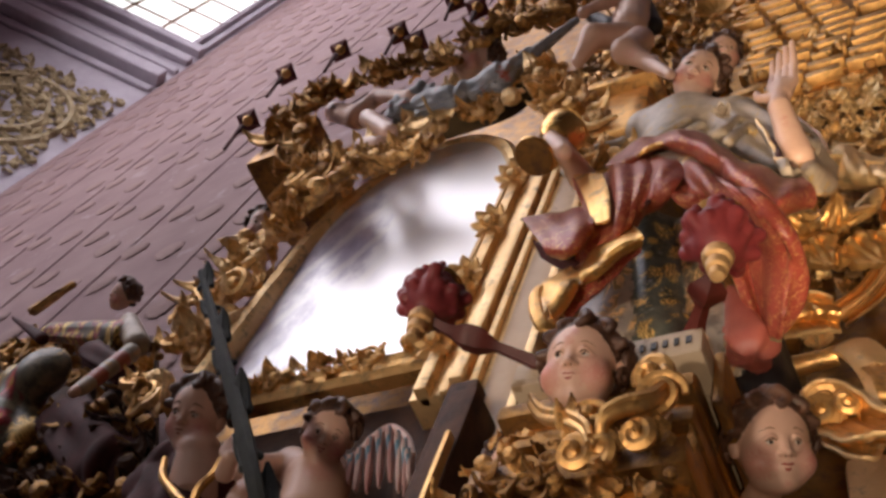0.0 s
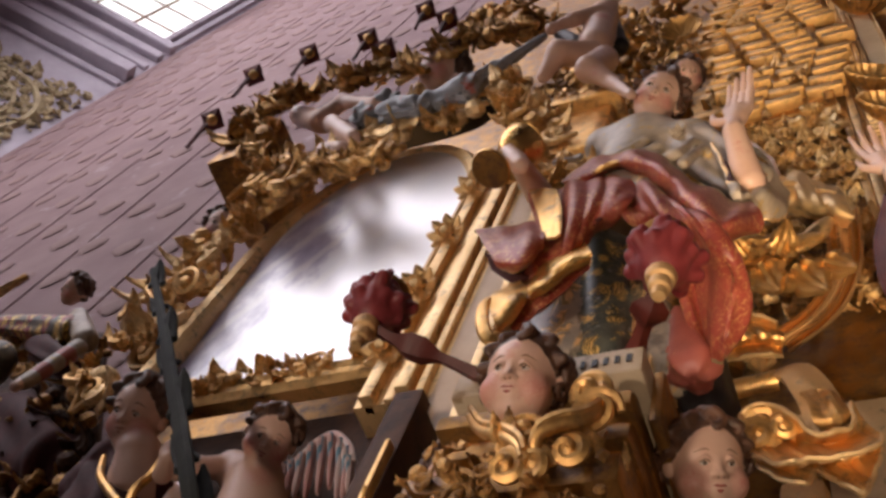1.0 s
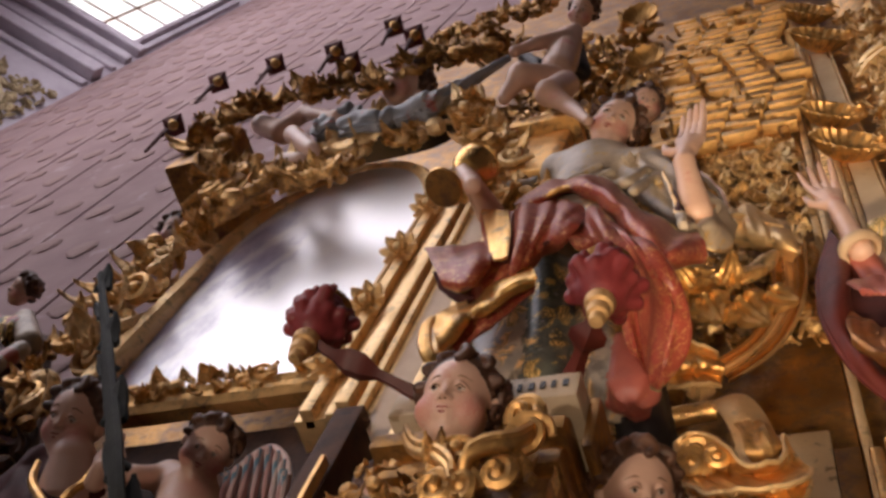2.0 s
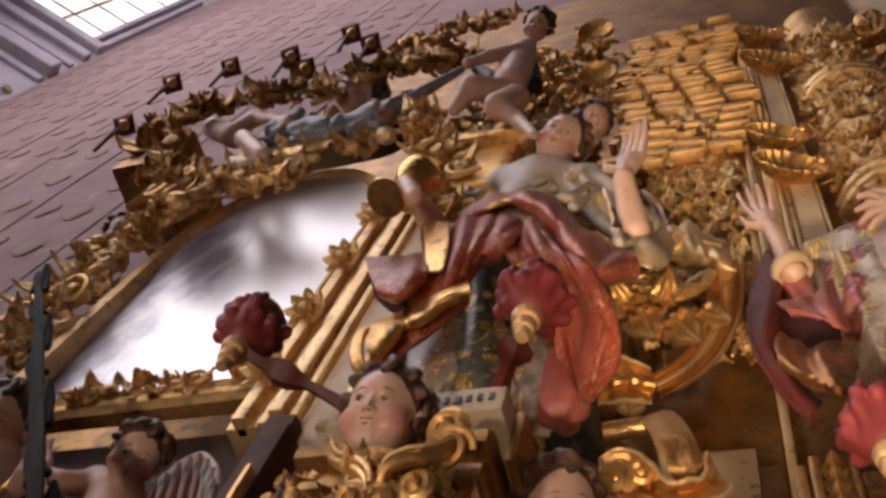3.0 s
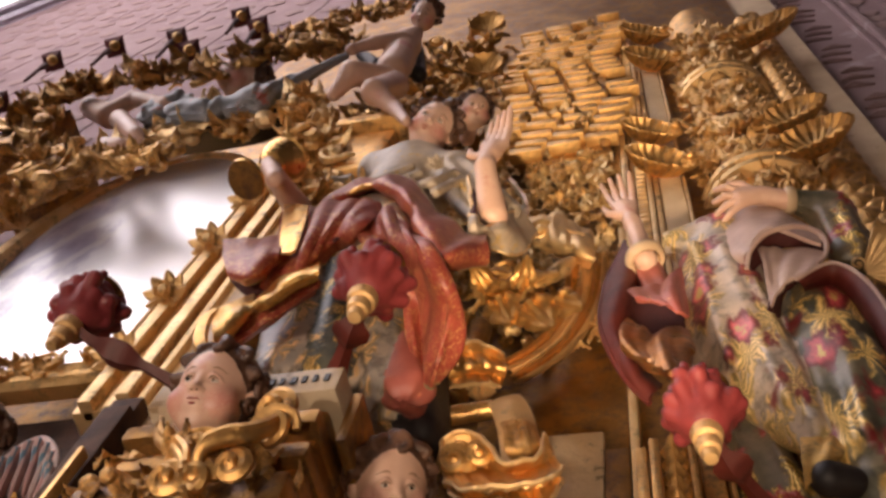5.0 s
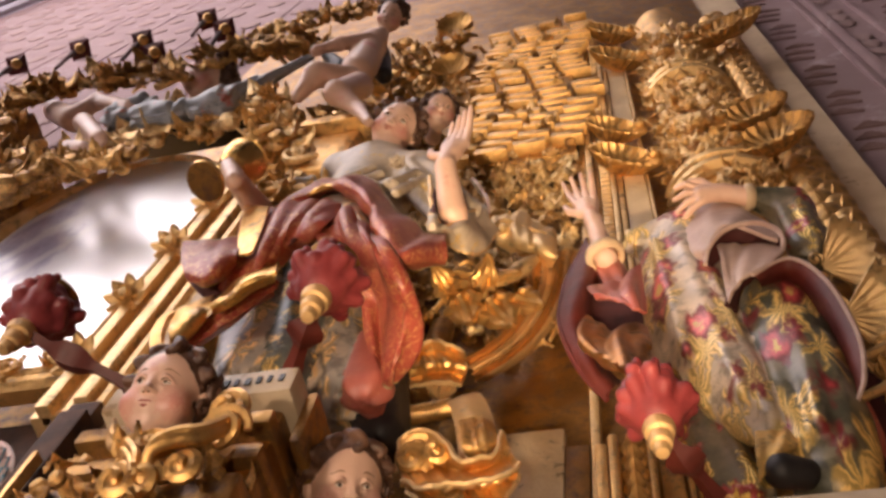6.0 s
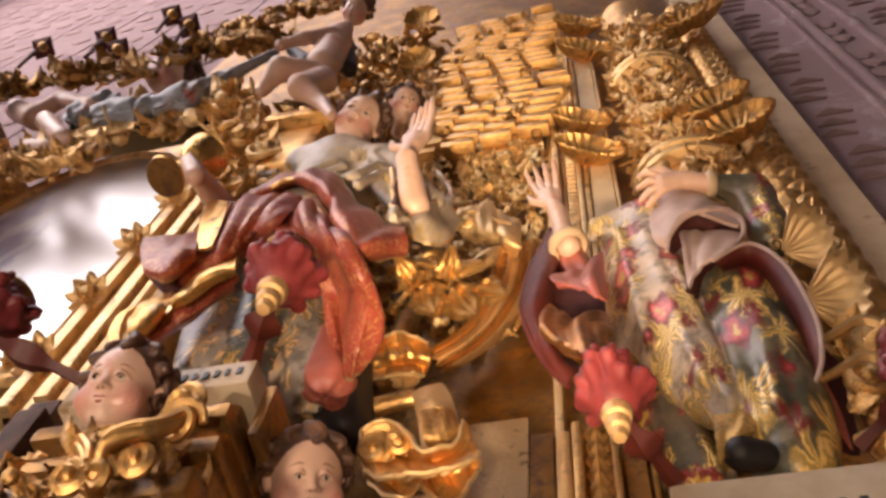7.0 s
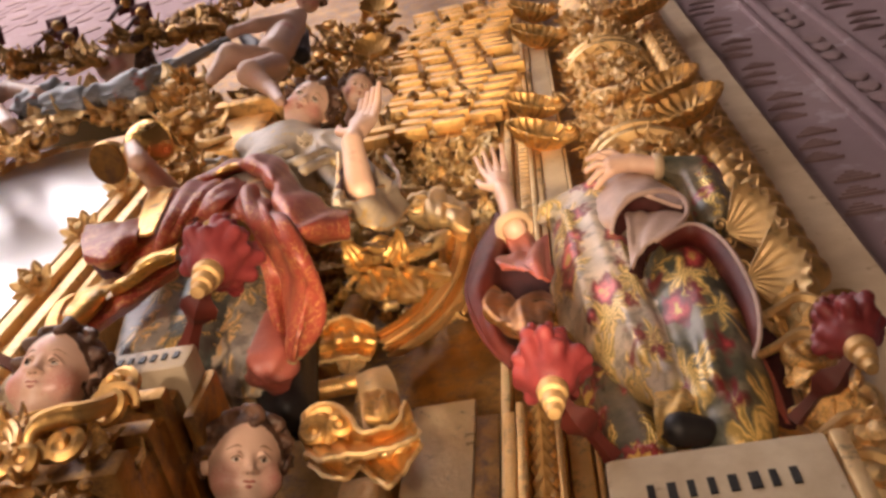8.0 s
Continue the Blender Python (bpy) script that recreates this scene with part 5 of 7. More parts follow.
def woman_in_flowers():
    s = Shape()
    c = Clay()
    c.line([(0.586, 1.86, 5.162), (0.538, 1.83, 4.574), (0.597, 1.8, 4.129), (0.67, 1.78, 3.818)], [0.165, 0.155, 0.115, 0.055], FLOWER_CLOTH, 0.04, 8)
    c.limb((0.483, 1.84, 5.139), (0.448, 1.84, 4.374), 0.085, 0.075, FLOWER_CLOTH, 0.04)
    c.limb((0.397, 1.78, 5.154), (0.612, 1.84, 5.309), 0.060, 0.10, FLOWER_CLOTH, 0.04, (0.08, 5, 2.0, 0.2))
    for a, b in (((0.453, 1.7, 4.976), (0.484, 1.7, 4.158)), ((0.548, 1.68, 4.851), (0.607, 1.69, 3.905)), ((0.618, 1.68, 4.598), (0.661, 1.71, 3.831)), ((0.416, 1.76, 4.8), (0.52, 1.78, 4.02))):
        c.limb(a, b, 0.012, 0.018, FLOWER_CLOTH, 0.035)
    c.line([(0.8, 1.78, 4.522), (0.802, 1.79, 4.21), (0.809, 1.82, 3.909), (0.791, 1.84, 3.674)], [0.108, 0.125, 0.120, 0.110], KNEE_CLOTH, 0.035, 8)
    for a, b in (((0.823, 1.68, 4.265), (0.771, 1.7, 3.744)), ((0.871, 1.7, 4.143), (0.827, 1.73, 3.692)), ((0.716, 1.72, 4.228), (0.719, 1.74, 3.733))):
        c.limb(a, b, 0.012, 0.020, KNEE_CLOTH, 0.035)
    c.skin(0.009, s)
    c = Clay()
    c.limb((0.455, 1.92, 4.197), (0.534, 1.92, 3.754), 0.05, 0.07, GREEN_CLOTH, 0.03, (0.14, 6, 1.5, 0.3))
    c.limb((0.525, 1.88, 4.07), (0.594, 1.88, 3.711), 0.045, 0.05, GREEN_CLOTH, 0.03, (0.12, 5, 1.5, 0.8))
    c.limb((0.976, 1.9, 4.177), (0.908, 1.92, 3.75), 0.06, 0.07, MAROON, 0.03)
    # the far sleeve
    c.limb((0.853, 1.68, 5.189), (0.979, 1.73, 5.142), 0.046, 0.075, GREEN_CLOTH, 0.03, (0.06, 5, 2, 0.1))
    c.limb((0.979, 1.73, 5.142), (0.992, 1.78, 4.884), 0.078, 0.082, GREEN_CLOTH, 0.03, (0.06, 5, 2, 0.4))
    # sleeve under the lifted arm
    c.limb((0.267, 1.62, 4.702), (0.328, 1.66, 4.431), 0.050, 0.060, ROSE_CLOTH, 0.03, (0.08, 5, 2, 0.4))
    c.skin(0.009, s)
    c = Clay()
    c.limb((0.653, 1.75, 3.641), (0.711, 1.77, 3.643), 0.046, 0.040, BLACK, 0.02)
    c.skin(0.007, s)
    # gilded hem over the shoe
    loft([[(0.616, 1.74, 3.79), (0.669, 1.73, 3.777), (0.72, 1.74, 3.79)],
          [(0.601, 1.72, 3.674), (0.647, 1.71, 3.669), (0.701, 1.72, 3.689)],
          [(0.591, 1.75, 3.603), (0.617, 1.74, 3.64), (0.654, 1.74, 3.693)]], 10, 14, HEM_GOLD, HEM_GOLD, 0.010, s, 0.004, 1.4)
    # veil over the breast, rolled open over a dark maroon sheet
    loft([[(0.496, 1.78, 5.27), (0.627, 1.73, 5.304), (0.777, 1.7, 5.169), (0.898, 1.72, 4.964)],
          [(0.497, 1.72, 4.919), (0.614, 1.66, 4.935), (0.752, 1.63, 4.923), (0.868, 1.66, 4.791)],
          [(0.609, 1.68, 4.703), (0.624, 1.63, 4.718), (0.706, 1.59, 4.775), (0.847, 1.62, 4.663)]], 20, 34, PALE_CLOTH, MAROON, 0.012, s, 0.006, 2.0)
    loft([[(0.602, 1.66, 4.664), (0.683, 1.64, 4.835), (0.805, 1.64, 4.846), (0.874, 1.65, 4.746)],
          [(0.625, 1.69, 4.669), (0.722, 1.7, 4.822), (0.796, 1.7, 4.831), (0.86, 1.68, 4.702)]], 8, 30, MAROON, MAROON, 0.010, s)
    tube(smooth_line([(0.596, 1.62, 4.561), (0.624, 1.6, 4.653), (0.695, 1.58, 4.732), (0.797, 1.58, 4.743), (0.859, 1.6, 4.683), (0.846, 1.62, 4.589), (0.776, 1.62, 4.496)], 34), [0.007, 0.010, 0.010, 0.007], PALE_CLOTH, 8, s)
    loft([[(0.662, 1.67, 4.79), (0.742, 1.66, 4.758), (0.854, 1.65, 4.666)],
          [(0.648, 1.63, 4.547), (0.699, 1.62, 4.496), (0.803, 1.61, 4.5)],
          [(0.632, 1.63, 4.304), (0.68, 1.61, 4.393), (0.748, 1.61, 4.446)]], 16, 20, PALE_CLOTH, MAROON, 0.010, s, 0.008, 1.5)
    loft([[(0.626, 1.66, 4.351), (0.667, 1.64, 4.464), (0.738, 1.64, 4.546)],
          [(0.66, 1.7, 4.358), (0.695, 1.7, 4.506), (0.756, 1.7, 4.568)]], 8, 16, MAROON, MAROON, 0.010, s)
    loft([[(0.722, 1.6, 4.409), (0.847, 1.59, 4.467), (0.924, 1.61, 4.332), (0.952, 1.66, 4.1), (0.93, 1.7, 3.946), (0.894, 1.73, 3.875)],
          [(0.742, 1.63, 4.422), (0.848, 1.63, 4.455), (0.899, 1.65, 4.326), (0.923, 1.69, 4.136), (0.915, 1.73, 3.987), (0.895, 1.77, 3.902)],
          [(0.761, 1.7, 4.498), (0.851, 1.7, 4.508), (0.889, 1.72, 4.377), (0.912, 1.76, 4.235), (0.911, 1.8, 4.063), (0.892, 1.82, 3.932)]], 14, 48, LINING, LINING, 0.012, s, 0.0, 1.0, 0.0, PALE_CLOTH)
    loft([[(0.929, 1.78, 4.026), (0.946, 1.82, 3.873), (0.947, 1.86, 3.741)],
          [(0.913, 1.84, 4.003), (0.901, 1.88, 3.883), (0.881, 1.9, 3.77)]], 8, 14, ROSE_CLOTH, ROSE_CLOTH, 0.012, s)
    # mantle that falls from the lifted arm, gold inside
    loft([[(0.209, 1.64, 4.939), (0.135, 1.6, 4.517), (0.126, 1.58, 4.204), (0.172, 1.6, 3.985), (0.245, 1.64, 3.865)],
          [(0.239, 1.6, 4.709), (0.195, 1.57, 4.372), (0.177, 1.57, 4.164), (0.214, 1.59, 3.981), (0.255, 1.63, 3.898)],
          [(0.26, 1.66, 4.695), (0.222, 1.68, 4.505), (0.221, 1.68, 4.262), (0.247, 1.68, 4.091), (0.275, 1.68, 4.008)]], 20, 34, LINING, LINING, 0.014, s, 0.006, 1.6, 0.0, LINING)
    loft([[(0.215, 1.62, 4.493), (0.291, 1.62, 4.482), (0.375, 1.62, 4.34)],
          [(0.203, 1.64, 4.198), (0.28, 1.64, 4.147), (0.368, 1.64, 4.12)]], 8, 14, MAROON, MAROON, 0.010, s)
    loft([[(0.212, 1.57, 4.397), (0.302, 1.55, 4.396), (0.388, 1.58, 4.532)],
          [(0.231, 1.53, 4.276), (0.32, 1.5, 4.223), (0.386, 1.54, 4.245)],
          [(0.278, 1.52, 4.246), (0.351, 1.5, 4.118), (0.378, 1.54, 4.138)]], 16, 22, ROSE_CLOTH, MAROON, 0.010, s, 0.010, 1.3)
    loft([[(0.192, 1.6, 4.275), (0.277, 1.58, 4.154), (0.379, 1.58, 4.148)],
          [(0.181, 1.55, 4.083), (0.276, 1.53, 3.992), (0.386, 1.54, 3.982)],
          [(0.203, 1.54, 3.997), (0.273, 1.5, 3.845), (0.336, 1.52, 3.821), (0.384, 1.56, 3.974)],
          [(0.211, 1.58, 4.028), (0.277, 1.55, 3.869), (0.337, 1.56, 3.867), (0.375, 1.6, 4.011)]], 20, 30, BRONZE_CLOTH, BRONZE_CLOTH, 0.010, s, 0.012, 1.6)
    cuff = Shape()
    a = np.linspace(0, 2 * np.pi, 24, endpoint=True)
    tube(np.stack([0.056 * np.cos(a), 0.056 * np.sin(a), 0 * a], 1), [0.014, 0.014], CREAM, 9, cuff, 1.8)
    s.join(cuff, axes((0.277, 1.57, 4.631), (-0.25, -0.25, 1)))
    small_cuff = Shape()
    tube(np.stack([0.044 * np.cos(a), 0.044 * np.sin(a), 0 * a], 1), [0.012, 0.012], CREAM, 9, small_cuff, 1.6)
    s.join(small_cuff, axes((0.831, 1.67, 5.175), (1, 0.2, 0.1)))
    f = Clay()
    f.limb((0.278, 1.57, 4.612), (0.247, 1.545, 4.884), 0.040, 0.030, SKIN, 0.02)
    palm_and_fingers(f, (0.247, 1.545, 4.863), (0.196, 1.52, 5.196), (-1, 0, 0.2), 0.95, bent=0.8, spread=0.30)
    f.limb((0.835, 1.67, 5.182), (0.728, 1.645, 5.211), 0.040, 0.034, SKIN, 0.02)
    palm_and_fingers(f, (0.743, 1.645, 5.194), (0.562, 1.62, 5.171), (0, -0.3, 1), 1.05, bent=0.9)
    f.skin(0.0062, s)
    return s


woman_in_flowers().object("statue", None, "painted wooden statue of a woman in a flowered cream gown", "statue", "painted figures")


def cherub(name, m, s, seed, label, gaze=(0, 0), h=0.0042):
    f = Clay()
    head(f, m, s, 30, seed, chubby=True, gaze=gaze)
    f.limb(m @ Vector((0, -0.3 * s, -0.2 * s)), m @ Vector((0, -0.50 * s, -0.45 * s)), 0.16 * s, 0.2 * s, SKIN, 0.03)
    return f.skin(h * s / 0.22, Shape()).object(name, None, label, "statue", "cherub heads")


cherub("cherub_head", axes((-0.681, 1.15, 3.329), (0.028, -0.885, -0.465), (0.132, -0.807, 0.576)), 0.230, 11, "carved cherub head with rosy cheeks and brown curls", (-0.3, 0.3), 0.0032)
cherub("cherub_head", axes((-0.339, 1.44, 3.324), (0.525, -0.566, -0.635), (0.161, -0.757, 0.634)), 0.225, 12, "carved cherub head with brown curls beside the plinth", (0.1, 0), 0.0034)
cherub("cherub_head", axes((-0.914, 1.36, 3.268), (0.296, -0.768, -0.567), (0.187, -0.718, 0.67)), 0.19, 13, "carved cherub head under the plinth corner")
cherub("cherub_head", axes((-0.522, 1.52, 6.537), (0.438, -0.599, -0.671), (0.369, -0.874, 0.315)), 0.215, 14, "carved cherub head on the gilded panel")
cherub("cherub_head", axes((-3.39, 1.62, 6.342), (0.458, -0.607, -0.65), (0.327, -0.8, 0.503)), 0.26, 15, "carved cherub head among gilded leaves by the frame")
cherub("cherub_head", axes((-1.949, 1.22, 7.067), (0.002, -0.836, -0.548), (0.706, -0.585, 0.4)), 0.33, 16, "carved angel head on the gilded pediment")


def winged_putto():
    s = Shape()
    f = Clay()
    head(f, axes((-1.722, 1.47, 3.754), (0.437, -0.428, -0.791), (0.455, -0.535, 0.712)), 0.205, 24, 21, chubby=True, gaze=(-0.3, -0.4))
    f.limb((-1.761, 1.56, 3.753), (-1.803, 1.6, 3.7), 0.05, 0.085, SKIN, 0.03)
    f.limb((-1.956, 1.6, 3.806), (-1.808, 1.62, 3.688), 0.065, 0.10, SKIN, 0.04)
    f.limb((-1.786, 1.6, 3.661), (-1.774, 1.62, 3.546), 0.11, 0.12, SKIN, 0.04)
    f.blush.append((Vector((-1.739, 1.54, 3.628)), 0.06))
    f.limb((-1.954, 1.58, 3.792), (-1.984, 1.5, 3.698), 0.045, 0.036, SKIN, 0.02)
    f.limb((-1.984, 1.5, 3.698), (-2.039, 1.46, 3.701), 0.034, 0.026, SKIN, 0.02)
    palm_and_fingers(f, (-1.994, 1.46, 3.619), (-2.092, 1.42, 3.761), (0, 0, 1), 0.9)
    f.skin(0.0040, s)
    # wing: a scalloped white rim, a blue row, then long white and rose feathers
    rim = smooth_line([(-1.625, 1.5, 3.653), (-1.58, 1.49, 3.657), (-1.536, 1.48, 3.714), (-1.485, 1.48, 3.741), (-1.41, 1.48, 3.674), (-1.362, 1.48, 3.587)], 36)
    feet = smooth_line([(-1.617, 1.5, 3.617), (-1.541, 1.49, 3.492), (-1.466, 1.49, 3.461), (-1.41, 1.49, 3.496), (-1.329, 1.48, 3.397), (-1.325, 1.48, 3.468)], 36)
    for k in range(1, 36, 4):
        a, b = Vector(rim[k]), Vector(feet[k])
        tube([a, a.lerp(b, 0.3), a.lerp(b, 0.75), b], [0.014, 0.018, 0.018, 0.008], WING if k % 8 == 1 else WING_ROSE, 8, s, 0.5)
        o = (a - b).normalized().cross(Vector((0.9, 0, 0.2))).normalized() * 0.006 + Vector((0, -0.010, -0.012))
        tube([a + o, a.lerp(b, 0.25) + o, a.lerp(b, 0.48) + o], [0.016, 0.020, 0.009], WING_BLUE, 8, s, 0.5)
        tube([a + o * 1.7, a.lerp(b, 0.14) + o * 1.7, a.lerp(b, 0.30) + o * 1.7], [0.016, 0.020, 0.010], WING, 8, s, 0.5)
    tube(rim, [0.008, 0.012, 0.013, 0.010], WING, 9, s)
    return s


winged_putto().object("winged_putto", None, "carved putto with a white, pink and blue wing", "statue", "painted figures")


def bust():
    s = Shape()
    f = Clay()
    head(f, axes((-2.273, 1.38, 3.868), (0.206, -0.693, -0.691), (0.291, -0.669, 0.684)), 0.27, 24, 31, gaze=(-0.2, -0.5))
    f.limb((-2.229, 1.44, 3.75), (-2.226, 1.52, 3.662), 0.075, 0.11, SKIN, 0.03)
    f.limb((-1.922, 1.36, 3.491), (-1.888, 1.32, 3.505), 0.03, 0.026, SKIN, 0.02)
    palm_and_fingers(f, (-2.073, 1.44, 3.685), (-2.106, 1.42, 3.804), (0.5, 0, 1), 0.75, bent=0.8)
    palm_and_fingers(f, (-1.859, 1.42, 3.415), (-1.916, 1.4, 3.501), (0.5, 0, 1), 0.75, bent=0.8)
    f.skin(0.0050, s)
    c = Clay()
    c.limb((-2.441, 1.6, 3.792), (-2.335, 1.66, 3.615), 0.16, 0.24, MAROON, 0.04, (0.08, 7, 2.0, 0.2))
    c.limb((-2.557, 1.58, 3.774), (-2.148, 1.58, 3.712), 0.09, 0.10, MAROON, 0.04, (0.10, 5, 2.0, 0.2))
    c.skin(0.010, s)
    for line in ([(-2.383, 1.44, 3.756), (-2.288, 1.42, 3.618), (-2.144, 1.41, 3.491), (-2.058, 1.41, 3.425)], [(-2.07, 1.42, 3.662), (-2.043, 1.41, 3.573), (-2.065, 1.41, 3.509), (-2.042, 1.41, 3.422)]):
        tube(smooth_line(line, 20), [0.010, 0.015, 0.016, 0.012], GOLD_CLOTH, 8, s)
    return s


bust().object("saint_bust", None, "carved bust with rosy cheeks and dark curled hair", "statue", "painted figures")


def seated_putto():
    s = Shape()
    f = Clay()
    head(f, axes((-0.918, 1.2, 7.795), (-0.155, -0.444, -0.883), (0.456, -0.857, 0.239)), 0.225, 24, 41, chubby=True, gaze=(-0.2, -0.3))
    f.limb((-0.925, 1.22, 7.378), (-0.96, 1.24, 7.234), 0.05, 0.07, SKIN, 0.03)
    f.limb((-0.97, 1.25, 7.282), (-0.953, 1.27, 6.717), 0.088, 0.095, SKIN, 0.04)
    f.limb((-0.956, 1.19, 7.152), (-1.076, 1.15, 6.967), 0.046, 0.040, SKIN, 0.02)
    f.limb((-1.076, 1.15, 6.967), (-1.173, 1.14, 6.872), 0.038, 0.028, SKIN, 0.02)
    f.ball((-1.185, 1.14, 6.85), 0.034, SKIN, 0.02)
    f.limb((-0.935, 1.24, 6.441), (-1.055, 1.15, 6.308), 0.075, 0.062, SKIN, 0.03)
    f.limb((-1.055, 1.15, 6.308), (-1.146, 1.22, 6.204), 0.058, 0.034, SKIN, 0.03)
    f.limb((-0.844, 1.24, 6.269), (-0.851, 1.16, 5.88), 0.072, 0.060, SKIN, 0.03)
    f.limb((-0.851, 1.16, 5.88), (-0.739, 1.22, 5.755), 0.054, 0.034, SKIN, 0.03)
    f.limb((-0.739, 1.22, 5.755), (-0.62, 1.19, 5.417), 0.032, 0.022, SKIN, 0.02)
    f.limb((-1.216, 1.24, 7.151), (-1.071, 1.28, 6.878), 0.035, 0.055, BLACK, 0.03)
    f.limb((-0.953, 1.34, 7.457), (-0.859, 1.36, 6.925), 0.045, 0.05, BLACK, 0.03)
    for p in ((-1.021, 1.12, 6.178), (-0.822, 1.13, 5.763), (-0.908, 1.18, 6.992)):
        f.blush.append((Vector(p), 0.06))
    f.skin(0.0068, s)
    return s


seated_putto().object("seated_putto", None, "carved naked putto seated on the gilded cornice", "statue", "painted figures")


def pediment_angel():
    s = Shape()
    c = Clay()
    c.limb((-3.001, 1.26, 7.119), (-2.645, 1.24, 6.69), 0.07, 0.075, SKIN, 0.03)
    c.limb((-2.647, 1.22, 6.663), (-2.509, 1.18, 6.787), 0.055, 0.045, SKIN, 0.03)
    c.limb((-2.509, 1.18, 6.787), (-2.191, 1.18, 6.502), 0.045, 0.034, SKIN, 0.03)
    c.limb((-2.516, 1.24, 6.558), (-2.227, 1.24, 6.147), 0.06, 0.045, SKIN, 0.03)
    c.limb((-2.381, 1.26, 6.092), (-2.265, 1.26, 6.036), 0.055, 0.05, SKIN, 0.03)
    c.blush.append((Vector((-2.211, 1.2, 5.862)), 0.08))
    c.limb((-2.295, 1.24, 6.499), (-2.148, 1.22, 6.571), 0.07, 0.085, SILVER, 0.03, (0.14, 6, 4.0, 0.3))
    c.limb((-2.09, 1.23, 6.415), (-1.882, 1.22, 6.357), 0.075, 0.06, SILVER, 0.03, (0.14, 5, 4.0, 0.7))
    c.limb((-1.805, 1.24, 6.405), (-1.625, 1.22, 6.418), 0.07, 0.075, SILVER, 0.03, (0.14, 6, 4.0, 0.9))
    c.limb((-1.625, 1.22, 6.418), (-1.496, 1.22, 6.657), 0.06, 0.04, SILVER, 0.03, (0.14, 5, 4.0, 0.2))
    c.limb((-1.496, 1.22, 6.657), (-1.268, 1.2, 6.999), 0.04, 0.022, SILVER, 0.03, (0.10, 5, 4.0, 0.2))
    c.ball((-2.033, 1.24, 7.997), (0.085, 0.07, 0.08), RED, 0.03)
    c.skin(0.010, s)
    return s


pediment_angel().object("reclining_angel", None, "carved reclining angel in silvered blue drapery", "statue", "painted figures")


def far_saint():
    s = Shape()
    c = Clay()
    c.ball((-3.832, 1.46, 4.735), (0.14, 0.11, 0.17), KNEE_CLOTH, 0.05)
    c.limb((-4.025, 1.5, 4.77), (-3.861, 1.6, 4.383), 0.11, 0.15, KNEE_CLOTH, 0.05, (0.08, 5, 2, 0.4))
    c.limb((-4.445, 1.56, 5.474), (-3.653, 1.56, 5.147), 0.06, 0.075, GREEN_CLOTH, 0.03, (0.10, 5, 2, 0.2))
    c.limb((-3.445, 1.55, 4.99), (-3.715, 1.55, 5.301), 0.065, 0.050, GREY_CLOTH, 0.03)
    c.limb((-3.734, 1.54, 4.992), (-3.315, 1.54, 4.695), 0.07, 0.06, MAROON, 0.03, (0.10, 5, 2, 0.2))
    for k in range(5):
        u = k / 4
        a, b = Vector((-3.258, 1.47, 4.716)), Vector((-3.211, 1.4, 4.367))
        c.limb(a.lerp(b, u - 0.08), a.lerp(b, u + 0.08), 0.046 - 0.010 * u, 0.042 - 0.010 * u, ROSE_CLOTH if k % 2 else GREY_CLOTH, 0.006)
    c.limb((-5.044, 1.52, 5.808), (-4.238, 1.47, 5.21), 0.012, 0.036, MAROON, 0.02)
    c.limb((-5.2, 1.62, 6.114), (-5.061, 1.62, 6.4), 0.035, 0.022, GOLD_DARK, 0.02, (0.2, 5, 3, 0.2))
    c.limb((-3.597, 1.66, 4.526), (-3.076, 1.7, 4.12), 0.14, 0.16, MAROON, 0.05, (0.10, 5, 2, 0.2))
    c.skin(0.010, s)
    f = Clay()
    f.limb((-3.22, 1.4, 4.378), (-3.205, 1.38, 4.294), 0.030, 0.024, SKIN, 0.02)
    head(f, axes((-4.044, 1.55, 5.698), (-0.373, -0.784, -0.496), (0.381, -0.681, 0.626)), 0.20, 22, 77)
    f.skin(0.006, s)
    return s


far_saint().object("statue", None, "painted statue in a patterned robe and rose sleeve", "statue", "painted figures")

# the palm frond that the bust carries
pf = Shape()
stem = smooth_line([(-1.428, 1.300, 2.982), (-1.489, 1.180, 3.100), (-1.669, 1.150, 3.377), (-1.985, 1.160, 3.814), (-2.288, 1.180, 4.234), (-2.691, 1.200, 4.780)], 30)
tube(stem, [0.022, 0.030, 0.030, 0.018], PALM, 8, pf, 0.6)
for k, sd in ((4, 1), (9, -1), (13, 1), (17, -1), (20, 1), (24, -1), (27, 1)):
    d = (Vector(stem[k + 2]) - Vector(stem[k])).normalized()
    acanthus(0.24, 0.075, PALM, 0.30, 1, pf, axes(Vector(stem[k]), Vector((0.2 * sd, -1, 0.1)), d + Vector((0.22 * sd, 0, 0))), 0.012)
pf.object("palm_frond", None, "dark green carved palm frond held upright", "palm")

# ---- plinths and the altar's architecture ----
def letter_bars(parent, x0, x1, y, z0, z1, count, rng):
    """Lettering as plain bars of ink, one part each."""
    w = (x1 - x0) / count
    for k in range(count):
        a = x0 + k * w
        part("letter", slab(a + 0.15 * w, a + rng.uniform(0.50, 0.72) * w, y - 0.002, y + 0.002, z0, z1, INK), parent, "dark painted letter stroke", smooth=False)


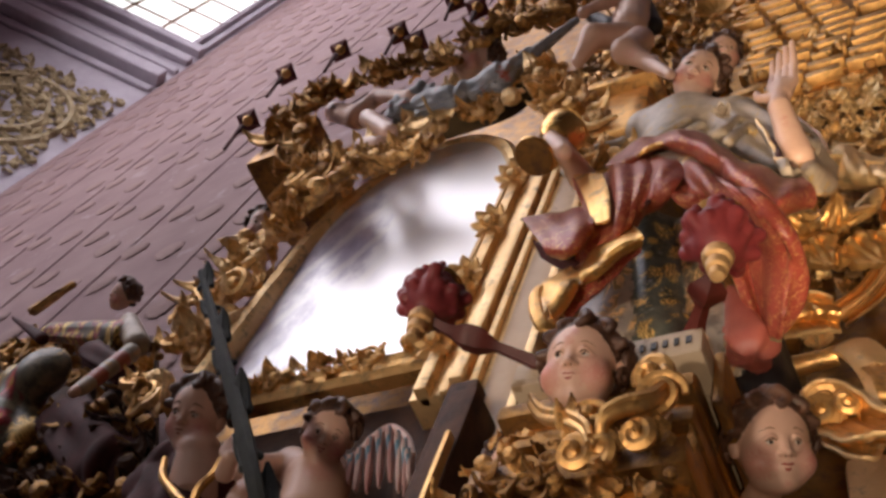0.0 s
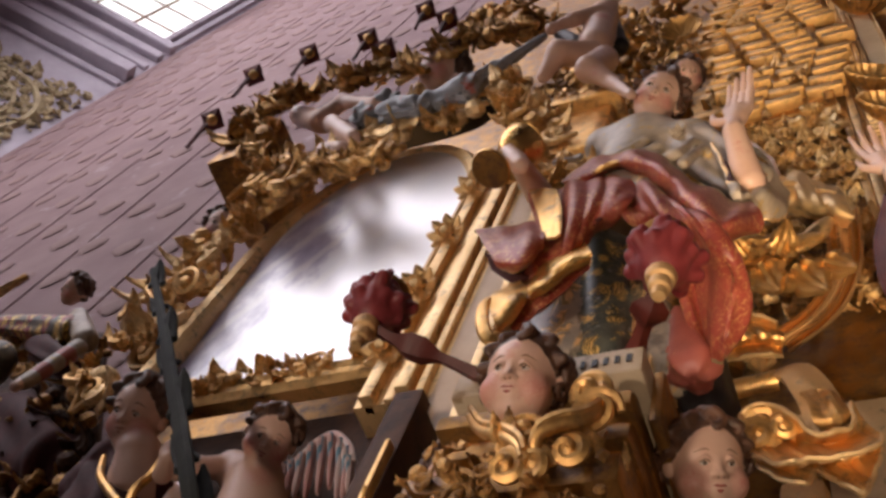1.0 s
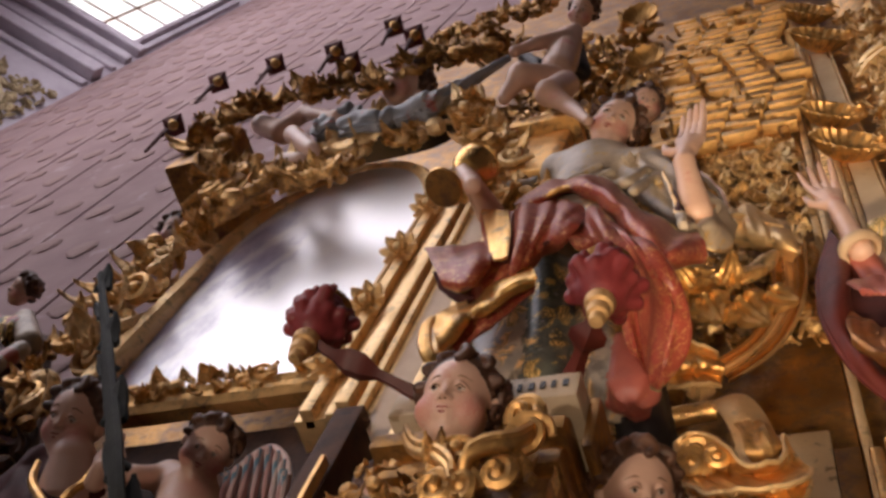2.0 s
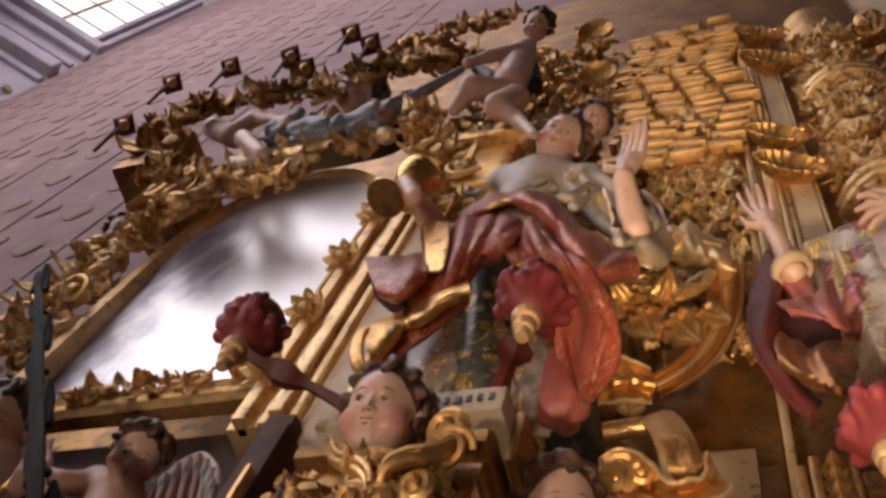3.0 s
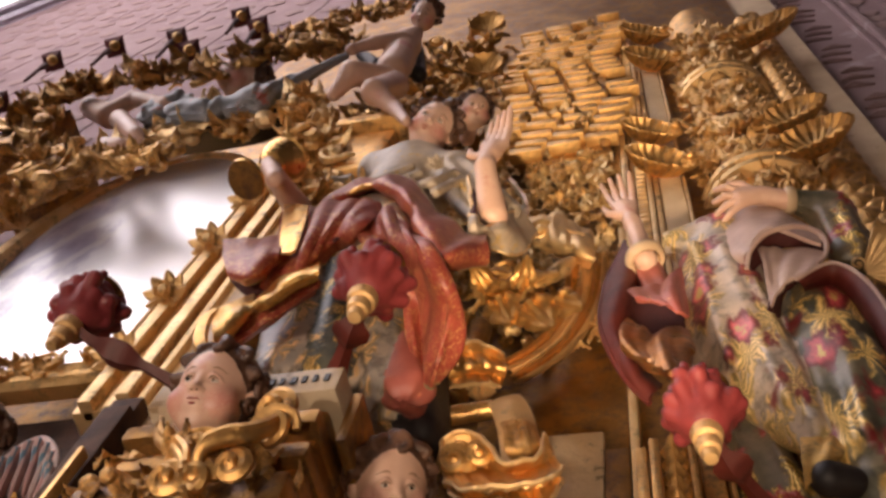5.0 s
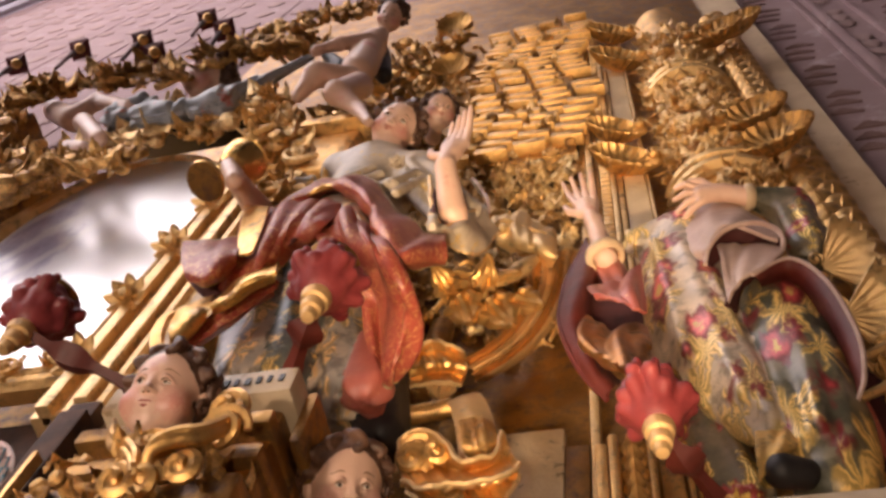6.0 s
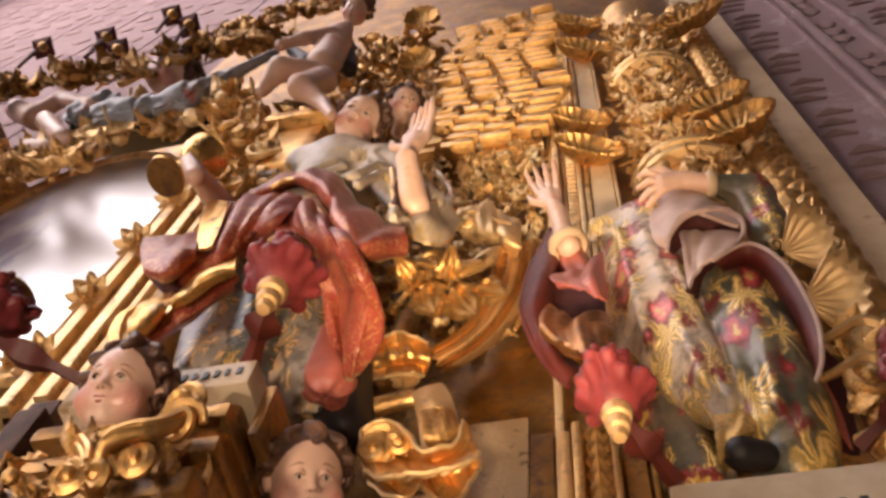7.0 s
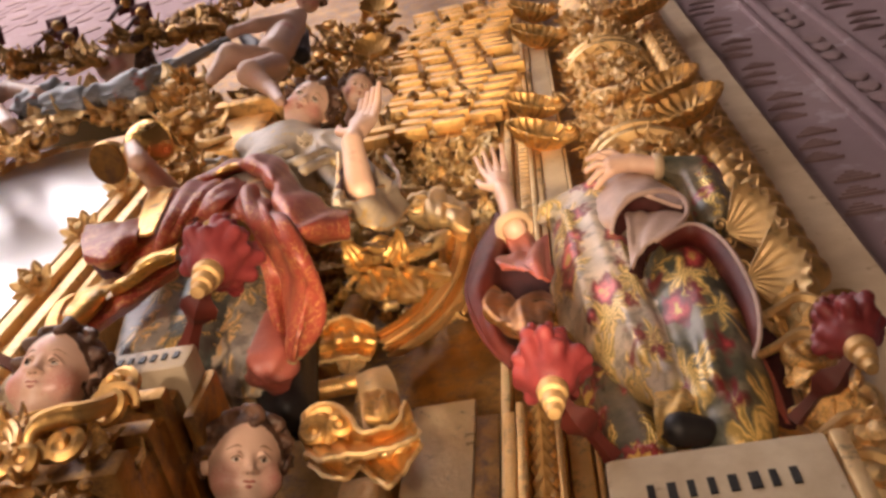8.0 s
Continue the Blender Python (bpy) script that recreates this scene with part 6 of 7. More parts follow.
lr = random.Random(7)
pl = thing("statue_plinth", (-0.65, 1.4, 3.0), "gilded scrolled plinth with a cream lettered band", "plinth")
part("block", slab(-0.86, -0.45, 1.25, 1.78, 2.8, 3.40, GOLD_DARK, 0.02), pl)
part("name_band", slab(-0.90, -0.425, 1.20, 1.74, 3.40, 3.50, LABEL, 0.012), pl, "cream painted band with dark letters")
letter_bars(pl, -0.66, -0.44, 1.197, 3.436, 3.462, 8, lr)
part("side_cheek", slab(-0.424, -0.395, 1.27, 1.80, 3.30, 3.49, GOLD_DARK, 0.012), pl, "worn dark gilded side board")
st = Shape()
for k, (o, z0, z1) in enumerate(((0.03, 3.28, 3.33), (0.015, 3.18, 3.23), (0.04, 3.02, 3.10))):
    slab(-0.88 - o, -0.44, 1.23 - o, 1.6, z0, z1, GOLD_DARK, 0.012, st)
part("mouldings", st, pl, "stepped gilded mouldings")
for at, r, hd in (((-0.512, 1.160, 3.269), 0.045, 1), ((-0.481, 1.140, 3.170), 0.05, -1), ((-0.578, 1.120, 2.998), 0.035, -1), ((-0.634, 1.120, 2.999), 0.035, 1), ((-0.511, 1.120, 3.025), 0.03, 1)):
    part("volute", scroll(r, 1.6, 0.013, GOLD, depth=0.02, hand=hd), pl, place=axes(at, (-0.1, -1, -0.5), (hd * 0.4, 0, 1)))
for line, rad in (([(-0.497, 1.160, 3.291), (-0.473, 1.140, 3.197), (-0.488, 1.100, 3.097), (-0.534, 1.080, 3.063), (-0.568, 1.080, 3.039), (-0.579, 1.100, 3.014)], [0.016, 0.020, 0.022, 0.020, 0.016]), ([(-0.825, 1.200, 3.318), (-0.755, 1.160, 3.195), (-0.670, 1.120, 3.107), (-0.615, 1.100, 3.038), (-0.599, 1.100, 2.997)], [0.014, 0.018, 0.020, 0.014])):
    arm = tube(smooth_line(line, 24), [0.8 * q for q in rad], GOLD, 10, None, 1.0)
    tube(smooth_line([Vector(q) + Vector((0.004, -0.014, 0.010)) for q in line], 24), [0.5 * q for q in rad], GOLD, 6, arm)
    part("scroll_arm", arm, pl, "fat gilded scroll under the head")
# mostly the darker gold, so the plinth's shade sits in the colour
leaves(pl, 95, box_spots(-0.92, -0.45, 1.12, 1.26, 2.82, 3.14), 0.075, [GOLD, GOLD_DARK, GOLD_DARK], 17)

pl2 = thing("statue_plinth", (0.7, 1.8, 3.0), "cream plinth with dark letters under the flowered figure", "plinth")
part("block", slab(0.455, 0.94, 1.60, 2.0, 2.6, 3.375, LABEL, 0.016), pl2)
letter_bars(pl2, 0.53, 0.87, 1.597, 3.215, 3.265, 8, lr)
part("side_board", slab(0.945, 0.985, 1.60, 2.0, 2.6, 3.38, GOLD_PALE, 0.012), pl2, "pale gilded side board")

# mouldings between the bays
pil = thing("pilaster", (0.32, 1.95, 2.8), "pale gilded pilaster with bead and dentil mouldings", "pilaster")
for x0, x1, y, z0, z1 in ((0.165, 0.195, 1.90, 2.8, 9.5), (0.20, 0.235, 1.86, 4.6, 9.5), (0.24, 0.26, 1.90, 4.6, 9.5), (0.315, 0.34, 1.86, 4.6, 9.5), (0.345, 0.37, 1.88, 4.6, 9.5), (0.485, 0.50, 1.88, 4.6, 9.5)):
    part("fillet", slab(x0, x1, y, 1.99, z0, z1, GOLD_PALE, 0.008), pil)
part("pale_strip", slab(0.375, 0.48, 1.90, 1.99, 4.6, 9.5, PALE_GILT, 0.008), pil, "pale painted strip")
for z in np.arange(4.7, 9.3, 0.055):
    part("dentil", slab(0.265, 0.31, 1.875, 1.99, z, z + 0.034, GOLD_PALE, 0.006), pil)
for x0, x1, y in ((0.18, 0.215, 1.86), (0.222, 0.25, 1.83), (0.33, 0.35, 1.84), (0.36, 0.42, 1.90), (0.43, 0.445, 1.88)):
    part("lower_fillet", slab(x0, x1, y, 1.99, 2.8, 3.98, GOLD, 0.008), pil)
for z in np.arange(2.9, 3.96, 0.062):
    part("bead_leaf", acanthus(0.075, 0.075, GOLD, 1.2, 2, thick=0.01), pil, place=axes((0.29, 1.87, z), (0, -1, 0.2), (0, 0, 1)))

blk = thing("pedestal_block", (0.03, 1.9, 2.8), "worn gilded pedestal block, its silvery sheen put into the colour", "pedestal")
part("block", slab(-0.125, 0.085, 1.90, 1.98, 2.8, 4.13, WORN_SHEEN_GILT, 0.006), blk)
part("edge_fillet", slab(-0.185, -0.15, 1.86, 1.98, 2.8, 4.05, GOLD_PALE, 0.008), blk, "pale gilded fillet")
# the cavity's shade, made as a dark sheet
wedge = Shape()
loft([[(-0.093, 1.95, 4.333), (-0.018, 1.95, 4.399), (0.106, 1.95, 4.524), (0.156, 1.95, 4.4)], [(-0.074, 1.96, 4.208), (-0.012, 1.96, 4.219), (0.076, 1.96, 4.214), (0.179, 1.96, 4.188)]], 4, 10, WOOD_AND_SHADE, WOOD_AND_SHADE, 0.02, wedge)
part("shadow_panel", wedge, blk, "dark wedge that stands in for a shaded cavity")
part("side_post", slab(0.085, 0.16, 1.91, 1.985, 2.8, 4.05, GOLD_DARK, 0.006), blk, "dark gilded side post")

# quarter-round bracket under the niche
brk = thing("niche_bracket", (-0.10, 1.98, 4.0), "curved gilded bracket with stacked mouldings and leaves", "bracket")
part("lower_plate", slab(-0.34, 0.16, 1.94, 1.979, 4.0, 5.2, GOLD_DARK, 0.006), brk, "pale gilded plate")
outer = smooth_line([(0.127, 1.8, 5.216), (0.103, 1.8, 4.866), (0.043, 1.8, 4.603), (-0.049, 1.8, 4.423), (-0.181, 1.8, 4.289)], 34)
inner = smooth_line([(-0.002, 1.68, 4.911), (-0.021, 1.68, 4.58), (-0.073, 1.68, 4.402), (-0.129, 1.68, 4.31), (-0.198, 1.68, 4.247)], 34)
steps = [(0.0, 0.10), (0.0, 0.0), (0.03, -0.02), (0.10, -0.025), (0.13, 0.0), (0.15, 0.012), (0.27, 0.012), (0.29, -0.01), (0.34, -0.025), (0.40, -0.02), (0.43, 0.008), (0.58, 0.016), (0.60, -0.01), (0.66, -0.025), (0.73, -0.01), (0.75, 0.01), (0.90, 0.014), (0.93, -0.015), (1.0, -0.02), (1.0, 0.10)]
for k in range(4):
    strip = Shape()
    run = steps[5 * k:5 * k + 6] if k < 3 else steps[15:]
    v = np.array([[outer[j] + (inner[j] - outer[j]) * u + np.array((0.0, d, 1.6 * d)) for u, d in run] for j in range(34)])
    strip.add(v.reshape(-1, 3), [q[::-1] for q in grid_faces(34, len(run))], (GOLD_PALE, GOLD, GOLD_PALE, GOLD)[k])
    part("curved_moulding", strip, brk, "curved gilded moulding")
for at, up, ln, wd, cu, nm in (((-0.302, 1.6, 4.633), (1.0, 0.05, -0.05), 0.34, 0.15, 0.5, "long bright gilded acanthus leaf"), ((-0.219, 1.57, 4.475), (0.30, 0.55, -0.55), 0.17, 0.14, 0.9, "bright gilded acanthus lobe"), ((-0.113, 1.57, 4.418), (0.50, 0.55, -0.5), 0.19, 0.15, 0.9, "bright gilded acanthus lobe"),
                              ((-0.024, 1.58, 4.435), (0.75, 0.40, -0.3), 0.13, 0.11, 0.8, "bright gilded acanthus lobe"), ((-0.256, 1.57, 4.526), (-0.35, -0.45, 0.5), 0.13, 0.10, 1.2, "gilded leaf that curls upwards"), ((-0.163, 1.6, 4.568), (0.45, -0.6, 0.5), 0.15, 0.11, 1.2, "gilded leaf that curls upwards")):
    part("leaf", acanthus(ln, wd, GOLD, cu, 3, thick=0.012, fine=2.0), brk, nm, axes(at, (0, -0.75, -0.65), up))
part("leaf_scroll", scroll(0.045, 1.5, 0.016, GOLD, tail=0.16), brk, place=axes((-0.213, 1.6, 4.712), (0, -1, -0.5)))
part("leaf_scroll", scroll(0.05, 1.4, 0.018, GOLD_PALE, tail=0.12, hand=-1), brk, place=axes((-0.112, 1.64, 5.118), (0, -1, -0.5)))
crest = Shape()
loft([[(-0.203, 1.74, 5.502), (-0.072, 1.71, 5.447), (0.072, 1.73, 5.23)],
      [(-0.172, 1.66, 5.195), (-0.036, 1.62, 5.081), (0.096, 1.66, 4.907)],
      [(-0.14, 1.66, 5.077), (-0.022, 1.63, 4.95), (0.086, 1.67, 4.861)],
      [(-0.128, 1.72, 5.13), (-0.029, 1.7, 4.994), (0.067, 1.73, 4.932)]], 18, 26, GOLD_PALE, GOLD_PALE, 0.012, crest, 0.010, 2.4, rim=GOLD_PALE)
part("crest_leaf", crest, brk, "pale gilded rolled leaf")
fruit = Shape()
tube(smooth_line([(-0.113, 1.66, 4.724), (-0.036, 1.64, 4.749), (0.01, 1.66, 4.866)], 12), [0.012, 0.030, 0.034, 0.02], GOLD_PALE, 12, fruit)
part("pod", fruit, brk, "pale gilded pod")

# rolled strapwork below it
stw = thing("strapwork_volute", (-0.2, 1.8, 3.4), "rolled gilded strapwork with volutes over a short pillar", "ornament")
part("pillar", slab(-0.235, -0.115, 1.72, 1.97, 2.8, 3.60, GOLD_PALE, 0.03), stw, "pale gilded pillar")
part("roll", tube([(-0.372, 1.66, 3.921), (-0.294, 1.66, 3.936), (-0.204, 1.66, 3.947)], [0.030, 0.030, 0.030], GOLD, 16), stw, "bright gilded half round roll")
bend = Shape()
loft([[(-0.243, 1.72, 4.038), (-0.208, 1.72, 4.071), (-0.161, 1.72, 4.093)],
      [(-0.199, 1.62, 3.9), (-0.161, 1.62, 3.925), (-0.108, 1.62, 3.924)],
      [(-0.171, 1.58, 3.798), (-0.123, 1.57, 3.789), (-0.071, 1.59, 3.804)],
      [(-0.141, 1.57, 3.679), (-0.097, 1.56, 3.661), (-0.043, 1.58, 3.682)],
      [(-0.127, 1.59, 3.595), (-0.08, 1.58, 3.578), (-0.034, 1.6, 3.6)]], 22, 10, GOLD_PALE, GOLD_PALE, 0.02, bend)
part("bent_strap", bend, stw, "pale gilded strap bent over the roll")
bowl = Shape()
loft([[(-0.276, 1.55, 3.551), (-0.276, 1.53, 3.629), (-0.232, 1.52, 3.651), (-0.167, 1.52, 3.608), (-0.12, 1.52, 3.517), (-0.069, 1.52, 3.5), (-0.021, 1.53, 3.545), (-0.021, 1.55, 3.649)],
      [(-0.284, 1.58, 3.573), (-0.272, 1.57, 3.609), (-0.229, 1.57, 3.605), (-0.175, 1.57, 3.573), (-0.13, 1.57, 3.544), (-0.077, 1.57, 3.535), (-0.024, 1.57, 3.563), (-0.018, 1.58, 3.655)],
      [(-0.278, 1.58, 3.555), (-0.249, 1.57, 3.54), (-0.212, 1.57, 3.537), (-0.168, 1.57, 3.525), (-0.12, 1.57, 3.512), (-0.064, 1.57, 3.512), (-0.008, 1.57, 3.536), (0.003, 1.58, 3.597)],
      [(-0.251, 1.54, 3.479), (-0.201, 1.52, 3.417), (-0.164, 1.51, 3.404), (-0.127, 1.51, 3.407), (-0.081, 1.51, 3.402), (-0.03, 1.51, 3.409), (0.021, 1.52, 3.441), (0.033, 1.54, 3.499)]], 22, 64, GOLD, GOLD_DARK, 0.010, bowl, 0.004, 5.0, 0.3, GOLD_PALE)
part("rolled_strap", bowl, stw, "curling gilded strap")
for at, r, hd in (((-0.227, 1.56, 3.607), 0.050, 1), ((-0.242, 1.55, 3.569), 0.034, -1), ((-0.183, 1.55, 3.584), 0.026, 1)):
    part("volute", scroll(r, 1.6, 0.013, GOLD, tail=0.06, depth=0.02, hand=hd), stw, place=axes(at, (0.1, -1, -0.6)))
tip = Shape()
loft([[(-0.138, 1.56, 3.72), (-0.089, 1.55, 3.722), (-0.044, 1.57, 3.696)],
      [(-0.117, 1.53, 3.638), (-0.071, 1.52, 3.626), (-0.028, 1.54, 3.623)],
      [(-0.108, 1.53, 3.576), (-0.056, 1.52, 3.563), (-0.02, 1.54, 3.601)],
      [(-0.099, 1.56, 3.572), (-0.055, 1.55, 3.558), (-0.027, 1.57, 3.624)]], 16, 16, GOLD, GOLD, 0.010, tip, 0.007, 1.6, rim=GOLD_PALE)
part("strap_tip", tip, stw, "rolled gilded leaf tip")
skirt = Shape()
loft([[(-0.271, 1.58, 3.529), (-0.192, 1.57, 3.478), (-0.113, 1.57, 3.473), (-0.043, 1.57, 3.478), (0.018, 1.58, 3.541)],
      [(-0.272, 1.6, 3.529), (-0.197, 1.59, 3.474), (-0.131, 1.6, 3.494), (-0.047, 1.59, 3.466), (0.017, 1.6, 3.537)],
      [(-0.248, 1.57, 3.47), (-0.194, 1.56, 3.408), (-0.145, 1.56, 3.386), (-0.122, 1.59, 3.456), (-0.067, 1.56, 3.366), (-0.027, 1.55, 3.324), (-0.011, 1.57, 3.383), (0.009, 1.57, 3.429), (0.027, 1.58, 3.503)]], 16, 64, GOLD, GOLD_DARK, 0.010, skirt, 0.006, 6.0, 0.0, GOLD_PALE)
part("leaf_skirt", skirt, stw, "gilded leaf fringe under the strap")
collar = Shape()
loft([[(-0.37, 1.64, 4.266), (-0.332, 1.62, 4.27), (-0.27, 1.61, 4.258), (-0.191, 1.64, 4.217)],
      [(-0.373, 1.67, 4.257), (-0.332, 1.66, 4.268), (-0.269, 1.65, 4.246), (-0.191, 1.67, 4.213)],
      [(-0.35, 1.63, 4.149), (-0.286, 1.61, 4.123), (-0.226, 1.61, 4.118), (-0.171, 1.64, 4.126)],
      [(-0.358, 1.66, 4.126), (-0.292, 1.65, 4.128), (-0.236, 1.65, 4.121), (-0.187, 1.67, 4.12)],
      [(-0.346, 1.64, 4.052), (-0.274, 1.62, 4.029), (-0.215, 1.62, 4.02), (-0.182, 1.64, 4.034)]], 26, 30, GOLD, GOLD_DARK, 0.010, collar, 0.005, 3.0, 0.0, GOLD_PALE)
part("collar_leaf", collar, stw, "gilded leaf rolled round the post")
part("post", tube([(-0.361, 1.74, 4.124), (-0.33, 1.74, 4.328), (-0.331, 1.76, 4.614)], [0.045, 0.045, 0.045], GOLD_DARK, 14), stw, "dark gilded round post")
part("leaf", acanthus(0.10, 0.10, GOLD_PALE, 0.6, 3, thick=0.01, fine=1.5), stw, "pale gilded leaf", axes((-0.246, 1.64, 4.082), (0, -1, -0.6), (0.0, 0.5, -0.9)))
part("shelf_box", slab(-0.50, -0.27, 1.58, 1.9, 2.8, 3.30, GOLD_DARK, 0.02), stw, "dark gilded box")

# dark wooden ends under the painting, and the pale upright beside it
und = thing("frame_pedestal", (-1.25, 1.6, 2.8), "dark wooden pedestals under the picture frame", "pedestal")
part("upright", slab(-1.22, -1.10, 1.50, 1.95, 2.8, 6.0, CREAM, 0.01), und, "cream and gold upright")
part("upright_fillet", slab(-1.095, -1.06, 1.47, 1.95, 2.8, 6.0, GOLD_PALE, 0.01), und, "pale gilded fillet")
part("wooden_block", slab(-1.30, -1.20, 1.44, 1.9, 2.6, 3.86, WOOD_AND_SHADE, 0.01), und, "dark wooden block")
part("wooden_board", slab(-1.195, -1.11, 1.34, 1.49, 2.6, 3.66, WOOD_AND_SHADE, 0.01), und, "dark wooden board")
# dark board added over the bright back, in place of shade
part("shade_board", slab(-2.62, -1.31, 1.62, 1.71, 3.2, 4.07, WOOD_AND_SHADE, 0.01), und, "added dark board in place of shade under the frame")
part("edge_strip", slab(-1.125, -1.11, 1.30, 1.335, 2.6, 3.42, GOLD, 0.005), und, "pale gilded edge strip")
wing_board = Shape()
loft([[(-5.588, 1.72, 5.855), (-4.92, 1.72, 5.818), (-4.311, 1.72, 5.619), (-3.673, 1.72, 5.369)], [(-4.596, 1.72, 4.828), (-4.039, 1.72, 4.776), (-3.579, 1.72, 4.653), (-3.115, 1.72, 4.528)], [(-3.699, 1.72, 3.898), (-3.234, 1.72, 3.822), (-2.91, 1.72, 3.77), (-2.575, 1.72, 3.715)]], 8, 12, WOOD_AND_SHADE, WOOD_AND_SHADE, 0.03, wing_board)
part("wing_board", wing_board, und, "dark board behind the carving")
leaves(und, 110, line_spots([(-5.102, 1.66, 5.546), (-4.602, 1.66, 5.496), (-3.914, 1.66, 5.152), (-3.392, 1.64, 4.951)], 0.16, 0.03), 0.12, [GOLD_DARK, GOLD_DARK, GOLD], 35)
# near-black leaves mixed in: shade within the carving put into colour
leaves(und, 90, line_spots([(-3.756, 1.62, 4.276), (-3.603, 1.6, 4.454), (-3.169, 1.6, 4.341), (-3.082, 1.62, 4.448)], 0.13, 0.04), 0.11, [GOLD_DARK, GOLD_DARK, WOOD_AND_SHADE], 33)
leaves(und, 60, line_spots([(-3.515, 1.66, 4.05), (-3.204, 1.66, 4.102), (-2.786, 1.66, 4.035)], 0.14, 0.04), 0.12, [GOLD_DARK, WOOD_AND_SHADE], 34)
leaves(und, 130, box_spots(-3.4, -1.75, 1.74, 1.86, 3.3, 4.0), 0.13, [GOLD_DARK, GOLD_DARK, GOLD], 31)
for k in range(7):
    part("volute", scroll(0.08 + 0.02 * (k % 3), 1.5, 0.02, GOLD_DARK, tail=0.15, hand=1 if k % 2 else -1), und, place=axes((-3.1 + 0.19 * k, 1.72, 3.75 + 0.12 * (k % 2)), (0, -1, -0.4)))

# the pediment over the painting
ped = thing("pediment", (-2.4, 1.3, 6.6), "overhanging gilded pediment with dark soffit and leaf crest", "pediment")
cr = [(-3.170, 1.150, 6.636), (-3.108, 1.120, 6.998), (-2.684, 1.100, 7.041), (-2.120, 1.100, 6.793), (-1.843, 1.120, 7.131), (-1.494, 1.150, 7.176), (-1.297, 1.200, 7.413)]
# darker gold prevails here: the crest's dimness put into the colour
leaves(ped, 220, line_spots(cr, 0.08, 0.05), 0.13, [GOLD, GOLD_DARK, GOLD_DARK], 41)
# the overhang's shadow is put into the soffit's black colour
so = Shape()
loft([[(-2.468, 1.36, 6.549), (-2.174, 1.36, 6.518), (-1.904, 1.36, 6.583), (-1.681, 1.36, 6.738), (-1.604, 1.36, 7.243)],
      [(-2.715, 1.57, 6.88), (-2.367, 1.57, 6.827), (-2.045, 1.57, 6.805), (-1.776, 1.57, 6.853), (-1.654, 1.57, 7.171)]], 6, 24, BLACK, BLACK, 0.02, so)
part("soffit", so, ped, "soffit board, its shadow put in as black")
ed = Shape()
loft([[(-2.384, 1.32, 6.367), (-2.088, 1.3, 6.247), (-1.88, 1.3, 6.335), (-1.66, 1.3, 6.388), (-1.517, 1.3, 6.578), (-1.491, 1.3, 7.035), (-1.405, 1.3, 7.564)],
      [(-2.377, 1.3, 6.393), (-2.107, 1.28, 6.311), (-1.889, 1.28, 6.379), (-1.674, 1.28, 6.454), (-1.551, 1.28, 6.649), (-1.523, 1.28, 7.096), (-1.421, 1.28, 7.612)]], 5, 70, GOLD_PALE, GOLD_PALE, 0.02, ed, 0.012, 8.0)
part("scalloped_edge", ed, ped, "pale scalloped gilded edge")
leaves(ped, 130, line_spots([(-2.424, 1.45, 9.305), (-2.181, 1.45, 9.777), (-1.805, 1.45, 9.899), (-1.505, 1.45, 9.746)], 0.16, 0.05), 0.12, [GOLD, GOLD_DARK], 48)
leaves(ped, 60, line_spots([(-1.698, 1.42, 7.284), (-1.389, 1.42, 6.572), (-1.212, 1.42, 6.144)], 0.09, 0.05), 0.12, [GOLD, GOLD_PALE], 49)
part("end_block", slab(-3.30, -3.02, 1.2, 1.8, 6.35, 6.95, GOLD_DARK, 0.03), ped, "dark gilded end block")
leaves(ped, 60, line_spots([(-3.250, 1.150, 6.887), (-2.711, 1.200, 6.038), (-2.484, 1.250, 5.636)], 0.12, 0.05), 0.17, [GOLD, GOLD_DARK], 43)
leaves(ped, 60, line_spots([(-2.368, 1.250, 5.767), (-2.122, 1.250, 5.742), (-1.901, 1.250, 5.657)], 0.10, 0.05), 0.14, [GOLD, GOLD_DARK], 44)
leaves(ped, 70, line_spots([(-1.373, 1.250, 6.317), (-1.195, 1.300, 5.878), (-1.091, 1.350, 5.629)], 0.10, 0.05), 0.13, [GOLD, GOLD_PALE], 45)
part("cornice_block", slab(-1.06, -0.80, 1.36, 1.95, 5.45, 5.95, GOLD, 0.03), ped, "gilded cornice block")
part("cornice_step", slab(-1.10, -0.76, 1.30, 1.95, 5.95, 6.05, GOLD, 0.02), ped, "gilded cornice step")
leaves(ped, 50, line_spots([(-1.123, 1.300, 5.280), (-0.957, 1.300, 4.993), (-0.904, 1.350, 5.177)], 0.07, 0.04), 0.12, [GOLD], 46)

# gilded relief behind the figures
rel = thing("carved_backdrop", (-0.4, 1.9, 5), "dense gilded relief of leaves and buds behind the figures", "relief")
# the brighter gold copy paints the lamp's glow onto this relief
leaves(rel, 760, box_spots(-0.75, 0.16, 1.82, 1.92, 4.6, 6.6), 0.078, [GOLD_LIT, GOLD_LIT, GOLD], 51)
part("upper_foliage", foliage(200, box_spots(-1.5, -0.62, 1.66, 1.86, 6.6, 9.6), 0.13, [GOLD, GOLD_DARK], 52), rel, "dense carved gilded leaves", kind="stuff")
leaves(rel, 80, box_spots(-1.05, -0.62, 1.62, 1.8, 4.6, 5.6), 0.11, [GOLD, GOLD_DARK], 53)
# stepped bars that climb in zigzag columns
zr = random.Random(3)
bar = slab(-0.088, 0.088, -0.040, 0.03, -0.034, 0.034, GOLD, 0.005)
bar_mesh = mesh_from("zigzag_bar", bar.v, bar.f, bar.mats, bar.i)
inv = PLACE[rel.name].inverted()
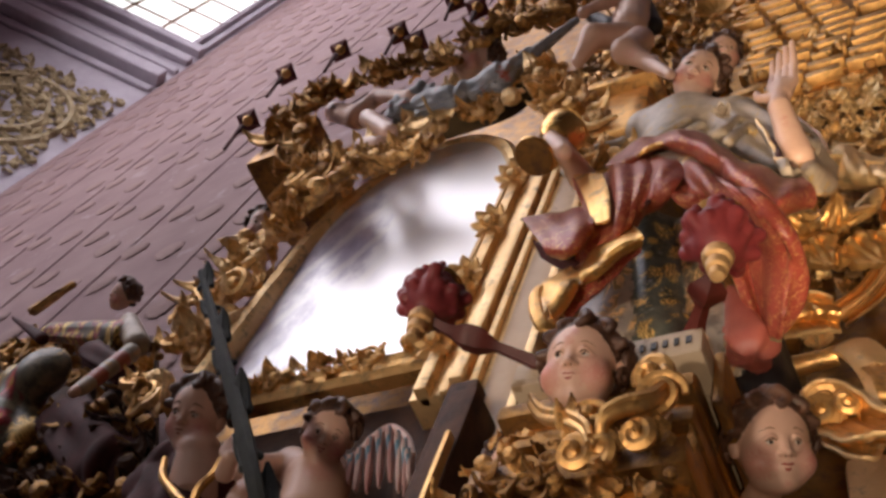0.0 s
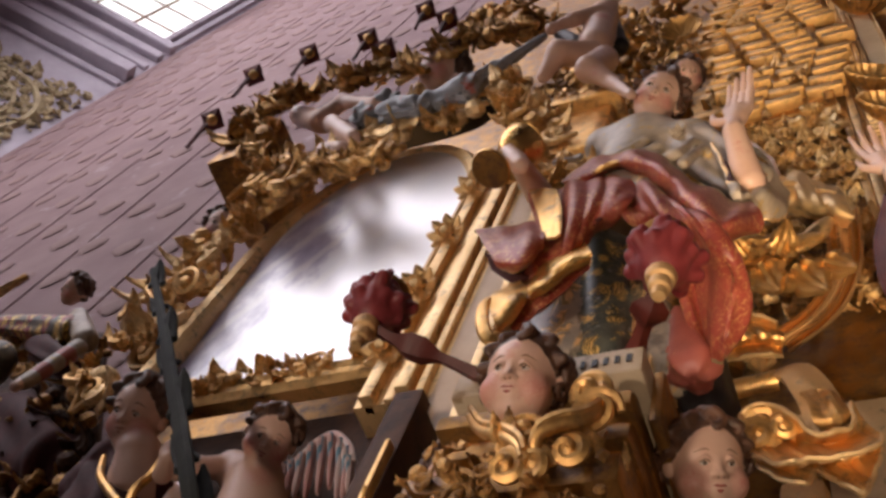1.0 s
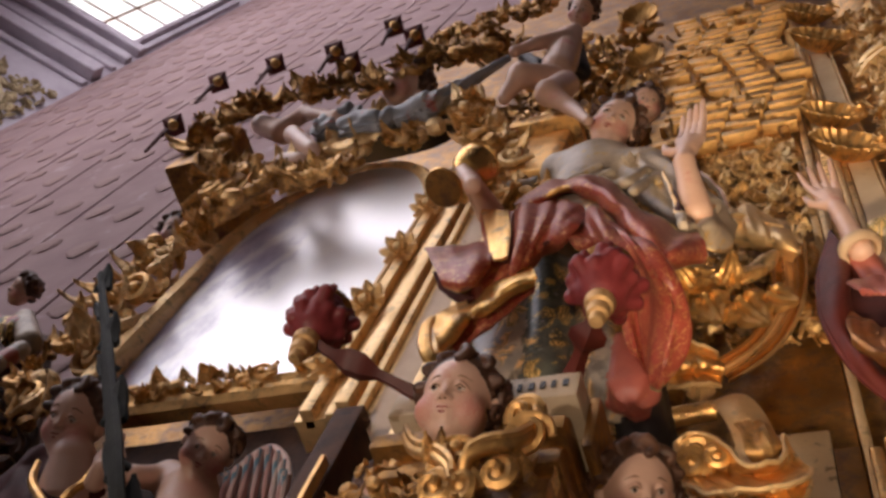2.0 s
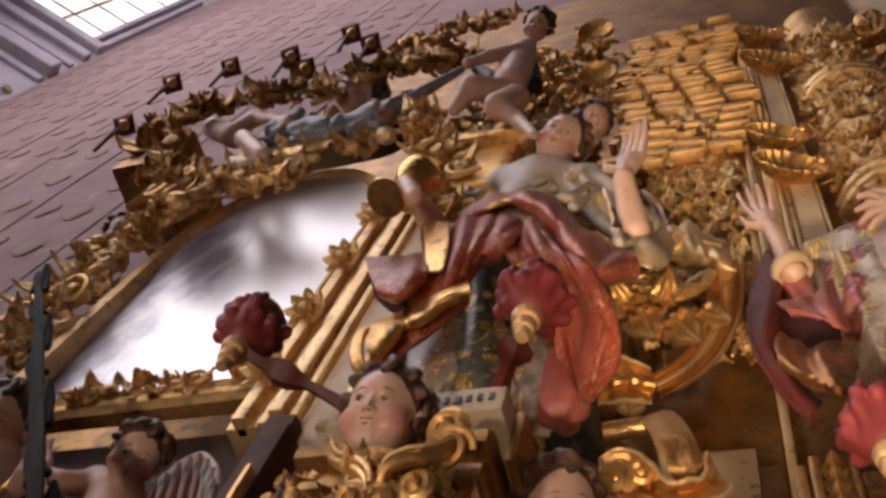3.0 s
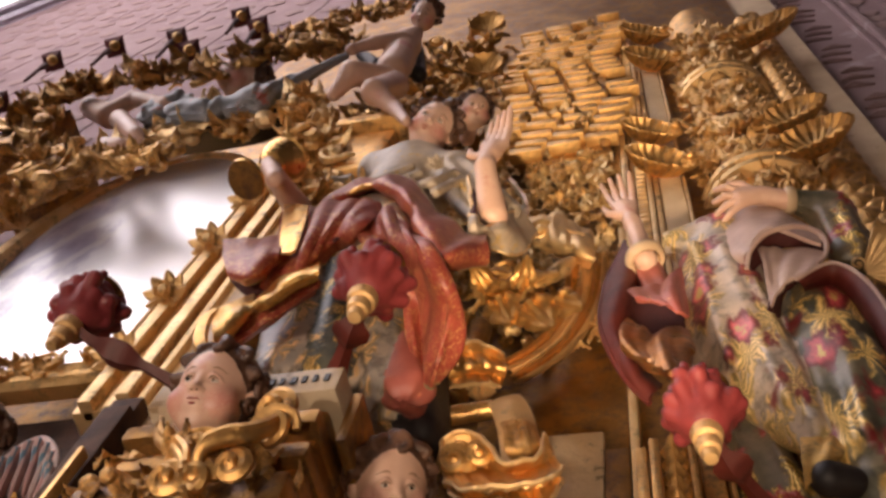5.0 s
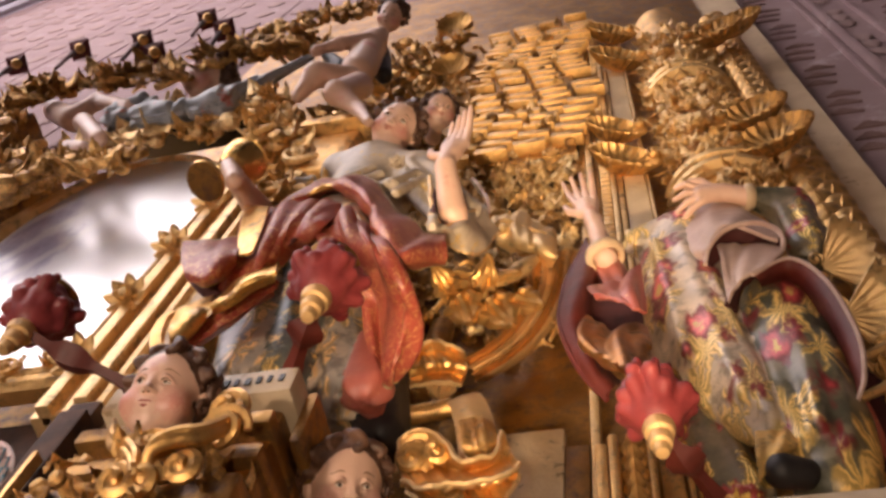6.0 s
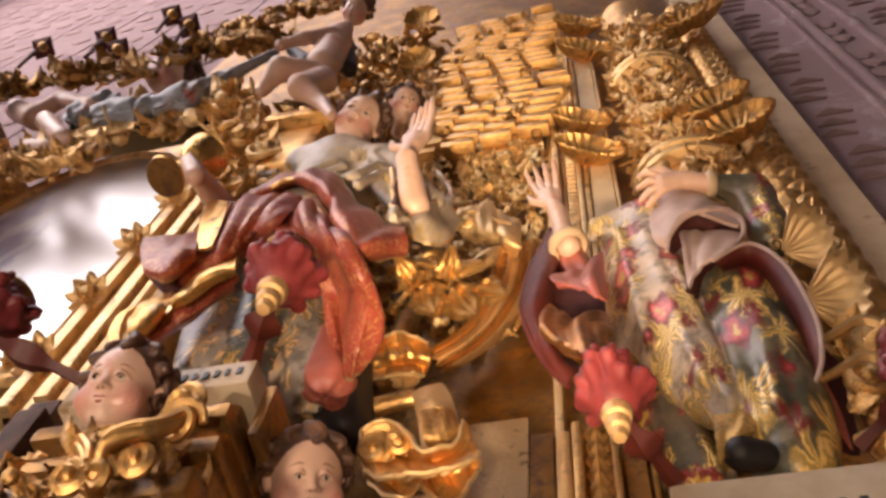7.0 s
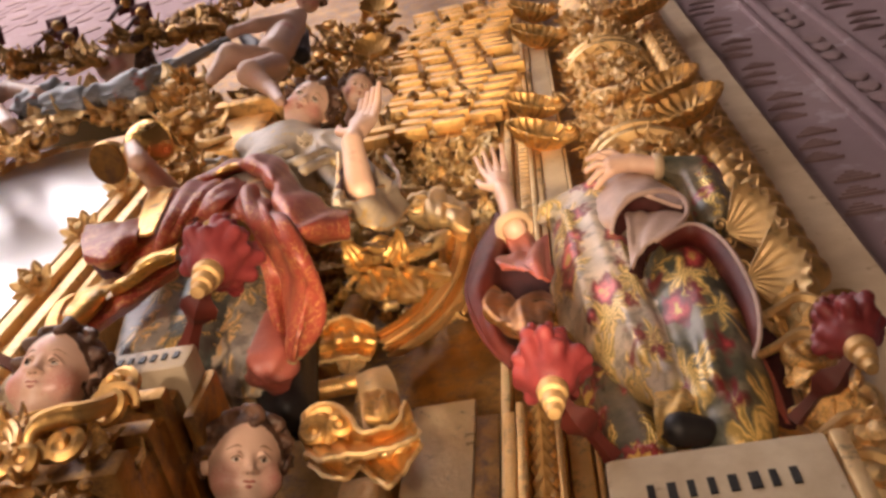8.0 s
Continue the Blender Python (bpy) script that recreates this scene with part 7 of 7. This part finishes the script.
for colm in range(4):
    for row in range(22):
        if zr.random() < 0.06:
            continue
        step = (row % 6 if row % 12 < 6 else 6 - row % 6) * 0.024
        ob = new("zigzag_bar", bar_mesh)
        ob.parent, ob.matrix_parent_inverse = rel, inv
        ob.matrix_basis = Matrix.Translation((-0.46 + colm * 0.205 + step - 0.04, 1.81 + zr.uniform(-0.012, 0.012), 6.5 + row * 0.14 + 0.05 * colm)) @ Matrix.Rotation(radians(zr.uniform(-5, 5)), 4, "Y")
part("zigzag_ground", slab(-0.66, 0.155, 1.84, 1.975, 6.5, 9.6, GOLD_DARK, 0.006), rel, "dark gilded ground of the zigzag panel")
leaves(rel, 60, box_spots(-0.6, 0.1, 1.76, 1.82, 6.7, 9.3), 0.10, [GOLD, GOLD_DARK], 58)
part("side_foliage", foliage(230, box_spots(-1.6, -0.66, 1.74, 1.94, 5.9, 9.2), 0.15, [GOLD, GOLD_DARK], 57), rel, "dense carved gilded leaves", kind="stuff")
for at, r in (((-0.715, 1.62, 9.062), 0.14), ((-0.602, 1.62, 7.728), 0.13)):
    part("shell", scallop(r, 8, GOLD, 0.4), rel, "gilded scallop shell", axes(at, (0, -1, -0.5), (0, 0, 1)))
part("side_fillet", slab(0.10, 0.155, 1.80, 1.98, 6.6, 9.5, GOLD_DARK, 0.012), rel, "gilded fillet")

# the column of shells
colu = thing("shell_column", (0.82, 2.0, 2.8), "gilded column stacked with scallop shells and leaf garlands", "column")
prof = [(0.22, 2.8), (0.22, 5.9), (0.25, 6.0), (0.22, 6.1), (0.22, 7.6), (0.25, 7.7), (0.22, 7.8), (0.22, 9.6)]
part("shaft", lathe(prof, GOLD, 36, None, Matrix.Translation((0.84, 2.06, 0))), colu)


def ring_spots(rng):
    a, z = rng.uniform(math.pi, 2 * math.pi), rng.uniform(5.2, 8.8)
    return (0.84 + 0.25 * math.cos(a), 2.06 + 0.25 * math.sin(a), z), (math.cos(a), math.sin(a), 0)


leaves(colu, 560, ring_spots, 0.095, [GOLD, GOLD_PALE], 61)
for z in (5.93, 6.03, 7.55, 7.66):
    part("ring", lathe([(0.20, z - 0.03), (0.285, z - 0.02), (0.295, z), (0.285, z + 0.02), (0.20, z + 0.03)], GOLD_PALE, 36, None, Matrix.Translation((0.84, 2.06, 0))), colu, "turned gilded ring")
def shell_cup(half, deep):
    """A long fluted cup with a scalloped lip, opening along z."""
    return lathe([(0.02, -deep), (0.3 * half, -0.92 * deep), (0.62 * half, -0.66 * deep), (0.88 * half, -0.24 * deep), (half, 0.0), (1.04 * half, 0.012), (1.0 * half, 0.02), (0.86 * half, -0.16 * deep), (0.5 * half, -0.5 * deep), (0.0, -0.6 * deep)], GOLD, 132, None, Matrix.Diagonal((1.5, 1.0, 1.0, 1.0)), 0.055, 22)


for at, d, half, lean in (((0.375, 1.800, 6.662), -1, 0.105, 0.30), ((0.399, 1.800, 6.194), -1, 0.115, 0.32), ((0.442, 1.800, 8.916), -1, 0.12, 0.32), ((0.465, 1.800, 8.168), -1, 0.13, 0.30),
                          ((1.044, 1.760, 6.455), 1, 0.12, 0.25), ((1.075, 1.760, 6.087), 1, 0.13, 0.25), ((1.091, 1.760, 8.219), 1, 0.13, 0.22), ((1.223, 1.740, 8.287), 1, 0.13, 0.22)):
    along = Vector((d * 0.86, -lean, 0.0)).normalized()
    side = Vector((-d * lean, -0.86, 0.0)).normalized()
    mouth = (side * 0.95 + Vector((0, 0, -0.03))).normalized()
    m = Matrix((along, mouth.cross(along), mouth)).transposed().to_4x4()
    m.translation = Vector(at)
    part("shell", shell_cup(half, 0.85 * half), colu, "long gilded fluted shell cup", m)
    part("shell_curl", scroll(0.035, 1.5, 0.012, GOLD, tail=0.05, hand=d), colu, place=axes(Vector(at) - along * half * 1.3 + Vector((0, -0.05, 0.0)), (0, -1, -0.3)))
for at, r, up in (((1.002, 1.800, 4.772), 0.16, (0.94, -0.16, 0.24)), ((0.992, 1.800, 4.430), 0.17, (0.97, 0.12, 0.11))):
    part("shell", scallop(r, 8, GOLD_PALE, 0.42, spread=66), colu, "open gilded scallop shell", axes(at, (0.10, -0.62, -0.75), up))
scale = Shape()
lathe([(0.0, -0.02), (0.062, -0.015), (0.07, 0.0), (0.06, 0.018), (0.035, 0.030), (0.0, 0.034)], GOLD, 14, scale, Matrix.Diagonal((1.0, 1.25, 1.0, 1.0)))
tube([(0, -0.07, 0.012), (0, 0, 0.036), (0, 0.06, 0.02)], [0.006, 0.009, 0.006], GOLD, 6, scale)
scale_mesh = mesh_from("scale_leaf", scale.v, scale.f, scale.mats, scale.i)
for k in range(64):
    ob = new("scale_leaf", scale_mesh)
    ob.parent = colu
    z = 4.55 + k * 0.075
    ob.matrix_basis = Matrix.Translation(-colu.location) @ axes((1.215 + (0.032 if k % 2 else -0.032), 1.93, z), (0.12 if k % 2 else -0.12, -0.92, -0.35), (0.25 if k % 2 else -0.25, -0.3, 1))
leaves(colu, 40, line_spots([(1.075, 1.800, 4.196), (1.020, 1.800, 3.930), (1.070, 1.800, 3.656), (1.018, 1.800, 3.408)], 0.06, 0.05), 0.13, [GOLD, GOLD_PALE], 66)
for at in ((1.097, 1.780, 4.122), (1.055, 1.780, 3.933), (1.090, 1.780, 3.672), (1.067, 1.780, 3.539), (1.046, 1.780, 3.398)):
    part("volute", scroll(0.07, 1.4, 0.022, GOLD_PALE, tail=0.1), colu, place=axes(at, (0.2, -1, -0.4)))

# ---- candle sconces ----
def sconce(tip, foot, label, lean=0.0):
    t = Vector(tip)
    th = thing("candle_sconce", tuple(t), label, "sconce", "red and gold candle sconces")
    prof = [(0.0, 0.0), (0.020, 0.002), (0.026, 0.014), (0.023, 0.028), (0.033, 0.032), (0.038, 0.05), (0.032, 0.066), (0.044, 0.070), (0.050, 0.09), (0.043, 0.108), (0.055, 0.112), (0.060, 0.134), (0.052, 0.152), (0.064, 0.156), (0.066, 0.176), (0.0, 0.185)]
    part("turned_cup", lathe([(0.74 * a, b) for a, b in prof], CUP, 28, None, Matrix.Translation(t)), th, "turned gold cup")
    ruff = Clay()
    wild = random.Random(int(abs(t.x) * 1000))
    for ring, (n, r0, r1, z0, z1, q) in enumerate(((11, 0.045, 0.092, 0.14, 0.165, 0.020), (10, 0.050, 0.098, 0.165, 0.195, 0.020), (7, 0.035, 0.066, 0.19, 0.225, 0.022))):
        for k in range(n):
            a = 2 * math.pi * (k + 0.5 * ring + wild.uniform(-0.35, 0.35)) / n
            u = Vector((math.cos(a), math.sin(a), 0))
            w = Vector((-math.sin(a), math.cos(a), 0))
            tip1 = t + u * r1 * 0.84 * wild.uniform(0.78, 1.12) + Vector((0, 0, z1 + wild.uniform(-0.022, 0.022)))
            ruff.limb(t + u * r0 + Vector((0, 0, z0)), tip1, q * 0.8, q, RED, 0.004)
            ruff.limb(tip1 - u * 0.012, tip1 + w * 0.012 + Vector((0, 0, 0.028)), q * 0.8, q * 0.55, RED, 0.004)
            ruff.limb(tip1 - u * 0.012, tip1 - w * 0.012 - u * 0.02 + Vector((0, 0, 0.034)), q * 0.8, q * 0.55, RED, 0.004)
    ruff.limb(t + Vector((0, 0, 0.15)), t + Vector((0, 0, 0.20)), 0.06, 0.07, RED, 0.01)
    part("flower_ruff", ruff.skin(0.0058, Shape()), th, "crinkled crimson flower")
    part("drip_pan", lathe([(0.0, 0.235), (0.05, 0.235), (0.068, 0.25), (0.07, 0.257), (0.0, 0.25)], GOLD_DARK, 24, None, Matrix.Translation(t)), th, "dull brass drip pan")
    a, b = t + Vector((0, 0, 0.10)), Vector(foot)
    pts = [a, a.lerp(b, 0.3) + Vector((0, 0, -0.012)), a.lerp(b, 0.6), b]
    arm = Shape()
    tube(smooth_line(pts, 22), [0.026, 0.018, 0.020, 0.044, 0.044, 0.018, 0.020, 0.026], LINING, 4, arm, 0.7)
    part("arm", arm, th, "faceted crimson wooden arm")
    return th


sconce((-1.105, 1.03, 3.44), (-0.826, 1.190, 3.461), "crimson flower sconce with gold cup on a faceted arm")
sconce((-0.345, 1.04, 3.42), (-0.454, 1.220, 3.506), "crimson flower sconce with gold cup before the red mantle")
sconce((0.370, 1.420, 3.321), (0.477, 1.620, 3.403), "crimson flower sconce with gold cup before the flowered gown")
sconce((1.084, 1.550, 3.497), (0.921, 1.720, 3.572), "crimson flower sconce with gold cup beside the shell column")

# finials on the crest of the pediment
for px in ((-3.883, 1.200, 7.508), (-3.901, 1.120, 8.337), (-3.441, 1.120, 8.466), (-2.848, 1.120, 8.284), (-2.493, 1.120, 7.651), (-2.499, 1.120, 8.721), (-2.138, 1.120, 8.062)):
    c = Vector(px)
    fin = part("lozenge_finial", tube([c + Vector((0, 0, -0.1)), c + Vector((0.01, 0, -0.14)), c + Vector((0.02, 0, -0.24)), c + Vector((0.05, 0.02, -0.5))], [0.018, 0.026, 0.014, 0.012], MAROON, 7), ped, "red lozenge finial with gold heart on a thin stem")
    face = axes(c, (0.42, -0.35, -0.84), (0.1, -0.2, 1))
    lz = Shape()
    lz.add([(0.095, 0, 0), (0, 0.105, 0), (-0.095, 0, 0), (0, -0.105, 0), (0, 0, 0.045), (0, 0, -0.045)], [(0, 1, 4), (1, 2, 4), (2, 3, 4), (3, 0, 4), (1, 0, 5), (2, 1, 5), (3, 2, 5), (0, 3, 5)], FINIAL_RED, face)
    part("lozenge", lz, fin, smooth=False)
    part("gold_heart", lathe([(0, 0.056), (0.030, 0.050), (0.040, 0.036), (0.030, 0.020)], GOLD, 10, None, face), fin, "gilded boss")
